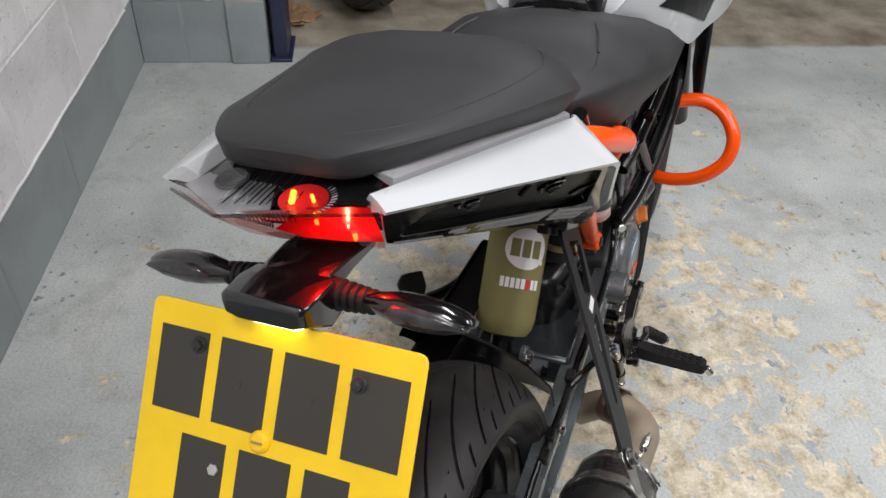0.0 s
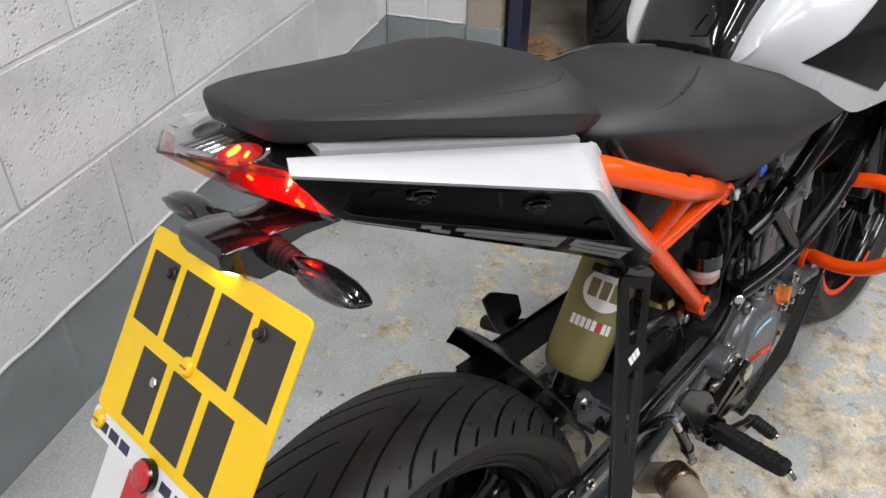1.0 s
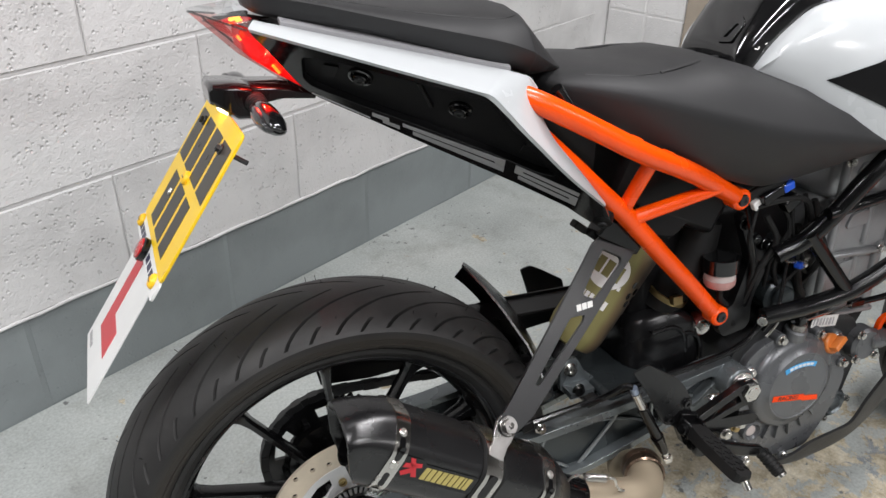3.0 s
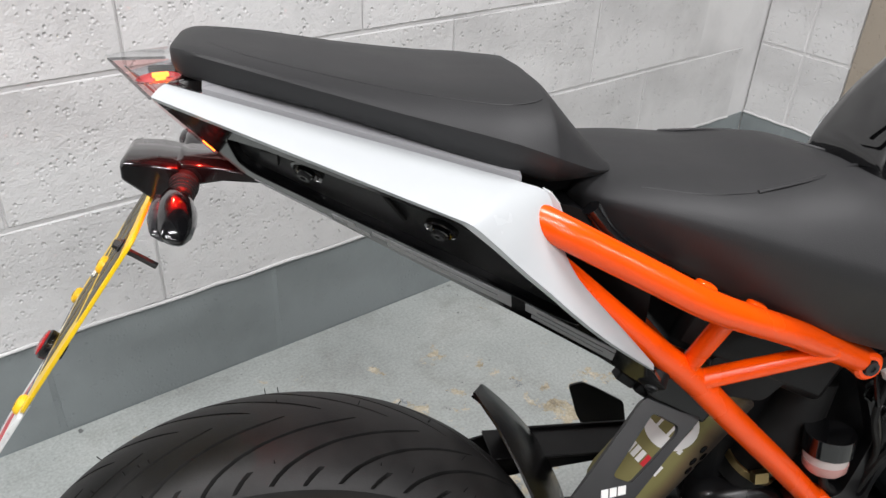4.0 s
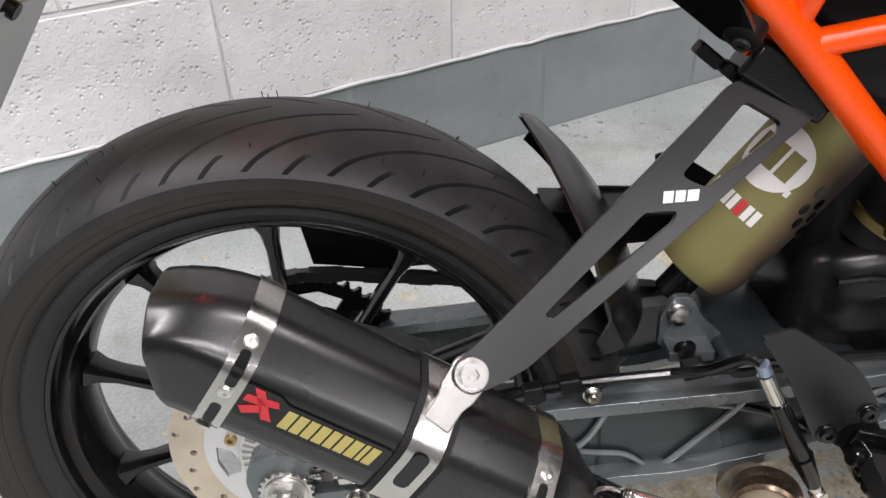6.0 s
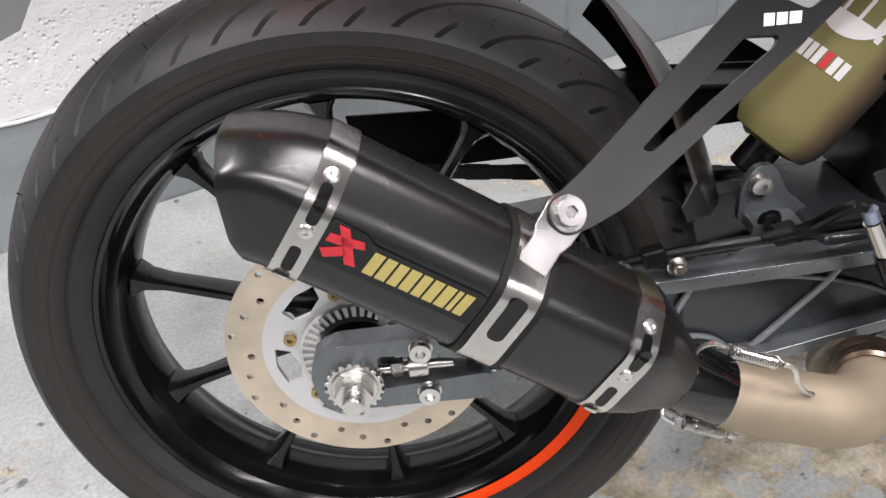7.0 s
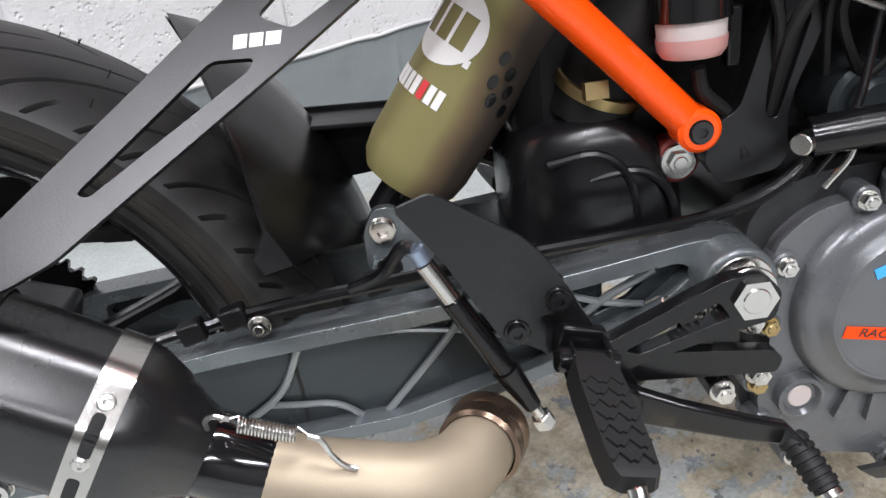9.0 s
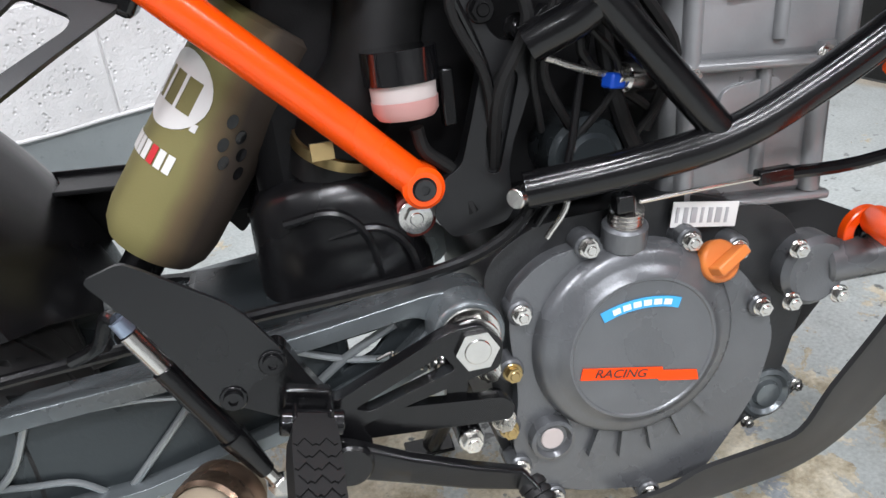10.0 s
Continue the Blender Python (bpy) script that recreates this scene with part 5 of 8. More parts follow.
FLOOR_B = [(-0.055, 0.046), (0.010, 0.0685), (0.090, 0.0990), (0.148, 0.1190), (0.170, 0.1180), (0.250, 0.0780), (0.310, 0.0480), (0.300, 0.0200), (0.150, 0.0060), (0.020, 0.0000)]
POCKET = [(-0.020, 0.052), (0.010, 0.0700), (0.140, 0.1205), (0.160, 0.1215), (0.186, 0.1080), (0.290, 0.0530), (0.270, 0.0450), (0.205, 0.0400), (0.125, 0.0280), (0.060, 0.0160), (0.006, 0.0090), (-0.006, 0.0150)]
def tail_plane(s):
    m = Matrix((TP_X, TP_Y, TP_N)).transposed().to_4x4()
    m.translation = TP_O
    if s > 0:
        m = Matrix.Translation((0, 2 * TY, 0)) @ Matrix.Diagonal((1, -1, 1, 1)) @ m
    return m


for s in (-1, 1):
    m = tail_plane(s)
    bm = bmesh.new()
    slab(bm, FLOOR_B, [], -0.0150, -0.0115, m)
    side_panel = part("side_panel", bm, BLACK, tail, "black tail side panel with a long pocket", bevel=0.001)
    bm = bmesh.new()
    slab(bm, rounded(OUT_B if s < 0 else [q for q in OUT_B if q[0] < 0.345], 0.005, 3), [rounded(POCKET, 0.006, 3)], -0.0060, -0.0025, m)
    mouth = rounded(POCKET, 0.006, 3)
    loft(bm, [[m @ Vector((x, y, h)) for x, y in mouth] for h in (-0.0045, -0.0130)], caps=False)
    part("panel_rim", bm, GLOSS, side_panel, "gloss black rim round the pocket", bevel=0.0010)
    for x, y in ((0.0420, 0.0550), (0.1470, 0.0800)):
        bm = bmesh.new()
        fm = m @ pose(x, y, -0.0115)
        lathe(bm, [(0.0135, -0.001), (0.0130, 0.0035), (0.0108, 0.0040), (0.0090, 0.0005), (0.0, 0.0005)], fm, 28)
        drum(bm, 0.0070, 0.0, 0.0065, fm, 20)
        boss = part("fastener", bm, GLOSS, side_panel, "black fastener in a round boss")
        if s < 0:
            socket_screw(side_panel, fm @ pose(0, 0, 0.0062), 0.0052, 0.003, ENGINE_DARK)
    for x0 in (0.092,):
        bm = bmesh.new()
        a, b = m @ Vector((x0, 0.088 + (x0 - 0.086) * 0.4, -0.0100)), m @ Vector((x0 + 0.030, 0.058 + (x0 - 0.086) * 0.5, -0.0100))
        sweep(bm, [a, b], 0.0022, 6, 1)
        part("pocket_rib", bm, BLACK, side_panel)
    for x0, y0 in ((0.004, 0.046), (0.232, 0.074)):
        bm = bmesh.new()
        slab(bm, rounded([(x0, y0), (x0 + 0.014, y0 + 0.008), (x0 + 0.018, y0 - 0.014), (x0 + 0.004, y0 - 0.016)], 0.002), [], -0.0120, -0.0090, m)
        part("pocket_web", bm, BLACK, side_panel, bevel=0.001)
    if s < 0:
        bm = bmesh.new()
        lathe(bm, [(0.0125, -0.016), (0.0125, -0.0022), (0.0105, -0.0010), (0.0, -0.0010)], m @ pose(0.394, 0.006, 0), 24)
        part("end_boss", bm, BLACK, side_panel)
        socket_screw(side_panel, m @ pose(0.396, 0.004, -0.0012), 0.0058, 0.003, ENGINE_DARK)
# the model number in long silver strokes, low on the right panel
def stroke(x0, x1, lo, hi, sh=0.5):
    """A slanted bar of the decal in the panel's plane; lo and hi are shares of the lip's height."""
    base = lambda x: float(np.interp(x, [0.07, 0.10, 0.23, 0.34], [0.002, 0.004, 0.0160, 0.0140]))
    tall = lambda x: float(np.interp(x, [0.07, 0.10, 0.23, 0.34], [0.009, 0.012, 0.0230, 0.0290]))
    q = []
    for x, v in ((x0, lo), (x1, lo), (x1, hi), (x0, hi)):
        h = tall(x) * v
        q.append((x - sh * h, base(x) + h))
    return q
for number, strokes in (("1", ((0.080, 0.100, 0.45, 1.0), (0.092, 0.112, 0.0, 0.45))), ("2", ((0.116, 0.242, 0.60, 1.0), (0.229, 0.242, 0.44, 0.60), (0.128, 0.242, 0.0, 0.44))),
                        ("5", ((0.256, 0.346, 0.76, 1.0), (0.256, 0.267, 0.62, 0.76), (0.256, 0.346, 0.38, 0.62), (0.335, 0.346, 0.26, 0.38), (0.262, 0.346, 0.0, 0.26)))):
    bm = bmesh.new()
    for q in strokes:
        slab(bm, stroke(*q), [], -0.0025, -0.0019, tail_plane(-1))
    part("digit_decal", bm, DECAL_SILVER, tail, "silver digit %s of the model number" % number)
bm = bmesh.new()
slab(bm, [(0.010, -0.0030), (0.078, 0.0005), (0.077, 0.0020), (0.010, -0.0014)], [], -0.0025, -0.0019, tail_plane(-1))
part("pin_stripe", bm, DECAL_SILVER, tail)

# grey trim between the seat and the white panel
for s in (-1,):
    lines = [smooth_path([r[0] + Vector((0, a, b)) for r in ROWS_W[1:7]], 4) for a, b in ((0.0025, -0.004), (0.0020, 0.0035), (0.0040, 0.0050), (0.0105, 0.0075), (0.0120, 0.0095), (0.0190, 0.0115), (0.0190, 0.0060))]
    bm = bmesh.new()
    loft(bm, [[left(line[k], s) for line in lines] for k in range(len(lines[0]))])
    bmesh.ops.recalc_face_normals(bm, faces=bm.faces)
    part("grey_strip", bm, SILVER_TRIM, tail, "grey stepped trim strip under the seat")
TONGUE = [Vector((0.208, -0.118, 0.866)), Vector((0.215, -0.118, 0.862)), Vector((0.222, -0.118, 0.853)), Vector((0.226, -0.118, 0.843)), Vector((0.224, -0.118, 0.838)), Vector((0.219, -0.118, 0.844)), Vector((0.213, -0.118, 0.852)), Vector((0.207, -0.118, 0.858))]
HOSE = [Vector((0.249, -0.112, 0.846)), Vector((0.265, -0.112, 0.825)), Vector((0.281, -0.112, 0.811)), Vector((0.301, -0.112, 0.797)), Vector((0.327, -0.112, 0.781))]
# white tongue above the rail and the black hose behind it
for s in (-1, 1):
    bm = bmesh.new()
    slab(bm, [(q.x, q.z) for q in TONGUE], [], 0.0, 0.004, side(0, left((0, -0.118, 0), s).y + (0.004 if s < 0 else 0.0), 0))
    part("white_tongue", bm, WHITE, tail, bevel=0.001)
    part("seat_hose", bar([left(q, s) for q in HOSE], 0.0075, 12, 5), GLOSS, tail, smooth=60)
# underside and inner tail
bm = bmesh.new()
rings = []
for x, zt, zb, wt, wb in ((-0.002, 0.912, 0.862, 0.055, 0.040), (0.05, 0.895, 0.832, 0.075, 0.048), (0.15, 0.868, 0.776, 0.105, 0.062), (0.25, 0.835, 0.718, 0.105, 0.078), (0.33, 0.785, 0.675, 0.095, 0.086)):
    rings.append([(x, TY + y, z) for y, z in ((-wt, zt), (wt, zt), (wt * 0.6 + wb * 0.4, (zt + zb) / 2), (wb, zb), (-wb, zb), (-wt * 0.6 - wb * 0.4, (zt + zb) / 2))])
loft(bm, rings)
part("under_tray", bm, BLACK, tail, "black tail underside")
# small plug under the tail
bm = bmesh.new()
block(bm, 0.022, 0.014, 0.010, pose(0.324, -0.054, 0.648, 0, 38, 0))
part("connector", bm, BLACK, tail, "black wiring connector", bevel=0.002)
bm = bmesh.new()
block(bm, 0.016, 0.012, 0.010, pose(0.340, -0.060, 0.637, 0, 38, 0))
part("connector", bm, BLACK, tail, "black wiring connector", bevel=0.002)

# ---- tail lamp ----
lamp = new("tail_lamp")
lamp.parent = bike
lamp["label"] = "lit red tail lamp with a clear lens tip"
# corners: the lens runs back from both sides to a point; a red wedge hangs below
LC = 0.026
UR, UL = Vector((-0.012, -0.052, 0.934)), Vector((-0.014, 0.082, 0.938))
RC, LCN = Vector((-0.067, -0.064, 0.930)), Vector((-0.077, 0.091, 0.931))
AP = Vector((-0.113, 0.029, 0.942))
APL = Vector((-0.111, 0.029, 0.937))
BR, BL = Vector((-0.012, -0.030, 0.855)), Vector((-0.012, 0.082, 0.855))
KR, KL = Vector((-0.0685, 0.0160, 0.8940)), Vector((-0.0685, 0.0420, 0.8940))
def sheet(bm, *loops):
    """Flat faces of lens plastic."""
    for loop in loops:
        bm.faces.new([bm.verts.new(p) for p in loop])
    bmesh.ops.remove_doubles(bm, verts=bm.verts, dist=1e-5)
    return bm
TOPM = Vector((-0.060, LC, 0.949))
lens = part("clear_lens", sheet(bmesh.new(), (UR, RC, TOPM), (RC, AP, TOPM), (AP, LCN, TOPM), (LCN, UL, TOPM), (UL, UR, TOPM), (RC, APL, AP), (LCN, AP, APL)), CLEAR, lamp, "clear ribbed lens", smooth=10)
lens.visible_shadow = False
RCL, LCL = RC + Vector((0.002, 0, -0.004)), LCN + Vector((0.002, 0, -0.004))
rlens = part("red_lens", sheet(bmesh.new(), (RCL, APL, KR), (RCL, KR, BR), (LCL, KL, APL), (LCL, BL, KL), (APL, KL, KR), (KR, KL, BL, BR)), RED_LENS, lamp, "red lower lens", smooth=10)
rlens.visible_shadow = False
# seam between the two lenses
part("lens_seam", bar([RC + Vector((-0.001, 0, -0.003)), APL + Vector((-0.0005, 0, 0.0015)), LCN + Vector((-0.001, 0, -0.003))], 0.0012, 8, 1), SMOKE, lamp)
# dark housing round the roots of the lens
bm = bmesh.new()
loft(bm, [[Vector((x, LC + y, z)) for y, z in ((-w, zt), (w, zt), (w * 0.75, zb), (-w * 0.75, zb))] for x, w, zt, zb in ((0.012, 0.080, 0.930, 0.866), (-0.006, 0.076, 0.930, 0.872))])
part("housing", bm, GLOSS, lamp, "dark inner housing", bevel=0.003)
# silvered floor of the clear chamber, dark towards the right
DIM_SILVER = mat("dim_silvering", (0.30, 0.30, 0.31), 0.26, metal=0.5, vary=0.2, vary_scale=60)


def glow_plastic(name, hot, reach, low, high):
    """A red light guide: brightest round its element, fading along its length."""
    m = bpy.data.materials.new(name)
    m.use_nodes = True
    nt = m.node_tree
    b = nt.nodes["Principled BSDF"]
    b.inputs["Base Color"].default_value, b.inputs["Roughness"].default_value = (0.30, 0.006, 0.008, 1), 0.25
    tc, far, fall = (nt.nodes.new("ShaderNode" + k) for k in ("TexCoord", "VectorMath", "MapRange"))
    far.operation, far.inputs[1].default_value = "DISTANCE", hot
    fall.interpolation_type = "SMOOTHERSTEP"
    fall.inputs[1].default_value, fall.inputs[2].default_value, fall.inputs[3].default_value, fall.inputs[4].default_value = 0.0, reach, high, low
    nt.links.new(tc.outputs["Object"], far.inputs[0])
    nt.links.new(far.outputs["Value"], fall.inputs[0])
    nt.links.new(fall.outputs[0], b.inputs["Emission Strength"])
    b.inputs["Emission Color"].default_value = (1.0, 0.020, 0.016, 1)
    return m


bm = bmesh.new()
slab(bm, [(-0.054, -0.004), (-0.052, 0.052), (-0.070, 0.060), (-0.098, 0.010), (-0.084, -0.018)], [], 0.0, 0.0015, pose(0, LC, 0.9265))
part("reflector_floor", bm, DIM_SILVER, lamp, "silvered reflector floor")
bm = bmesh.new()
slab(bm, [(-0.026, -0.074), (-0.026, 0.050), (-0.053, 0.050), (-0.055, -0.006), (-0.059, -0.014), (-0.064, -0.050), (-0.060, -0.078)], [], 0.0, 0.0015, pose(0, LC, 0.9268))
part("reflector_floor", bm, GLOSS, lamp, "dark reflector floor")
for k in range(13):
    f = k / 12
    a, b = Vector((-0.086 + 0.010 * f, 0.048 - 0.052 * f, 0.9292)), Vector((-0.050 + 0.016 * f, 0.044 - 0.046 * f, 0.9300))
    part("flute", bar([a, b], 0.00055, 6, 1), MIRROR if k % 2 == 0 else GLOSS, lamp)
# round reflectors: the unlit one on the left, the lit one on the right
bm = bmesh.new()
lathe(bm, [(0.0115, 0.0), (0.0125, 0.002), (0.0110, 0.003), (0.0070, 0.0005), (0.0, 0.0)], facing(-0.058, 0.054, 0.9285, (-0.1, 0, 1)), 24)
part("bulb_cup", bm, SMOKE_GREY, lamp, "round unlit reflector cup")
LIT = Vector((-0.069, -0.009, 0.9275))
CUP_N = (-0.05, -0.08, 1.0)
bm = bmesh.new()
lathe(bm, [(0.0165, 0.0032), (0.0150, 0.0026), (0.0100, 0.0010), (0.0, 0.0004)], facing(*LIT, CUP_N), 32)
part("bulb_cup", bm, glow_plastic("lit_cup_red", tuple(LIT + Vector((0, 0.004, 0))), 0.020, 0.10, 0.60), lamp, "round reflector cup lit red")
for k in range(12):
    a = math.radians(-128 + 9 * k)
    d = Vector((math.cos(a), math.sin(a), 0))
    part("chrome_fin", bar([LIT + d * 0.0182 + Vector((0, 0, 0.002)), LIT + d * 0.0225 + Vector((0, 0, 0.003))], 0.0006, 6, 1), MIRROR, lamp)
# the right face of the red wedge: its directions, and places a little behind it
FACE_IN = Vector((0.6949, 0.2490, 0.6746))
FALL = (BR - RCL).normalized()


def inside(a, b, c, deep=0.005):
    return RCL * a + APL * b + BR * c + FACE_IN * deep


# bright steps and a silvered plate in the wedge's clear tip
part("reflector_plate", sheet(bmesh.new(), (inside(0.05, 0.88, 0.07, 0.006), inside(0.36, 0.56, 0.08, 0.006), inside(0.0, 0.62, 0.38, 0.006), inside(-0.06, 0.78, 0.28, 0.006))), PALE_SILVER, lamp, "silvered plate in the lens tip")
for k in range(15):
    f = k / 14
    p = inside(-0.05 - 0.10 * f, 0.92 - 0.20 * f, 0.13 + 0.30 * f, 0.0045)
    part("chrome_step", bar([p - FALL * 0.0035 + Vector((0, -0.001, 0.0012)), p + FALL * 0.0025], 0.0008, 6, 1), MIRROR, lamp)
# light guide in the lower lens, with glowing elements before it
part("light_guide", sheet(bmesh.new(), [inside(0.44, 0.46, 0.10, 0.008), inside(0.86, 0.08, 0.06, 0.006), BR + Vector((0.002, 0.001, 0.004)), KR.lerp(BR, 0.62) + Vector((0.001, 0.001, 0.002)), KR.lerp(BR, 0.22) + Vector((0.001, 0.001, 0.002)), KR.lerp(APL, 0.12) + Vector((0.003, 0.001, 0.004))]), glow_plastic("guide_red", tuple(inside(0.12, 0.22, 0.66, 0.005)), 0.056, 0.04, 0.62), lamp, "red light guide, bright round its elements")
for k in range(13):
    f = k / 12
    a = inside(0.40 - 0.34 * f, 0.55 + 0.28 * f, 0.05 + 0.06 * f, 0.0045)
    part("guide_rib", bar([a, a + FALL * (0.028 - 0.014 * f)], 0.0004, 5, 1), RED_RIB, lamp)
for p, half, r in ((LIT + Vector((0.0, 0.0080, 0.0034)), 0.0055, 0.0022), (LIT + Vector((0.002, -0.0060, 0.0034)), 0.0030, 0.0013)):
    part("led", bar([p + Vector((half, 0.0025, 0)), p - Vector((half, 0.0025, 0))], r, 12, 1), LED_HOT, lamp, "glowing orange lamp element")
for p, half, r in ((inside(0.10, 0.35, 0.56, 0.0022), 0.0085, 0.0023), (inside(0.10, 0.20, 0.70, 0.0020), 0.0060, 0.0017), (inside(0.32, 0.42, 0.26, 0.0022), 0.0030, 0.0014)):
    part("led", bar([p + FALL * half, p, p - FALL * half], r, 12, 1), LED_HOT, lamp, "glowing orange lamp element")
# the lamp's light on the holder below it
glow = bpy.data.lights.new("tail_lamp_light", "POINT")
glow.shadow_soft_size, glow.energy, glow.color = 0.0, 0.38, (1.0, 0.03, 0.015)
glow_lamp = new("tail_lamp_light", glow)
glow_lamp.matrix_world = bike.matrix_world @ Matrix.Translation((-0.0538, -0.0269, 0.8885))
# ---- plate holder, indicators, number plate ----
holder = new("plate_holder")
holder.parent = bike
YC = 0.018
bm = bmesh.new()
loft(bm, [[(x, YC + y, z) for y, z in ((-w, zt - 0.004), (-w * 0.8, zt), (w * 0.8, zt), (w, zt - 0.004), (w, zb), (-w, zb))] for x, w, zt, zb in ((0.006, 0.030, 0.852, 0.842), (-0.030, 0.030, 0.861, 0.846), (-0.058, 0.028, 0.864, 0.842), (-0.068, 0.026, 0.862, 0.838))])
part("arm", bm, GLOSS, holder, "gloss black holder arm", bevel=0.0015)
bm = bmesh.new()
loft(bm, [[(x, YC + y, z) for y, z in ((-w, zt - 0.003), (-w * 0.85, zt), (w * 0.85, zt), (w, zt - 0.003), (w, zb + 0.004), (w * 0.7, zb), (-w * 0.7, zb), (-w, zb + 0.004))] for x, w, zt, zb in ((-0.062, 0.034, 0.862, 0.826), (-0.080, 0.036, 0.866, 0.828), (-0.103, 0.034, 0.868, 0.846), (-0.107, 0.031, 0.865, 0.848))])
part("lamp_box", bm, GLOSS, holder, "black plate lamp box", bevel=0.0015)
bm = bmesh.new()
slab(bm, [(-0.018, -0.006), (0.018, -0.006), (0.018, 0.006), (-0.018, 0.006)], [], 0.0, 0.001, facing(-0.092, YC, 0.8355, (-0.55, 0, -0.83), (1, 0, 0)))
part("plate_lamp", bm, LED_PLATE, holder, "small white plate lamp")


def indicator(s):
    ind = new("indicator")
    ind.parent = bike
    ind["label"] = "black indicator with a smoked lens on a ribbed rubber stalk"
    o = Vector((-0.060, YC + s * 0.026, 0.845))
    tip = Vector((-0.058, YC + s * 0.137, 0.841))
    d = (tip - o).normalized()
    bm = bmesh.new()
    m = facing(*o, d, (0, 0, 1))
    prof = [(0.0, 0.0), (0.012, 0.0), (0.012, 0.010)]
    for k in range(4):
        h = 0.012 + 0.006 * k
        prof += [(0.0085, h), (0.0085, h + 0.002), (0.0112 - 0.0006 * k, h + 0.0025), (0.0112 - 0.0006 * k, h + 0.0050)]
    prof += [(0.0085, 0.037), (0.0, 0.037)]
    lathe(bm, prof, m, 24)
    part("stalk", bm, RUBBER, ind, "ribbed rubber stalk")
    bm = bmesh.new()
    rings = []
    for f, wx, wz in ((0.27, 0.008, 0.008), (0.36, 0.013, 0.012), (0.50, 0.0175, 0.0148), (0.65, 0.0185, 0.0150), (0.82, 0.0165, 0.0125), (0.94, 0.0115, 0.0080), (0.985, 0.0065, 0.0045), (1.0, 0.0025, 0.002)):
        c = o.lerp(tip, f)
        rings.append([c + Vector((wx * math.cos(a) * 0.75 - 0.004 * math.sin(a), 0, wz * math.sin(a))) for a in (2 * math.pi * k / 16 for k in range(16))])
    loft(bm, rings)
    body = part("body", bm, GLOSS, ind, smooth=60)
    bm = bmesh.new()
    rings = []
    for f, wx, wz in ((0.42, 0.005, 0.005), (0.50, 0.0120, 0.0112), (0.66, 0.0140, 0.0125), (0.82, 0.0125, 0.0100), (0.94, 0.0070, 0.0055), (0.975, 0.003, 0.0025)):
        c = o.lerp(tip, f) + Vector((-0.0086, 0, 0.0012))
        rings.append([c + Vector((wx * math.cos(a) * 0.60 - 0.004 * math.sin(a), 0, wz * math.sin(a))) for a in (2 * math.pi * k / 16 for k in range(16))])
    loft(bm, rings)
    ln = part("lens", bm, SMOKE_BODY, ind, "smoked grey lens", smooth=60)
    return ind


SMOKE_BODY = mat("smoked_lens_body", (0.030, 0.030, 0.032), 0.16, grain=0.9, grain_scale=160, vary=0.5, vary_scale=90, rough_vary=0.05)
indicator(-1)
indicator(1)

# number plate: yellow sheet with a white foot, characters as plain bars
PL_TOP, PL_W = Vector((-0.086, YC, 0.832)), 0.228
PL_V = Vector((-0.100, 0.0, -0.138)).normalized()
PL_N = Vector((-0.138, 0.0, 0.100)).normalized()
pm = Matrix((Vector((0, -1, 0)), -PL_V, Vector((0, -1, 0)).cross(-PL_V))).transposed().to_4x4()
pm.translation = PL_TOP
flip = 1.0 if Vector((0, -1, 0)).cross(-PL_V).dot(PL_N) > 0 else -1.0


def on_plate(poly, t0, t1):
    bm = bmesh.new()
    slab(bm, poly, [], t0 * flip, t1 * flip, pm)
    return bm


W2 = PL_W / 2
plate = part("number_plate", on_plate(rounded([(-W2, -0.172), (W2, -0.172), (W2, 0.0), (-W2, 0.0)], 0.008), 0.0, 0.0030), YELLOW, bike, "yellow rear number plate with black characters as bars", bevel=0.0006)
part("plate_foot", on_plate(rounded([(-W2, -0.193), (W2, -0.193), (W2, -0.1715), (-W2, -0.1715)], 0.005), 0.0, 0.0028), PLATE_WHITE, plate, "white strip below the yellow field")
x = -0.103
bars = []
for wd in (0.044, 0.044, 0.044, 0.044):
    bars.append((x, -0.020, wd, 0.064))
    x += wd + 0.0105
x = -0.072
for wd in (0.040, 0.044, 0.036):
    bars.append((x, -0.098, wd, 0.064))
    x += wd + 0.0115
for x, top, wd, ht in bars:
    part("character_bar", on_plate([(x, top - ht), (x + wd, top - ht), (x + wd, top), (x, top)], 0.0030, 0.0034), CHAR, plate)
for x in (-0.100, -0.080, -0.060, 0.012, 0.034, 0.056, 0.078):
    part("print_bar", on_plate([(x, -0.188), (x + 0.016, -0.188), (x + 0.016, -0.179), (x, -0.179)], 0.0028, 0.0031), NAVY, plate)


def on_plate_at(x, v, t=0.0034):
    return facing(*(pm @ Vector((x, v, t * flip))), PL_N)


for x, v in ((-0.067, -0.030), (0.067, -0.030)):
    hex_bolt(plate, on_plate_at(x, v), 0.0045, 0.004, ENGINE_DARK, 0.0062, "screw")
for x, v in ((-0.030, -0.052), (0.031, -0.050)):
    bm = bmesh.new()
    drum(bm, 0.0034, 0.0, 0.0006, on_plate_at(x, v), 16)
    part("hole", bm, CHAR, plate)
for x, v in ((-0.004, -0.088), (-0.100, -0.180), (0.090, -0.180)):
    bm = bmesh.new()
    m = on_plate_at(x, v, 0.003)
    lathe(bm, [(0.0085, 0.0), (0.0082, 0.0025), (0.0060, 0.0048), (0.0, 0.0054)], m, 24)
    cap = part("screw_cap", bm, YELLOW_CAP, plate, "yellow plastic screw cap")
    bm = bmesh.new()
    block(bm, 0.009, 0.0016, 0.0008, m @ pose(0, 0, 0.0054))
    part("screw_slot", bm, BRASS, cap)
bm = bmesh.new()
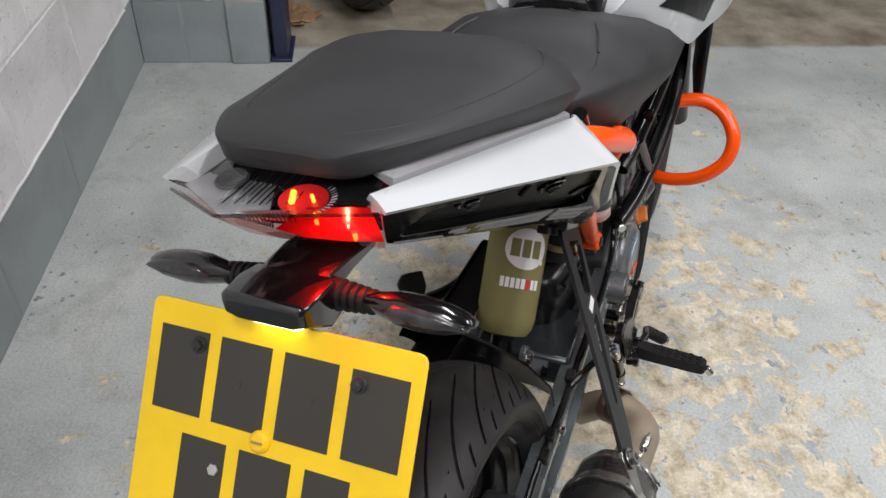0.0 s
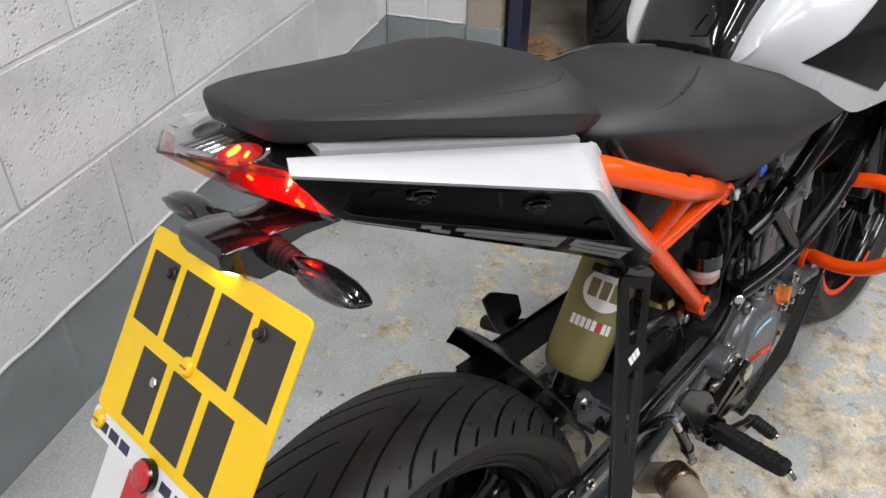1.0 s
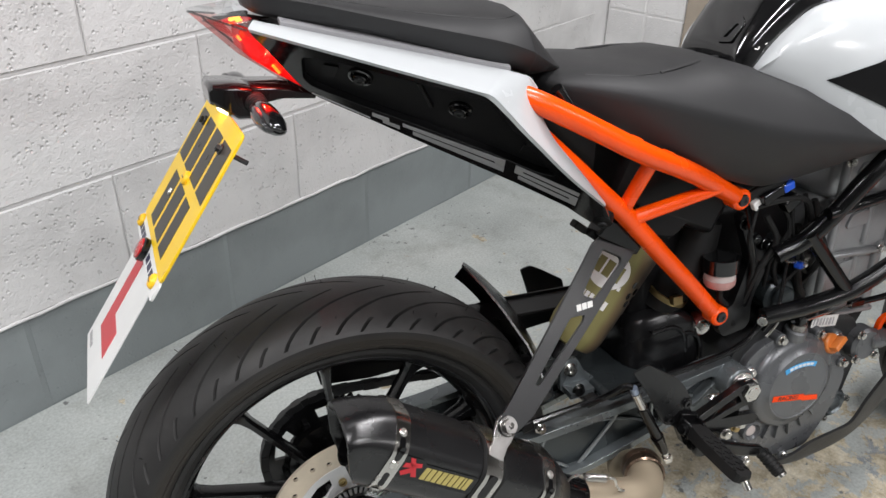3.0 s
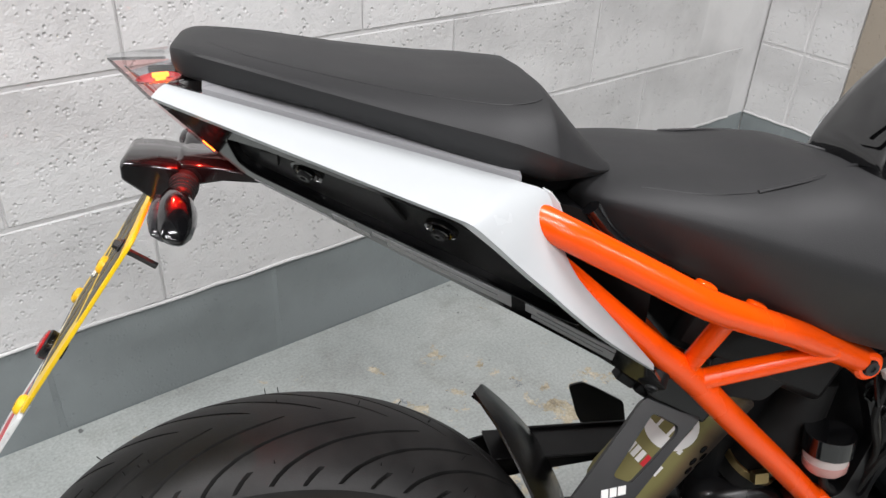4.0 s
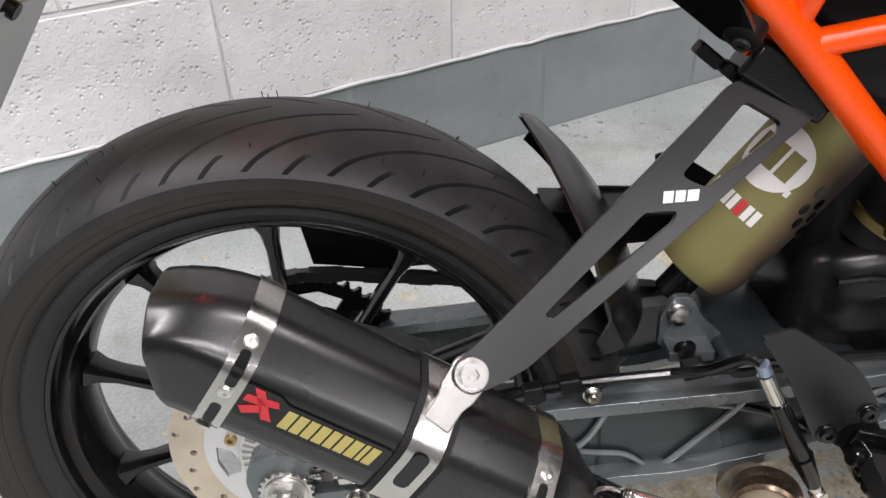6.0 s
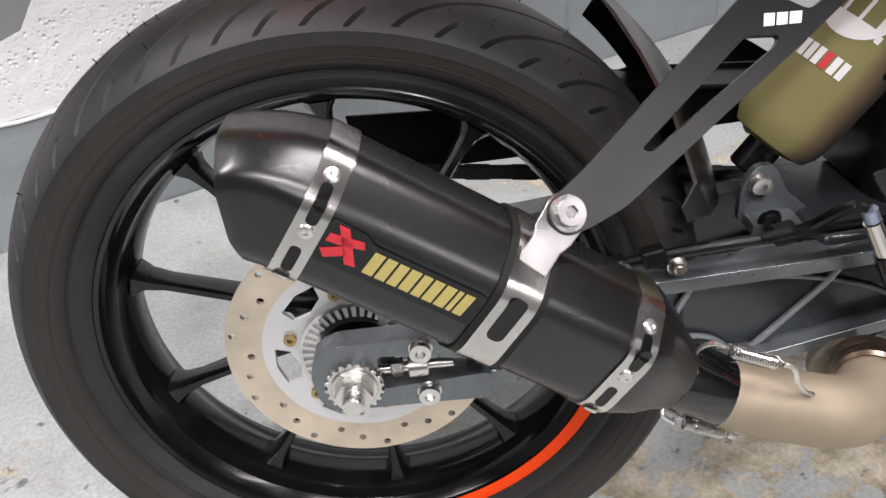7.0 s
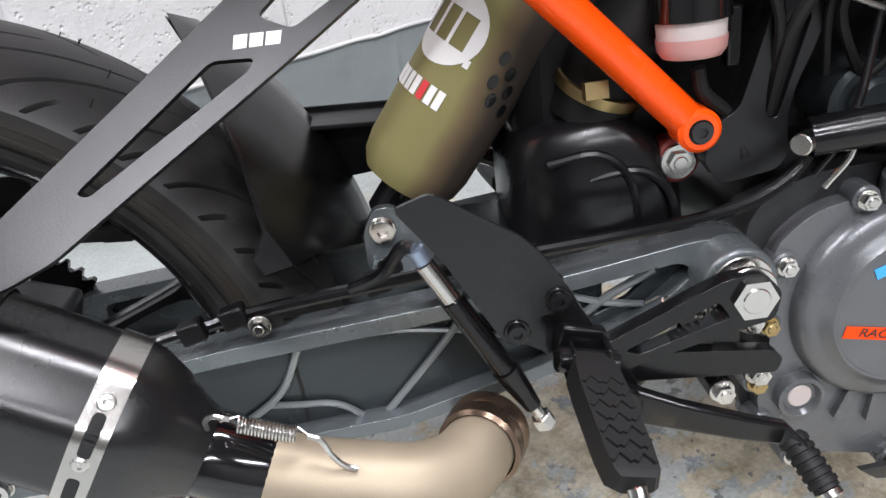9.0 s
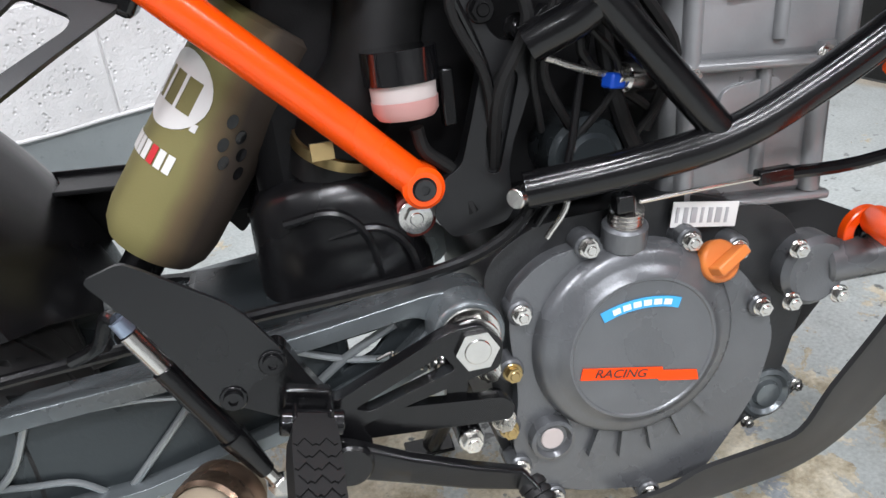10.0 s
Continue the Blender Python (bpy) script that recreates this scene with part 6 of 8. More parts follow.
m = on_plate_at(-0.040, -0.118, 0.003)
drum(bm, 0.0048, 0.0, 0.003, m, 6)
part("screw", bm, STEEL, plate)
part("stud", bar([on_plate_at(0.070, -0.030).translation + PL_N * -0.002, on_plate_at(0.070, -0.030).translation - PL_N * 0.030], 0.0028, 8, 1), ENGINE_DARK, plate)

# learner plate hung from its foot
lp = part("learner_plate", on_plate([(-0.082, -0.338), (0.080, -0.338), (0.080, -0.186), (-0.082, -0.186)], -0.0035, -0.0015), PLATE_WHITE, bike, "white learner plate with a red letter L", bevel=0.0004)
part("letter_l", on_plate([(-0.040, -0.302), (0.042, -0.302), (0.042, -0.268), (-0.006, -0.268), (-0.006, -0.190), (-0.040, -0.190)], -0.0015, -0.0010), RED, lp, "red letter L")
for k in range(4):
    part("print_bar", on_plate([(-0.070 + 0.010 * k, -0.330), (-0.063 + 0.010 * k, -0.330), (-0.063 + 0.010 * k, -0.324), (-0.070 + 0.010 * k, -0.324)], -0.0015, -0.0011), SILVER_TRIM, lp)
bm = bmesh.new()
m = on_plate_at(-0.006, -0.184, 0.003)
lathe(bm, [(0.0135, 0.0), (0.0140, 0.006), (0.0120, 0.008)], m, 28)
drum(bm, 0.008, -0.012, 0.0, m, 16)
refl = part("reflector", bm, FRAME_BLACK, plate, "round red reflector in a black cup")
bm = bmesh.new()
lathe(bm, [(0.0128, 0.006), (0.0120, 0.0092), (0.0080, 0.0108), (0.0, 0.0112)], m, 28)
part("reflector_lens", bm, mat("reflector_red", (0.42, 0.008, 0.012), 0.15, coat=0.5, grain=0.8, grain_scale=900, vary=0.3, vary_scale=400), refl, "red reflector lens")

# ---- seats ----
def seat_loft(rows, yc, steps=5):
    """rows: x, half width, crown height, shoulder height, lower half width, lower height."""
    cols = []
    for x, w, zt, zs, wl, zl in rows:
        half = [(0.0, zt), (0.40 * w, zt - 0.04 * (zt - zs)), (0.68 * w, zt - 0.20 * (zt - zs)), (0.87 * w, zt - 0.50 * (zt - zs)), (0.940 * w, zs + 0.22 * (zt - zs)), (0.980 * w, zs + 0.04 * (zt - zs)), (w, zs - 0.09 * (zs - zl)), (w * 0.93 + wl * 0.07, zs - 0.25 * (zs - zl)), (w * 0.25 + wl * 0.75, zs - 0.80 * (zs - zl)), (wl, zl + 0.003), (wl - 0.006, zl)]
        ring = [Vector((x, yc + a, b)) for a, b in half] + [Vector((x, yc - a, b)) for a, b in reversed(half[1:])]
        cols.append(ring)
    n = len(cols[0])
    lines = [smooth_path([c[i] for c in cols], steps) for i in range(n)]
    bm = bmesh.new()
    loft(bm, [[lines[i][k] for i in range(n)] for k in range(len(lines[0]))])
    return bm


SEAT2 = [(-0.057, 0.034, 0.9560, 0.954, 0.030, 0.942), (-0.053, 0.047, 0.9590, 0.9565, 0.043, 0.9385), (-0.040, 0.062, 0.9600, 0.9565, 0.058, 0.935), (0.000, 0.085, 0.9550, 0.9490, 0.074, 0.927), (0.050, 0.101, 0.9475, 0.9365, 0.090, 0.916),
         (0.100, 0.116, 0.9405, 0.9245, 0.104, 0.9015), (0.150, 0.128, 0.9355, 0.9130, 0.116, 0.8855), (0.185, 0.135, 0.9340, 0.9040, 0.122, 0.875), (0.214, 0.133, 0.9320, 0.8930, 0.114, 0.864), (0.224, 0.127, 0.9285, 0.888, 0.106, 0.860), (0.240, 0.113, 0.9120, 0.879, 0.094, 0.856), (0.262, 0.094, 0.8870, 0.867, 0.078, 0.853), (0.284, 0.070, 0.8645, 0.858, 0.060, 0.849), (0.292, 0.054, 0.8585, 0.855, 0.046, 0.849)]
seat2 = part("passenger_seat", seat_loft(SEAT2, 0.012), VINYL, bike, "black textured passenger seat pad", smooth=30)


def seat_seam(rows, yc, marks, side, seat, r=0.0008):
    """A sewn seam on a seat's top: places along x with their share of the half width."""
    pts = []
    for x, f in marks:
        k = max(i for i in range(len(rows) - 1) if rows[i][0] <= x)
        u = (x - rows[k][0]) / (rows[k + 1][0] - rows[k][0])
        w, zt, zs = (rows[k][j] * (1 - u) + rows[k + 1][j] * u for j in (1, 2, 3))
        drop = 0.1 * f if f < 0.4 else 0.04 + (f - 0.40) / 0.28 * 0.16 if f < 0.68 else 0.20 + (f - 0.68) / 0.19 * 0.30
        pts.append((x, yc + side * f * w, zt - drop * (zt - zs)))
    part("seam", bar(pts, r, 6, 3), VINYL, seat, "sewn seam")


for s in (-1, 1):
    seat_seam(SEAT2, 0.012, [(-0.030, 0.50), (0.000, 0.74), (0.050, 0.80), (0.100, 0.81), (0.150, 0.81), (0.185, 0.79), (0.214, 0.70), (0.224, 0.45)], s, seat2, 0.0005)
bm = bmesh.new()
rings = []
for x, w, z in ((-0.030, 0.050, 0.938), (0.050, 0.084, 0.917), (0.150, 0.108, 0.885), (0.230, 0.090, 0.857), (0.280, 0.050, 0.848)):
    rings.append([(x, 0.012 + a * w, z + b) for a, b in ((-1, 0.004), (1, 0.004), (0.9, -0.012), (-0.9, -0.012))])
loft(bm, rings)
part("seat_base", bm, BLACK, seat2, "black seat base")
SEAT1 = [(0.252, 0.062, 0.848, 0.840, 0.054, 0.824), (0.262, 0.084, 0.856, 0.845, 0.072, 0.814), (0.300, 0.108, 0.859, 0.842, 0.092, 0.798), (0.350, 0.126, 0.8565, 0.833, 0.104, 0.774), (0.410, 0.138, 0.8515, 0.817, 0.109, 0.744), (0.455, 0.145, 0.8545, 0.803, 0.108, 0.722),
         (0.490, 0.150, 0.8540, 0.792, 0.105, 0.706), (0.530, 0.155, 0.8440, 0.781, 0.102, 0.690), (0.585, 0.158, 0.8270, 0.768, 0.100, 0.674), (0.640, 0.157, 0.8080, 0.756, 0.112, 0.684), (0.690, 0.155, 0.786, 0.744, 0.126, 0.698), (0.735, 0.152, 0.762, 0.732, 0.138, 0.710), (0.764, 0.148, 0.748, 0.727, 0.143, 0.717)]
seat1 = part("rider_seat", seat_loft(SEAT1, 0.0), VINYL, bike, "black sculpted vinyl rider seat", smooth=70)
for s in (-1, 1):
    seat_seam(SEAT1, 0.0, [(0.560, 0.10), (0.530, 0.22), (0.470, 0.52), (0.400, 0.70)], s, seat1, 0.0020)
    seat_seam(SEAT1, 0.0, [(0.400, 0.70), (0.350, 0.80), (0.300, 0.82)], s, seat1, 0.0007)

# ---- tank ----
tank = new("tank")
tank.parent = bike
tank["label"] = "white tank cowl with a gloss black centre and black graphics"
COWL = [(0.570, 0.822, 0.068, 0.826, 0.072, 0.830, 0.068), (0.592, 0.812, 0.086, 0.836, 0.094, 0.860, 0.078), (0.620, 0.799, 0.104, 0.842, 0.112, 0.886, 0.083), (0.648, 0.781, 0.122, 0.842, 0.130, 0.905, 0.088), (0.690, 0.757, 0.140, 0.838, 0.150, 0.914, 0.092), (0.735, 0.729, 0.152, 0.834, 0.164, 0.922, 0.097),
        (0.773, 0.715, 0.158, 0.830, 0.174, 0.930, 0.101), (0.840, 0.712, 0.170, 0.825, 0.187, 0.938, 0.106), (0.920, 0.706, 0.186, 0.820, 0.198, 0.934, 0.112), (1.010, 0.704, 0.197, 0.810, 0.203, 0.910, 0.120), (1.060, 0.730, 0.196, 0.790, 0.200, 0.870, 0.130)]


def cowl_section(x, zl, yl, zm, ym, zt, yt):
    """The cowl's outer outline at one x: y outwards and z, from its lower edge up."""
    return [(yl, zl), ((yl + ym) / 2 + 0.004, (zl + zm) / 2), (ym, zm), ((ym + yt) / 2 + 0.012, (zm + zt) / 2 + 0.006), (yt * 0.8 + ym * 0.2 + 0.007, zt * 0.88 + zm * 0.12 + 0.004), (yt, zt)]


for s in (-1, 1):
    bm = bmesh.new()
    cols = []
    for row in COWL:
        x, zm, ym, zt, yt = row[0], *row[3:]
        sec = [Vector((x, s * a, b)) for a, b in cowl_section(*row)]
        cols.append([sec[0] + Vector((0, -s * 0.010, 0.004))] + sec + [sec[-1] + Vector((0, -s * 0.012, -0.004)), Vector((x, s * (ym - 0.02), zm))])
    lines = [smooth_path([c[i] for c in cols], 4) for i in range(len(cols[0]))]
    loft(bm, [[lines[i][k] for i in range(len(cols[0]))] for k in range(len(lines[0]))])
    part("white_cowl", bm, WHITE, tank, "gloss white tank cowl", smooth=60)
# black centre cover rising from the seat nose
bm = bmesh.new()
cols = []
for x, w, zt, zs, zl in ((0.545, 0.050, 0.838, 0.834, 0.800), (0.549, 0.058, 0.856, 0.848, 0.800), (0.570, 0.064, 0.886, 0.872, 0.790), (0.600, 0.068, 0.920, 0.900, 0.780), (0.655, 0.074, 0.966, 0.936, 0.775), (0.730, 0.084, 0.998, 0.952, 0.760), (0.840, 0.100, 1.005, 0.960, 0.750), (1.000, 0.100, 0.970, 0.920, 0.750)):
    half = [(0, zt), (0.55 * w, zt - 0.002), (0.66 * w, zt - 0.004), (0.84 * w, zt * 0.45 + zs * 0.55), (w, zs - 0.012), (w, zl)]
    cols.append([Vector((x, a, b)) for a, b in half] + [Vector((x, -a, b)) for a, b in reversed(half[1:])])
lines = [smooth_path([c[i] for c in cols], 4) for i in range(len(cols[0]))]
loft(bm, [[lines[i][k] for i in range(len(cols[0]))] for k in range(len(lines[0]))])
part("centre_cover", bm, GLOSS, tank, "gloss black centre cover", smooth=50)
for x in (0.573, 0.585):
    socket_screw(tank, facing(x, -0.0625, 0.853 + (x - 0.573) * 0.5, (-0.4, -0.7, 0.6)), 0.0035, 0.003, STEEL)
# moulded lug on the cover
bm = bmesh.new()
slab(bm, rounded([(-0.013, -0.020), (0.009, -0.017), (0.013, 0.012), (0.002, 0.022), (-0.008, 0.006)], 0.004), [rounded([(-0.008, -0.012), (0.005, -0.011), (0.007, 0.008), (0.001, 0.010)], 0.003)], -0.002, 0.0035, facing(0.562, -0.030, 0.872, (-0.80, -0.08, 0.60)))
part("cover_moulding", bm, GLOSS, tank, "moulded recess on the centre cover", bevel=0.001)


def cowl_y(x, z):
    """How far the cowl stands out at a place along it."""
    row = [float(np.interp(x, [r[0] for r in COWL], [r[k] for r in COWL])) for k in range(7)]
    sec = cowl_section(*row)
    return float(np.interp(z, [b for a, b in sec], [a for a, b in sec]))


def cowl_decal(poly, material, name, proud=0.0022):
    bm = bmesh.new()
    slab(bm, poly, [], 0.0, 0.001, side())
    for _ in range(4):
        bmesh.ops.triangulate(bm, faces=bm.faces)
        bmesh.ops.subdivide_edges(bm, edges=[e for e in bm.edges if e.calc_length() > 0.008], cuts=1)
    bmesh.ops.triangulate(bm, faces=bm.faces)
    for v in bm.verts:
        v.co.y = -cowl_y(v.co.x, v.co.z) - proud
    bmesh.ops.remove_doubles(bm, verts=bm.verts, dist=1e-5)
    return part(name, bm, material, tank, "black angular graphic on the tank cowl")


# ---- engine and frame ----
engine = new("engine")
engine.parent = bike
engine["label"] = "grey single-cylinder engine with a round clutch cover"
bm = bmesh.new()
CASE = [(0.600, 0.400), (0.640, 0.425), (0.760, 0.430), (0.850, 0.400), (0.880, 0.340), (0.850, 0.230), (0.770, 0.170), (0.640, 0.180), (0.600, 0.235)]
slab(bm, rounded(CASE, 0.02), [], -0.075, 0.070, side())
part("crankcase", bm, ENGINE_DARK, engine, "dark grey crankcase", bevel=0.006)
bm = bmesh.new()
COVER = [(0.613, 0.352), (0.616, 0.380), (0.640, 0.400), (0.662, 0.407), (0.704, 0.406), (0.763, 0.392), (0.803, 0.364), (0.829, 0.327), (0.836, 0.295), (0.824, 0.248), (0.800, 0.209), (0.775, 0.176), (0.726, 0.174), (0.660, 0.188), (0.618, 0.214), (0.609, 0.247), (0.617, 0.290)]
slab(bm, rounded(COVER, 0.012), [], 0.060, 0.084, side())
cover = part("clutch_cover", bm, ENGINE, engine, "cast grey clutch cover", bevel=0.004)
CC = (0.712, 0.323)
bm = bmesh.new()
lathe(bm, [(0.083, 0.080), (0.082, 0.088), (0.079, 0.094), (0.0755, 0.0965), (0.070, 0.0975), (0.066, 0.0995), (0.0605, 0.1035), (0.0595, 0.1045), (0.0575, 0.1045), (0.0565, 0.1035), (0.0, 0.1035)], side(CC[0], 0, CC[1]), 72)
part("cover_dome", bm, ENGINE, cover, "round domed face of the clutch cover", smooth=28)
bm = bmesh.new()
for k in range(5):
    a = radians(-112 + 15 * k)
    x, z = CC[0] + 0.093 * math.cos(a), CC[1] + 0.093 * math.sin(a)
    loft(bm, [[Vector((x, -0.083, z)) + Vector((math.cos(a), 0, math.sin(a))) * u + Vector((-math.sin(a), 0, math.cos(a))) * v + Vector((0, -h, 0)) for u, v in ((-0.012, -0.0022), (0.014, -0.0022), (0.014, 0.0022), (-0.012, 0.0022))] for h in (0.0, 0.007)])
part("rib", bm, ENGINE, cover)
bm = bmesh.new()
lathe(bm, [(0.0185, 0.080), (0.0180, 0.094), (0.0150, 0.095), (0.0125, 0.090), (0.0, 0.090)], side(0.640, 0, 0.251), 28)
eye = part("oil_window", bm, ENGINE, cover, "sight glass boss")
bm = bmesh.new()
drum(bm, 0.0095, 0.089, 0.0915, side(0.640, 0, 0.251), 24)
part("sight_glass", bm, MILKY, eye, "pale sight glass")
for x, z in ((0.622, 0.365), (0.676, 0.408), (0.612, 0.318), (0.606, 0.268), (0.640, 0.191), (0.724, 0.172), (0.820, 0.330), (0.797, 0.384), (0.613, 0.228), (0.757, 0.398)):
    bm = bmesh.new()
    drum(bm, 0.0100, 0.060, 0.089, side(x, 0, z), 20, 0.0015)
    boss = part("boss", bm, ENGINE, cover)
    hex_bolt(cover, side(x, -0.089, z), 0.0062, 0.005, BRIGHT if (x * 1000) % 3 else BRASS, 0.0078)
# stickers
bm = bmesh.new()
slab(bm, [(0.6625, 0.3175), (0.7270, 0.3045), (0.7275, 0.3015), (0.7560, 0.2955), (0.7575, 0.2862), (0.7240, 0.2930), (0.7232, 0.2950), (0.6600, 0.3080)], [], 0.1040, 0.1046, side())
rs = part("orange_sticker", bm, ORANGE_DECAL, cover, "orange sticker on the clutch cover")
lettering("RACING", 0.0100, facing(0.6925, -0.1049, 0.3065, (0, -1, 0), (0.21, 0, 1)), 0.0002, ENGINE_DARK, rs, "printed_word", 0.2, 1.15)
bm = bmesh.new()
lathe(bm, [(0.0800, 0.1040), (0.0800, 0.1046), (0.0885, 0.1046), (0.0885, 0.1040)], side(CC[0] - 0.0015, 0, CC[1] - 0.0445), 24, closed=True, arc=(69, 112))
bs = part("blue_sticker", bm, DECAL_BLUE, cover, "curved blue oil sticker")
for k in range(6):
    a = radians(104 - 5.6 * k)
    bm = bmesh.new()
    block(bm, 0.0062, 0.0044, 0.0006, facing(CC[0] - 0.0015 + 0.0842 * math.cos(a), -0.1048, CC[1] - 0.0445 + 0.0842 * math.sin(a), (0, -1, 0), (math.cos(a), 0, math.sin(a))))
    part("print_bar", bm, DECAL_WHITE, bs)
# oil filler cap
bm = bmesh.new()
m = facing(0.777, -0.090, 0.378, (0.1, -0.92, 0.38))
lathe(bm, [(0.0165, 0.0), (0.0165, 0.008), (0.0140, 0.010), (0.0, 0.010)], m, 24)
block(bm, 0.030, 0.008, 0.016, m @ pose(0.001, 0, 0.016, 0, 0, 25))
part("oil_cap", bm, OIL_ORANGE, engine, "orange plastic oil filler cap", bevel=0.0015)
# clutch arm with its spring and cable
bm = bmesh.new()
drum(bm, 0.017, 0.0, 0.020, facing(0.706, -0.082, 0.402, (0, -0.2, 1)), 24, 0.002)
arm = part("clutch_arm", bm, ENGINE, engine, "clutch release arm")
bm = bmesh.new()
m = facing(0.706, -0.086, 0.420, (0, -0.2, 1))
lathe(bm, [(0.013, 0.0), (0.013, 0.002)] + [(0.0122 + 0.0008 * (k % 2), 0.002 + 0.0016 * k) for k in range(8)] + [(0.007, 0.016), (0.006, 0.022), (0.0, 0.022)], m, 24)
part("return_spring", bm, BRIGHT, arm, "coiled steel return spring")
bm = bmesh.new()
sweep(bm, [(0.712, -0.098, 0.440), (0.770, -0.094, 0.440), (0.830, -0.085, 0.437)], 0.0018, 8, 3)
part("clutch_cable", bm, BRIGHT, engine, "bare steel clutch cable")
part("cable_sleeve", bar([(0.828, -0.085, 0.437), (0.900, -0.085, 0.435), (1.0, -0.09, 0.45)], 0.0052, 10, 4), FRAME_BLACK, engine)
bm = bmesh.new()
block(bm, 0.014, 0.012, 0.014, pose(0.700, -0.096, 0.441))
part("cable_end", bm, FRAME_BLACK, engine, bevel=0.002)
bm = bmesh.new()
block(bm, 0.030, 0.010, 0.012, pose(0.826, -0.085, 0.437))
part("cable_end", bm, FRAME_BLACK, engine, bevel=0.002)
# cylinder and head
for nm, x, z, sx, sz, y, mt in (("cylinder", 0.818, 0.470, 0.136, 0.125, -0.062, CYLINDER), ("cylinder_head", 0.828, 0.562, 0.156, 0.094, -0.066, CYLINDER), ("head_cover", 0.838, 0.644, 0.156, 0.078, -0.060, CYLINDER)):
    bm = bmesh.new()
    block(bm, sx, 0.135, sz, pose(x, y + 0.0675, z, 0, 4, 0))
    body = part(nm, bm, mt, engine, "grey cast %s" % nm.replace("_", " "), bevel=0.012)
    for u, r, lo, hi in ((-0.40, 0.0075, -0.46, 0.46), (0.05, 0.0055, -0.30, 0.40), (0.40, 0.0085, -0.46, 0.46)):
        part("casting_post", bar([(x + u * sx, y - 0.001, z + lo * sz), (x + u * sx + 0.004, y - 0.001, z + hi * sz)], r, 12, 1), mt, body, smooth=60)
    bm = bmesh.new()
    block(bm, sx * 1.04, 0.014, 0.008, pose(x, y - 0.001, z - sz * 0.47, 0, 4, 0))
    part("flange", bm, mt, body, bevel=0.003)
    bm = bmesh.new()
    slab(bm, rounded([(x - sx * 0.24, z + sz * 0.02), (x + sx * 0.20, z + sz * 0.06), (x + sx * 0.16, z + sz * 0.30), (x - sx * 0.18, z + sz * 0.26)], 0.008), [], 0.0, 0.006, side(0, y + 0.002, 0))
    part("casting_pad", bm, mt, body, bevel=0.003)
    for u in (-0.40, 0.40):
        hex_bolt(body, side(x + u * sx, y - 0.009, z + sz * 0.38), 0.006, 0.005, STEEL, 0.008)
bm = bmesh.new()
block(bm, 0.055, 0.0008, 0.020, pose(0.775, -0.0768, 0.412, 0, 9, 0))
lab = part("paper_label", bm, DECAL_WHITE, engine, "small white printed label")
for k in range(7):
    bm = bmesh.new()
    block(bm, 0.0022 + 0.0012 * (k % 3), 0.0008, 0.012, pose(0.752 + 0.0068 * k, -0.0776, 0.4155 - 0.0011 * k, 0, 9, 0))
    part("print_bar", bm, DECAL_SILVER, lab)
# water pump and pipes ahead of the cover
bm = bmesh.new()
drum(bm, 0.030, 0.0, 0.030, side(0.868, -0.060, 0.350), 28, 0.005)
drum(bm, 0.018, 0.0, 0.050, facing(0.880, -0.078, 0.352, (1, -0.2, 0.1)), 20, 0.003)
part("water_pump", bm, ENGINE, engine, "cast grey water pump")
for x, z in ((0.848, 0.375), (0.888, 0.328), (0.845, 0.330)):
    hex_bolt(engine, side(x, -0.090, z), 0.006, 0.005, BRIGHT, 0.008)
part("coolant_hose", bar([(0.925, -0.080, 0.356), (0.975, -0.085, 0.350), (1.01, -0.08, 0.40), (1.02, -0.06, 0.50)], 0.014, 14, 5), RUBBER, engine, "black rubber coolant hose")
bm = bmesh.new()
FX, FZ = 0.842, 0.232
lobes = [((0.027 + 0.008 * max(0.0, math.cos(3 * a)) ** 3) * math.cos(a), (0.027 + 0.008 * max(0.0, math.cos(3 * a)) ** 3) * math.sin(a)) for a in (2 * math.pi * k / 48 for k in range(48))]
slab(bm, lobes, [], 0.0, 0.012, side(FX, -0.056, FZ))
lathe(bm, [(0.024, 0.011), (0.0235, 0.016), (0.020, 0.018), (0.0165, 0.0145), (0.013, 0.0145), (0.011, 0.019), (0.0, 0.020)], side(FX, -0.056, FZ), 32)
filt = part("oil_filter_cover", bm, GUNMETAL, engine, "lobed grey oil filter cover", bevel=0.0015)
for a in (0, 120, 240):
    hex_bolt(filt, side(FX + 0.031 * math.cos(radians(a)), -0.068, FZ + 0.031 * math.sin(radians(a))), 0.0045, 0.004, STEEL, 0.006)
# starter and dark fillings behind the frame plate
bm = bmesh.new()
drum(bm, 0.030, -0.05, 0.030, side(0.690, -0.030, 0.466), 28, 0.004)
drum(bm, 0.020, 0.030, 0.040, side(0.690, -0.030, 0.466), 24, 0.003)
part("starter_motor", bm, GUNMETAL_DARK, engine, "dark starter motor")
bm = bmesh.new()
drum(bm, 0.011, -0.03, 0.012, facing(0.722, -0.060, 0.520, (-0.8, -0.5, 0.2)), 20, 0.002)
drum(bm, 0.008, 0.010, 0.020, facing(0.722, -0.060, 0.520, (-0.8, -0.5, 0.2)), 6)
part("sensor", bm, BRIGHT, engine, "steel temperature sensor")
bm = bmesh.new()
block(bm, 0.014, 0.012, 0.011, pose(0.706, -0.070, 0.522, 0, 10, 20))
part("sensor_plug", bm, BLUE_PLUG, engine, "blue wiring plug", bevel=0.002)

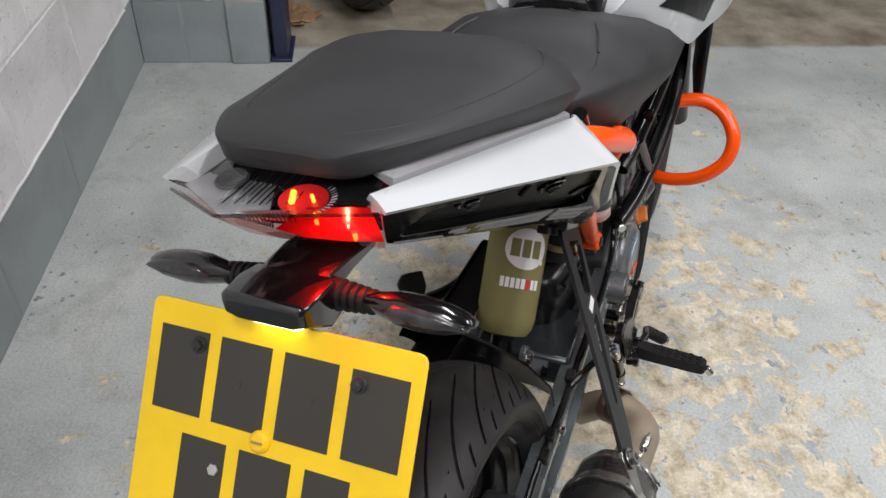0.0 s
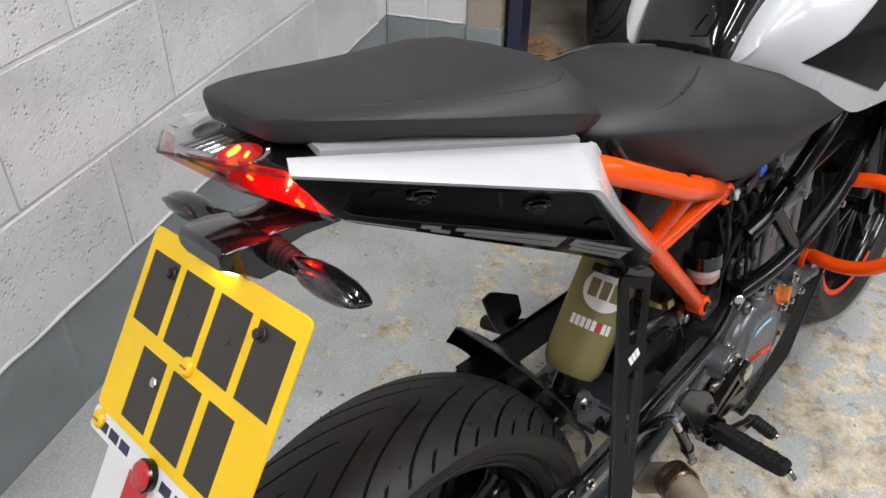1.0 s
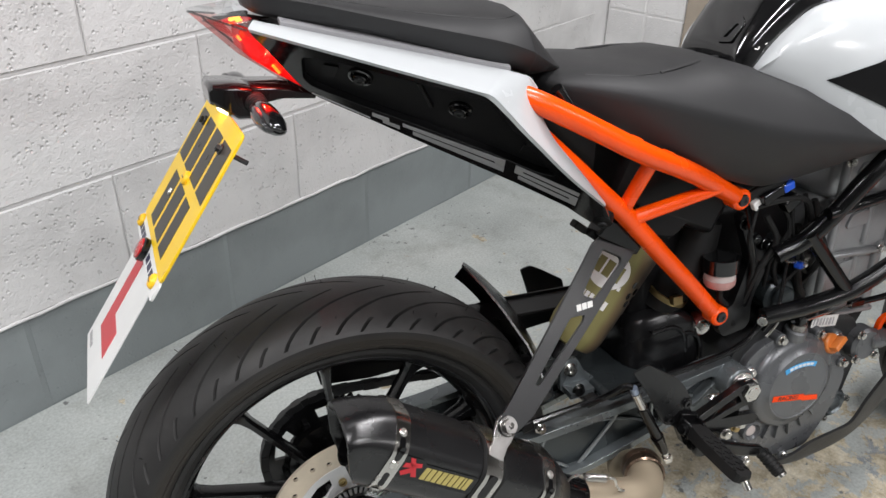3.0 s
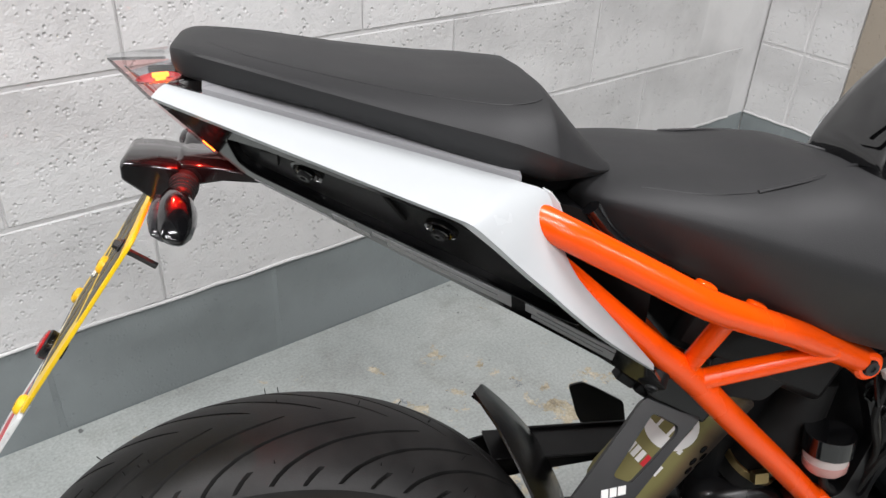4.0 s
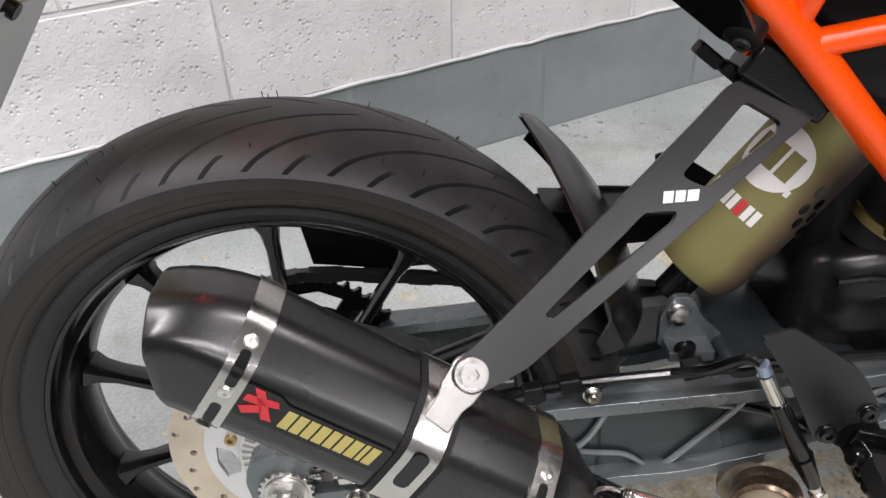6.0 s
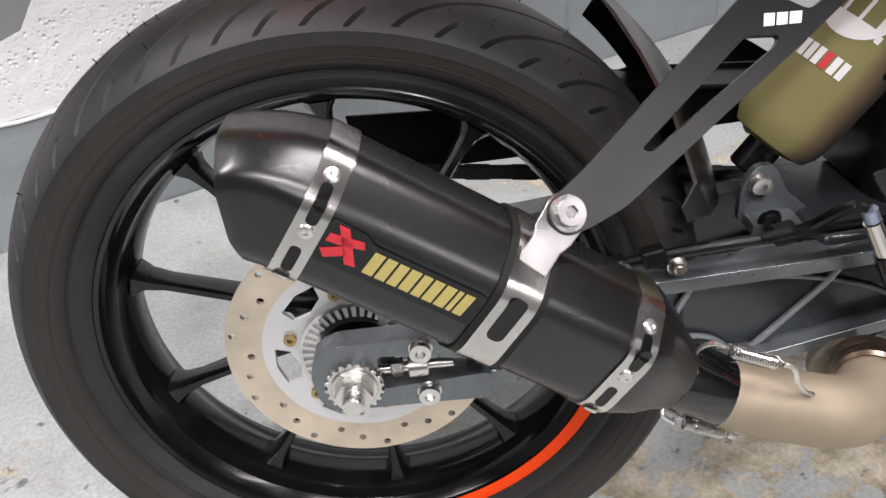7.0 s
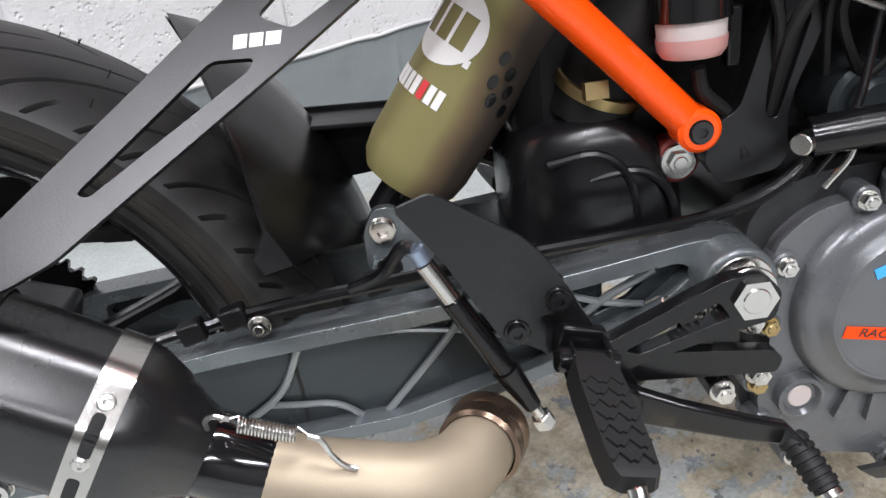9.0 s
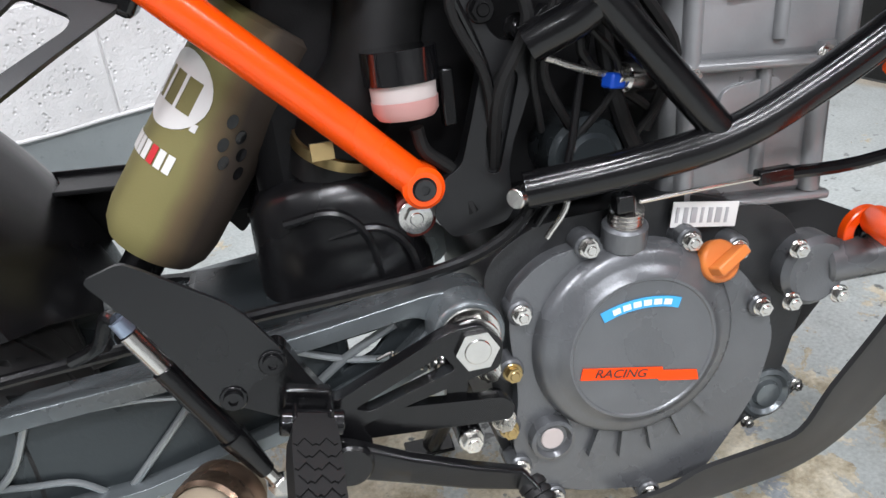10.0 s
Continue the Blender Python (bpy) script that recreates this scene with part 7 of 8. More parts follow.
# belly pan
bm = bmesh.new()
pan_low = [(0.735, 0.140), (0.775, 0.134), (0.815, 0.136), (0.872, 0.144), (0.917, 0.164), (0.965, 0.205), (1.010, 0.262), (1.040, 0.315)]
pan_top = [(0.690, 0.178), (0.735, 0.182), (0.768, 0.194), (0.823, 0.201), (0.858, 0.209), (0.884, 0.246), (0.925, 0.296), (0.960, 0.345)]
pan_low = [(q.x, q.z) for q in smooth_path([(x, 0, z) for x, z in pan_low], 4)]
pan_top = [(q.x, q.z) for q in smooth_path([(x, 0, z) for x, z in pan_top], 4)]
for s in (-1, 1):
    ring = []
    for (xl, zl), (xt, zt) in zip(pan_low, pan_top):
        T, W = Vector((xt, s * 0.102, zt)), Vector((xl, s * 0.074, zl))
        ring.append([T + Vector((0, -s * 0.006, -0.001)), T, T.lerp(W, 0.06) + Vector((0, s * 0.001, 0)), T.lerp(W, 0.5) + Vector((0, s * 0.003, -0.003)), T.lerp(W, 0.9) + Vector((0, 0, -0.003)), W, W + Vector((0, -s * 0.018, -0.003)), W + Vector((0, -s * 0.018, 0.002)), T.lerp(W, 0.5) + Vector((0, -s * 0.003, 0.004))])
    loft(bm, ring)
part("belly_pan", bm, PAN_GREY, bike, "matt dark grey belly pan", smooth=40)

# black trellis frame
frame_part = new("main_frame")
frame_part.parent = bike
frame_part["label"] = "black tubular trellis main frame"
for s in (-1, 1):
    Y = lambda y: s * y
    for pts, r in (([(0.632, Y(0.086), 0.458), (0.700, Y(0.100), 0.467), (0.768, Y(0.108), 0.479), (0.822, Y(0.116), 0.504), (0.900, Y(0.124), 0.553), (1.000, Y(0.118), 0.628), (1.080, Y(0.09), 0.70)], 0.0135),
                   ([(0.640, Y(0.084), 0.556), (0.690, Y(0.098), 0.586), (0.760, Y(0.126), 0.684), (0.830, Y(0.130), 0.748), (0.950, Y(0.110), 0.83)], 0.0135)):
        part("tube", bar(pts, r, 18, 6), FRAME_BLACK, frame_part, smooth=60)
    for pts, r in (([(0.768, Y(0.107), 0.484), (0.680, Y(0.100), 0.590)], 0.0115), ([(0.696, Y(0.112), 0.620), (0.860, Y(0.120), 0.640), (0.960, Y(0.112), 0.600)], 0.0090)):
        part("brace", bar(pts, r, 14, 1), FRAME_BLACK, frame_part, smooth=60)
    bm = bmesh.new()
    PLATE = [(0.584, 0.618), (0.598, 0.624), (0.612, 0.588), (0.622, 0.564), (0.632, 0.556), (0.648, 0.566), (0.664, 0.580), (0.674, 0.566), (0.654, 0.543), (0.643, 0.511), (0.633, 0.488), (0.628, 0.466), (0.631, 0.440), (0.624, 0.429), (0.583, 0.423), (0.570, 0.442), (0.579, 0.468), (0.594, 0.476), (0.604, 0.508), (0.614, 0.543), (0.606, 0.566)]
    RECESS = [(0.621, 0.537), (0.634, 0.542), (0.640, 0.534), (0.629, 0.495), (0.621, 0.466), (0.612, 0.468), (0.613, 0.492)]
    y = -0.048 if s < 0 else 0.060
    slab(bm, rounded(PLATE, 0.007), [rounded(RECESS, 0.005)] if s < 0 else [], 0.009, 0.015, side(0, y, 0))
    slab(bm, rounded(PLATE, 0.007), [], 0.0, 0.0095, side(0, y, 0))
    part("side_plate", bm, STAY_BLACK, frame_part, "black cast frame plate", bevel=0.003)
bm = bmesh.new()
drum(bm, 0.0075, 0.0, 0.014, facing(0.632, -0.088, 0.457, (-0.8, -0.6, 0)), 20)
part("tube_cap", bm, BRIGHT, frame_part, "bright welded tube end")
for x, z in ((0.616, 0.580), (0.640, 0.566), (0.595, 0.606)):
    hex_bolt(frame_part, side(x, -0.063, z), 0.0075, 0.006, FRAME_BLACK, 0.0095)

# crash bar
cb = new("crash_bar")
cb.parent = bike
cb["label"] = "orange tubular crash bar"
part("hoop", bar([(0.926, -0.122, 0.540), (0.930, -0.170, 0.545), (0.922, -0.210, 0.530), (0.902, -0.235, 0.493), (0.888, -0.228, 0.450), (0.886, -0.190, 0.414), (0.898, -0.140, 0.393), (0.916, -0.090, 0.386)], 0.0122, 20, 7), ORANGE, cb, smooth=60)
bm = bmesh.new()
slab(bm, rounded([(0.956, 0.578), (0.974, 0.568), (0.892, 0.502), (0.878, 0.514)], 0.006), [], 0.0, 0.006, side(0, -0.118, 0))
fl = part("flange", bm, ORANGE, cb, bevel=0.001)
for x, z in ((0.960, 0.566), (0.890, 0.512)):
    hex_bolt(fl, side(x, -0.124, z), 0.006, 0.006, BRIGHT, 0.008)
bm = bmesh.new()
lathe(bm, [(0.0130, 0.0), (0.0205, 0.0), (0.0215, 0.001), (0.0215, 0.008), (0.0205, 0.009), (0.0130, 0.009)], side(0.914, -0.076, 0.374), 32, closed=True)
lowfl = part("lower_eye", bm, ORANGE, cb, "orange eye of the crash bar")
bm = bmesh.new()
drum(bm, 0.0130, 0.0, 0.006, side(0.914, -0.078, 0.374), 24, 0.001)
part("bush", bm, FRAME_BLACK, lowfl, "black bush")
socket_screw(lowfl, side(0.914, -0.084, 0.374), 0.0085, 0.004, FRAME_BLACK)

# radiator and forks, glimpsed ahead
bm = bmesh.new()
block(bm, 0.05, 0.24, 0.22, pose(1.03, 0, 0.56, 0, -20, 0))
part("radiator", bm, BLACK, bike, "black radiator", bevel=0.006)
bm = bmesh.new()
block(bm, 0.12, 0.016, 0.18, pose(1.00, -0.155, 0.62, 0, -12, 10))
part("radiator_side_cover", bm, BLACK, bike, "black radiator side cover", bevel=0.01)
for s in (-1, 1):
    part("fork_leg", bar([(1.342, s * 0.085, 0.30), (1.13, s * 0.09, 0.78)], [0.027, 0.024], 20, 1), RIM_BLACK, bike, "black front fork leg")

# ---- shock in its sleeve ----
A0, A1 = Vector((0.366, 0.020, 0.433)), Vector((0.479, 0.020, 0.581))
m = facing(*A0, A1 - A0, (0, 1, 0))
ln = (A1 - A0).length
bm = bmesh.new()
lathe(bm, [(0.0, -0.010), (0.020, -0.010), (0.034, -0.006), (0.040, 0.004), (0.0425, 0.018), (0.0428, 0.5 * ln), (0.0425, ln), (0.039, ln + 0.004), (0.0, ln + 0.004)], m, 48)
sleeve = part("shock_sleeve", bm, OLIVE, bike, "olive neoprene shock cover, browner and darker across towards the front", smooth=40)


def on_sleeve(ang, h, lift):
    """A place on the sleeve: degrees round from the bike's right and height along it."""
    d = (A1 - A0).normalized()
    r = Vector((0, -1, 0))
    r = (r - d * r.dot(d)).normalized()
    u = d.cross(r)
    return A0 + d * h + (r * math.cos(radians(ang)) + u * math.sin(radians(ang))) * (0.0428 + lift), (r * math.cos(radians(ang)) + u * math.sin(radians(ang)))


def sleeve_decal(poly, material, name, label="", holes=()):
    """A thin print wrapped on the sleeve; outline in degrees and metres."""
    bm = bmesh.new()
    k = 0.0428 * math.pi / 180
    slab(bm, [(a * k, h) for a, h in poly], [[(a * k, h) for a, h in q] for q in holes], 0.0, 0.0005, Matrix.Identity(4))
    bmesh.ops.subdivide_edges(bm, edges=[e for e in bm.edges if e.calc_length() > 0.006], cuts=3)
    for v in bm.verts:
        p, n = on_sleeve(v.co.x / k, v.co.y, 0.0004 + v.co.z)
        v.co = p
    return part(name, bm, material, sleeve, label)


# prints on the sleeve: an oval mark with bars, and a row of bars below
SA, SH = -55.0, 0.118
oval = [(SA + 42 * math.cos(a), SH + 0.029 * math.sin(a)) for a in (2 * math.pi * k / 28 for k in range(28))]
cut = [[(SA + x0, SH - 0.012), (SA + x1, SH - 0.012), (SA + x1, SH + 0.013), (SA + x0, SH + 0.013)] for x0, x1 in ((-31, -13), (-9, 7), (11, 28))]
sleeve_decal(oval, DECAL_WHITE, "oval_mark", "white oval mark with plain bars", cut)
sleeve_decal([(SA + 34, SH - 0.020), (SA + 40, SH - 0.020), (SA + 40, SH - 0.014), (SA + 34, SH - 0.014)], DECAL_WHITE, "print_dot")
for k in range(8):
    a = SA - 42 + 10 * k
    sleeve_decal([(a, SH - 0.056), (a + 7.5, SH - 0.056), (a + 7.5, SH - 0.042), (a, SH - 0.042)], DECAL_RED if k == 5 else DECAL_WHITE, "print_bar")
for a, h in ((12, 0.100), (24, 0.110), (20, 0.088), (33, 0.098), (40, 0.084), (10, 0.118)):
    sleeve_decal([(a + 5 * math.cos(t), h + 0.0055 * math.sin(t)) for t in (2 * math.pi * k / 12 for k in range(12))], FRAME_BLACK, "vent_hole", "dark vent hole")
bm = bmesh.new()
drum(bm, 0.016, -0.03, 0.0, facing(*(A0 - (A1 - A0).normalized() * 0.008), A1 - A0, (0, 1, 0)), 24, 0.002)
part("shock_eye", bm, FRAME_BLACK, bike)

# airbox snorkel and battery box ahead of the sleeve
bm = bmesh.new()
rings = []
for x, zt, zb, yr in ((0.440, 0.445, 0.385, -0.012), (0.452, 0.462, 0.380, -0.030), (0.480, 0.472, 0.372, -0.042), (0.520, 0.474, 0.366, -0.046), (0.548, 0.452, 0.362, -0.044), (0.565, 0.420, 0.360, -0.032), (0.575, 0.395, 0.362, -0.012)):
    rings.append([Vector((x, y, z)) for y, z in ((yr + 0.012, zt), (yr + 0.003, zt - 0.006), (yr, zt - 0.022), (yr - 0.002, (zt + zb) / 2), (yr, zb), (0.07, zb), (0.07, zt))])
lines = [smooth_path([r[i] for r in rings], 3) for i in range(7)]
loft(bm, [[lines[i][k] for i in range(7)] for k in range(len(lines[0]))])
part("airbox", bm, AIRBOX, bike, "moulded black airbox", smooth=50)
bm = bmesh.new()
for z, x in ((0.452, 0.500), (0.436, 0.530)):
    sweep(bm, [(x - 0.035, -0.0425, z - 0.004), (x, -0.0470, z), (x + 0.022, -0.047, z - 0.020), (x + 0.030, -0.045, z - 0.060)], 0.0035, 8, 5)
part("airbox_rib", bm, AIRBOX, bike)
bm = bmesh.new()
block(bm, 0.20, 0.13, 0.13, pose(0.475, 0.0, 0.700, 0, 26, 0))
part("battery_tray", bm, BLACK, bike, "black tray under the seat", bevel=0.01)
bm = bmesh.new()
block(bm, 0.30, 0.08, 0.20, pose(0.60, 0.030, 0.520))
part("inner_housing", bm, BLACK, bike, bevel=0.02)
bm = bmesh.new()
slab(bm, rounded([(0.405, 0.665), (0.500, 0.690), (0.520, 0.655), (0.470, 0.610), (0.415, 0.625)], 0.008), [], 0.0, 0.004, side(0, -0.060, 0))
part("inner_shield", bm, BLACK, bike, "black plastic shield behind the frame", bevel=0.001)
# hose clip of the intake
bm = bmesh.new()
m = facing(0.512, -0.010, 0.492, (0.35, -0.25, 0.9))
lathe(bm, [(0.0315, -0.005), (0.0335, -0.004), (0.0335, 0.004), (0.0315, 0.005)], m, 36)
block(bm, 0.016, 0.012, 0.010, facing(0.500, -0.047, 0.498, (0, -1, 0.2)))
part("hose_clamp", bm, BRASS, bike, "gold zinc hose clamp")
bm = bmesh.new()
sweep(bm, [(0.505, -0.005, 0.470), (0.520, -0.012, 0.510), (0.545, -0.015, 0.545), (0.56, -0.01, 0.60)], 0.032, 18, 5)
part("intake_hose", bm, RUBBER, bike, "black intake hose")

# brake fluid reservoir
res = new("fluid_reservoir")
res.parent = bike
res["label"] = "translucent brake fluid pot with a black lid"
m = facing(0.559, -0.066, 0.518, (-0.02, 0.05, 1))
bm = bmesh.new()
lathe(bm, [(0.0, 0.0), (0.018, 0.0), (0.0215, 0.004), (0.0225, 0.024), (0.0, 0.024)], m, 36)
part("pot", bm, MILKY, res, "milky pot")
bm = bmesh.new()
lathe(bm, [(0.0190, -0.0004), (0.0222, 0.0040), (0.0228, 0.0120), (0.0, 0.0120)], m, 36)
part("fluid", bm, FLUID, res, "reddish fluid")
bm = bmesh.new()
ring = []
for k in range(36):
    a = 2 * math.pi * k / 36
    ring += [(0.0255 * math.cos(a), 0.0255 * math.sin(a)), (0.0251 * math.cos(a + 0.09), 0.0251 * math.sin(a + 0.09))]
slab(bm, ring, [], 0.023, 0.045, m)
part("lid", bm, GLOSS, res, "black ribbed lid", bevel=0.001)
bm = bmesh.new()
block(bm, 0.010, 0.012, 0.040, pose(0.590, -0.055, 0.525))
part("pot_bracket", bm, FRAME_BLACK, res, bevel=0.002)
part("pot_hose", bar([(0.565, -0.062, 0.508), (0.570, -0.060, 0.490), (0.590, -0.055, 0.470), (0.600, -0.06, 0.44)], 0.005, 10, 4), RUBBER, res)

# wiring and hoses in the middle
rnd = random.Random(12)
for k in range(9):
    x = 0.585 + 0.017 * k
    z = 0.640 - 0.010 * (k % 3)
    pts = [(x, -0.070 - 0.003 * (k % 4), z), (x + rnd.uniform(-0.01, 0.03), -0.078, z - 0.045), (x + rnd.uniform(-0.01, 0.05), -0.070, z - 0.095), (x + rnd.uniform(0.0, 0.06), -0.055, z - 0.15)]
    part("cable", bar(pts, rnd.choice((0.0028, 0.0036, 0.0048)), 8, 5), rnd.choice((RUBBER, FRAME_BLACK, RUBBER)), bike)
for pts, r, mt in (([(0.590, -0.086, 0.640), (0.625, -0.095, 0.648), (0.670, -0.095, 0.640), (0.70, -0.085, 0.60)], 0.0042, RUBBER), ([(0.575, -0.080, 0.655), (0.60, -0.090, 0.672), (0.64, -0.09, 0.668)], 0.0075, RUBBER),
                   ([(0.640, -0.082, 0.430), (0.655, -0.084, 0.452), (0.668, -0.080, 0.478), (0.680, -0.07, 0.52), (0.690, -0.065, 0.56)], 0.0030, FRAME_BLACK), ([(0.646, -0.085, 0.420), (0.662, -0.088, 0.446), (0.655, -0.08, 0.47)], 0.0024, BRIGHT),
                   ([(0.700, -0.060, 0.585), (0.705, -0.064, 0.530), (0.720, -0.062, 0.480), (0.735, -0.06, 0.46)], 0.0065, RUBBER), ([(0.655, -0.075, 0.545), (0.690, -0.07, 0.53), (0.720, -0.065, 0.522)], 0.0024, STEEL)):
    part("cable", bar(pts, r, 10, 5), mt, bike)
bm = bmesh.new()
block(bm, 0.040, 0.020, 0.016, pose(0.608, -0.090, 0.660, 0, -25, 0))
block(bm, 0.026, 0.018, 0.020, pose(0.645, -0.088, 0.640, 0, -35, 0))
part("connector", bm, FRAME_BLACK, bike, "black wiring connectors", bevel=0.003)
bm = bmesh.new()
block(bm, 0.018, 0.014, 0.012, pose(0.628, -0.095, 0.668, 0, -20, 0))
part("connector", bm, BLUE_PLUG, bike, "blue wiring connector", bevel=0.002)
bm = bmesh.new()
block(bm, 0.030, 0.010, 0.014, pose(0.596, -0.084, 0.648, 0, -30, 0))
part("connector", bm, DECAL_WHITE, bike, "white wiring connector", bevel=0.002)

# ---- rider's footrest, heel guard and rear brake ----
peg = new("footrest")
peg.parent = bike
peg["label"] = "black footrest with heel guard on a cast hanger"
bm = bmesh.new()
HEEL = [(0.354, 0.473), (0.376, 0.480), (0.383, 0.476), (0.427, 0.445), (0.437, 0.434), (0.453, 0.408), (0.452, 0.396), (0.441, 0.391), (0.434, 0.391), (0.425, 0.380), (0.416, 0.373), (0.409, 0.379), (0.379, 0.437)]
slab(bm, rounded(HEEL, 0.005), [], 0.0, 0.0035, side(0, -0.149, 0))
part("heel_guard", bm, STAY_BLACK, peg, "flat black heel guard", bevel=0.0006)
for x, z in ((0.446, 0.401), (0.419, 0.382)):
    socket_screw(peg, side(x, -0.1525, z), 0.0060, 0.003, FRAME_BLACK, 0.0085)
bm = bmesh.new()
HANG = [(0.436, 0.404), (0.452, 0.408), (0.462, 0.386), (0.478, 0.356), (0.556, 0.390), (0.580, 0.392), (0.594, 0.376), (0.590, 0.356), (0.566, 0.352), (0.492, 0.334), (0.500, 0.320), (0.486, 0.304), (0.462, 0.316), (0.446, 0.352), (0.412, 0.372), (0.410, 0.388), (0.426, 0.394)]
slab(bm, rounded(HANG, 0.006), [rounded([(0.490, 0.348), (0.552, 0.375), (0.560, 0.362), (0.500, 0.344)], 0.003)], 0.0, 0.012, side(0, -0.128, 0))
part("hanger", bm, FRAME_BLACK, peg, "black cast footrest hanger", bevel=0.0022)
bm = bmesh.new()
slab(bm, rounded([(0.470, 0.352), (0.486, 0.344), (0.592, 0.330), (0.600, 0.322), (0.596, 0.311), (0.480, 0.322), (0.468, 0.332)], 0.004), [], 0.0, 0.010, side(0, -0.126, 0))
slab(bm, rounded([(0.556, 0.362), (0.572, 0.362), (0.566, 0.324), (0.552, 0.326)], 0.003), [], 0.0, 0.008, side(0, -0.122, 0))
part("hanger_beam", bm, FRAME_BLACK, peg, "lower beam of the cast hanger", bevel=0.0016)
hex_bolt(peg, side(0.575, -0.132, 0.374), 0.0150, 0.010, BRIGHT, 0.019, "pivot_bolt")
for x, z, mt in ((0.590, 0.335, STEEL), (0.598, 0.290, STEEL), (0.572, 0.278, STEEL)):
    bm = bmesh.new()
    drum(bm, 0.010, 0.0, 0.030, side(x, -0.075, z), 18, 0.0015)
    part("stub", bm, FRAME_BLACK, peg)
    hex_bolt(peg, side(x, -0.105, z), 0.0075, 0.006, mt, 0.0095)
# peg itself
P0, P1 = Vector((0.462, -0.156, 0.353)), Vector((0.460, -0.258, 0.346))
d = (P1 - P0).normalized()
fwd = Vector((0.97, 0, -0.25))
fwd = (fwd - d * fwd.dot(d)).normalized()
up = d.cross(fwd)
if up.z < 0:
    up = -up
bm = bmesh.new()
rings = []
for f, w, h in ((0.0, 0.012, 0.010), (0.12, 0.016, 0.010), (0.30, 0.0170, 0.009), (0.80, 0.0165, 0.0085), (0.96, 0.0150, 0.008), (1.0, 0.011, 0.006)):
    c = P0.lerp(P1, f)
    rings.append([c + fwd * (w * a) + up * (h * b) for a, b in ((-1, -0.6), (-0.85, 1), (0.85, 1), (1, -0.6), (0.6, -1), (-0.6, -1))])
loft(bm, rings)
pegbar = part("peg", bm, RUBBER, peg, "black rubber-topped footrest")
bm = bmesh.new()
for i in range(7):
    for j in range(4):
        c = P0.lerp(P1, 0.26 + 0.105 * i) + fwd * (-0.0105 + 0.0065 * j + (0.002 if i % 2 else 0)) + up * 0.0092
        block(bm, 0.0080, 0.0026, 0.002, Matrix.Translation(c) @ Matrix((d, fwd, up)).transposed().to_4x4() @ pose(0, 0, 0, 0, 0, 35 if (i + j) % 2 else -35))
part("tread_bar", bm, RUBBER, pegbar)
bm = bmesh.new()
drum(bm, 0.0055, 0.0, 0.014, facing(*P1, Vector((0.1, -0.6, -0.8))), 16)
part("feeler", bm, BRIGHT, pegbar, "bright steel feeler tip")
bm = bmesh.new()
drum(bm, 0.0085, -0.020, 0.020, facing(0.462, -0.152, 0.353, fwd), 20, 0.001)
part("hinge_pin", bm, FRAME_BLACK, pegbar)
bm = bmesh.new()
for du in (-0.011, 0.011):
    block(bm, 0.004, 0.024, 0.022, pose(0.462 + du, -0.150, 0.355, 0, 15, 0))
block(bm, 0.030, 0.010, 0.026, pose(0.460, -0.140, 0.360, 0, 15, 0))
part("clevis", bm, FRAME_BLACK, peg, bevel=0.002)
# rear master cylinder
bm = bmesh.new()
sweep(bm, [(0.368, -0.141, 0.432), (0.382, -0.141, 0.405)], 0.0062, 14, 1)
part("fitting", bm, BRIGHT, peg, "bright hose fitting")
bm = bmesh.new()
sweep(bm, [(0.364, -0.141, 0.442), (0.368, -0.141, 0.433)], 0.0055, 12, 1)
part("fitting_collar", bm, mat("anodised_blue_grey", (0.30, 0.36, 0.46), 0.3, metal=0.7, vary=0.1), peg)
bm = bmesh.new()
sweep(bm, [(0.382, -0.141, 0.405), (0.411, -0.141, 0.349)], 0.0078, 16, 1)
sweep(bm, [(0.411, -0.141, 0.349), (0.427, -0.141, 0.317)], [0.0095, 0.0060], 16, 1)
mc = part("master_cylinder", bm, FRAME_BLACK, peg, "black brake master cylinder")
bm = bmesh.new()
sweep(bm, [(0.425, -0.141, 0.321), (0.437, -0.141, 0.298)], 0.0045, 10, 1)
drum(bm, 0.0075, -0.004, 0.006, facing(0.433, -0.141, 0.305, (0.45, 0, -0.9)), 6)
part("push_rod", bm, BRIGHT, mc, "bright push rod")
part("brake_line", bar([(0.364, -0.141, 0.442), (0.356, -0.132, 0.440), (0.340, -0.108, 0.412), (0.318, -0.092, 0.397)], 0.0045, 10, 5), FRAME_BLACK, peg)
# brake pedal
bm = bmesh.new()
rings = []
for x, z, y, h in ((0.468, 0.324, -0.146, 0.011), (0.482, 0.318, -0.150, 0.013), (0.520, 0.302, -0.152, 0.010), (0.560, 0.288, -0.156, 0.009), (0.594, 0.273, -0.1515, 0.008), (0.604, 0.262, -0.162, 0.008)):
    rings.append([Vector((x + 0.3 * h * b, y + a * 0.005, z + b * h)) for a, b in ((-1, -0.8), (-1, 0.8), (-0.6, 1), (0.6, 1), (1, 0.8), (1, -0.8), (0.6, -1), (-0.6, -1))])
loft(bm, rings)
pedal = part("brake_pedal", bm, FRAME_BLACK, peg, "black rear brake pedal", bevel=0.001)
bm = bmesh.new()
drum(bm, 0.0155, 0.0, 0.010, side(0.481, -0.150, 0.318), 24, 0.002)
part("pedal_boss", bm, FRAME_BLACK, pedal)
socket_screw(pedal, side(0.481, -0.1515, 0.318), 0.009, 0.004, STEEL, 0.011)
bm = bmesh.new()
m = facing(0.601, -0.150, 0.268, Vector((0.30, -0.75, -0.58)))
prof = [(0.0, 0.0), (0.008, 0.0)]
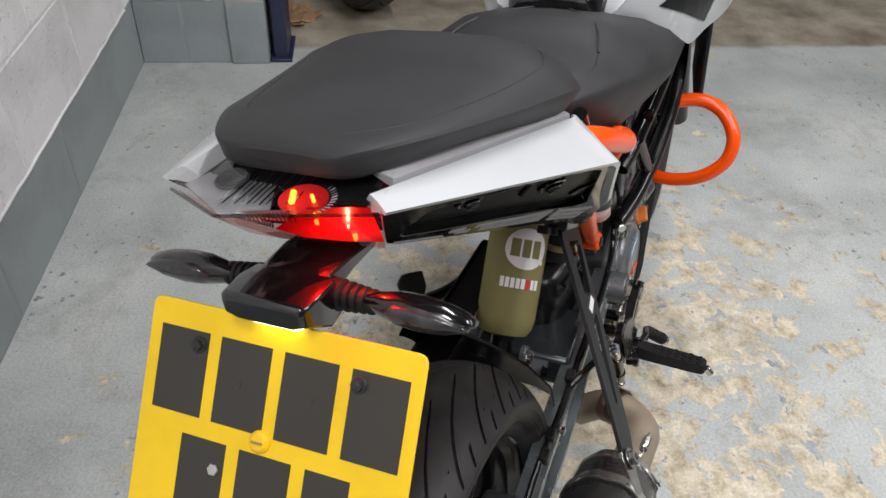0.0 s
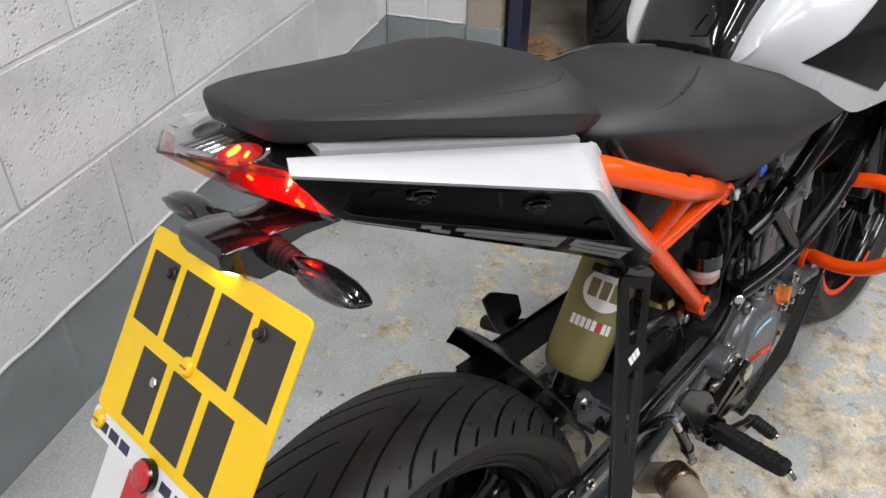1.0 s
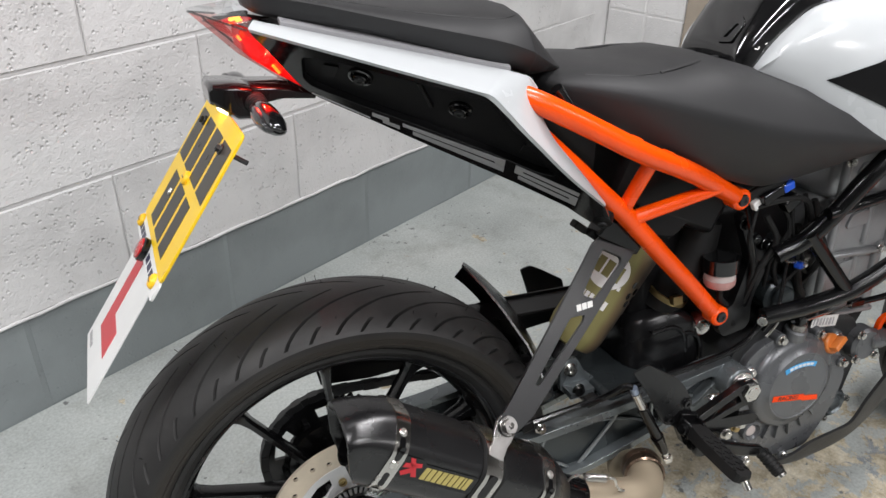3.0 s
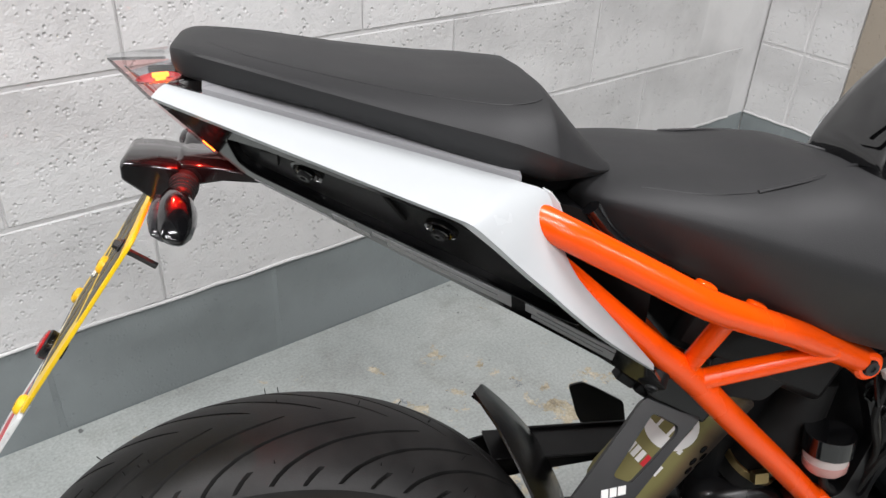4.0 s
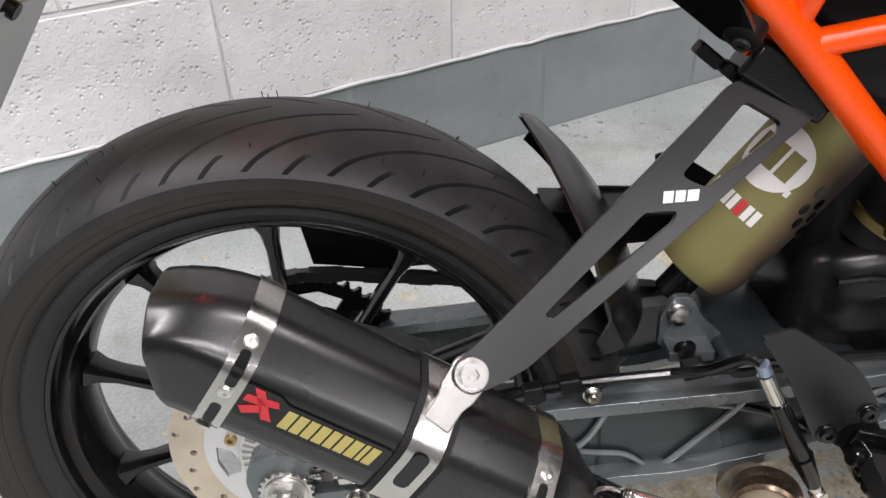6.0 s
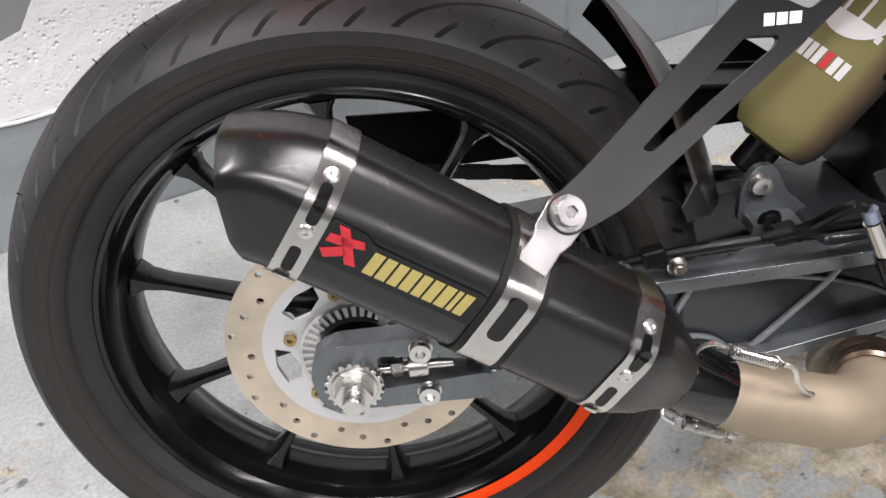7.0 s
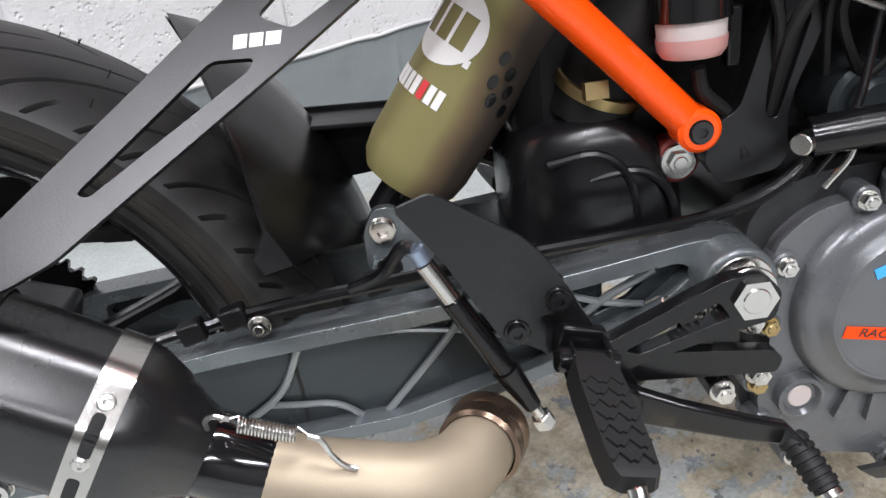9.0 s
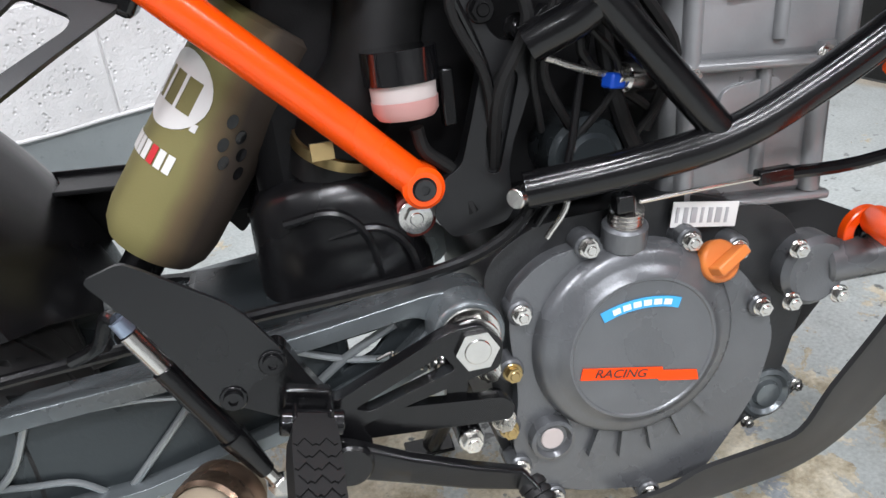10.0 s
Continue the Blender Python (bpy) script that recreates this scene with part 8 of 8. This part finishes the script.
for k in range(6):
    prof += [(0.0105, 0.004 + 0.006 * k), (0.0105, 0.0075 + 0.006 * k), (0.0092, 0.008 + 0.006 * k), (0.0092, 0.0098 + 0.006 * k)]
prof += [(0.0095, 0.041), (0.0, 0.041)]
lathe(bm, prof, m, 20)
part("toe_rubber", bm, RUBBER, pedal, "ribbed rubber toe piece")
bm = bmesh.new()
drum(bm, 0.0085, 0.041, 0.047, m, 20)
part("toe_end", bm, BRIGHT, pedal, "bright end of the toe piece")
coil(peg, (0.520, -0.118, 0.366), (0.566, -0.118, 0.354), 0.0055, 10, 0.0012, "return_spring")
# the left footrest, glimpsed past the tyre
peg_left = new("left_footrest")
peg_left.parent = bike
peg_left["label"] = "black footrest with heel guard on the far side"
bm = bmesh.new()
slab(bm, rounded([(0.367, 0.475), (0.386, 0.479), (0.406, 0.468), (0.448, 0.441), (0.456, 0.402), (0.436, 0.388), (0.418, 0.369), (0.396, 0.400), (0.381, 0.430), (0.375, 0.450)], 0.005), [], 0.0, 0.0035, side(0, 0.187, 0))
part("heel_guard", bm, STAY_BLACK, peg_left, "flat black heel guard", bevel=0.0006)
part("hanger", bar([(0.430, 0.178, 0.395), (0.500, 0.160, 0.370), (0.580, 0.130, 0.372)], 0.010, 10, 3), FRAME_BLACK, peg_left)
part("peg", bar([(0.462, 0.185, 0.353), (0.456, 0.270, 0.343)], 0.013, 10, 1), RUBBER, peg_left)
# side stand
part("side_stand", bar([(0.62, 0.085, 0.21), (0.60, 0.14, 0.14), (0.585, 0.215, 0.045)], 0.012, 12, 3), FRAME_BLACK, bike, "black side stand, down")
bm = bmesh.new()
block(bm, 0.06, 0.03, 0.008, pose(0.582, 0.222, 0.034, 7.4, 0, 0))
part("stand_foot", bm, FRAME_BLACK, bike, bevel=0.002)

# graphics on the tank cowl
cowl_decal([(0.635, 0.817), (0.735, 0.856), (0.800, 0.882), (0.850, 0.815), (0.800, 0.738), (0.745, 0.763), (0.690, 0.790)], BLACK, "graphic")
cowl_decal([(0.900, 0.845), (0.985, 0.865), (1.000, 0.800), (0.920, 0.775)], BLACK, "graphic")

# ---- other things at the end of the bay ----
post = tagged(new("door_post"), "dark navy painted steel post at the wall's end", "post")
post.matrix_world = pose(CORNER_X + 0.10, 0.352, 0)
bm = bmesh.new()
block(bm, 0.16, 0.050, 2.2, pose(0, 0, 1.1))
part("upright", bm, NAVY, post, bevel=0.006)
bm = bmesh.new()
block(bm, 0.20, 0.075, 0.012, pose(0, 0, 0.006))
part("foot_plate", bm, NAVY, post, bevel=0.003)

other = tagged(new("spare_wheel"), "spare motorcycle wheel with a black tyre standing beyond the wall", "wheel")
other.matrix_world = pose(2.62, 0.06, 0.315, 0, 0, 12)
ty2 = tyre(other, 0.315, 0.095, 0.225, 0.07, 20)
ty2["label"] = "wide black tyre with curved tread cuts"
bm = bmesh.new()
lathe(bm, [(0.228, 0.072), (0.215, 0.060), (0.205, 0.02), (0.205, -0.02), (0.215, -0.060), (0.228, -0.072), (0.220, -0.075), (0.19, 0.0), (0.220, 0.075)], side(), 64, closed=True)
part("rim", bm, RIM_BLACK, other)
for k in range(5):
    a = radians(72 * k)
    part("spoke", bar([(0.03 * math.cos(a), 0, 0.03 * math.sin(a)), (0.20 * math.cos(a), 0, 0.20 * math.sin(a))], 0.014, 10, 1), RIM_BLACK, other)
bm = bmesh.new()
drum(bm, 0.05, -0.05, 0.05, side(), 24, 0.004)
part("hub_barrel", bm, RIM_BLACK, other)
rnd = random.Random(21)
for k in range(7):
    leaf = bmesh.new()
    a, w = rnd.uniform(0, 6.28), rnd.uniform(0.04, 0.09)
    ring = [(w * math.cos(t) * rnd.uniform(0.6, 1.0), w * 0.7 * math.sin(t) * rnd.uniform(0.6, 1.0)) for t in (2 * math.pi * i / 9 for i in range(9))]
    slab(leaf, ring, [], 0.0, 0.006, pose(0, 0, 0))
    for v in leaf.verts:
        v.co.z += 0.018 * max(0.0, math.sin(v.co.x * 40 + k)) + 0.001
    scrap = tagged(finish("cardboard_scrap", leaf, mat("brown_card", (0.36, 0.22, 0.12), 0.8, grain=0.4, vary=0.25, vary_scale=30) if k == 0 else bpy.data.materials["brown_card"]), "crumpled brown cardboard scrap on the floor", "scrap", "scraps on the floor")
    scrap.matrix_world = pose(2.42 + rnd.uniform(-0.10, 0.14), 0.28 + rnd.uniform(-0.08, 0.08), 0.0, 0, 0, rnd.uniform(0, 360))
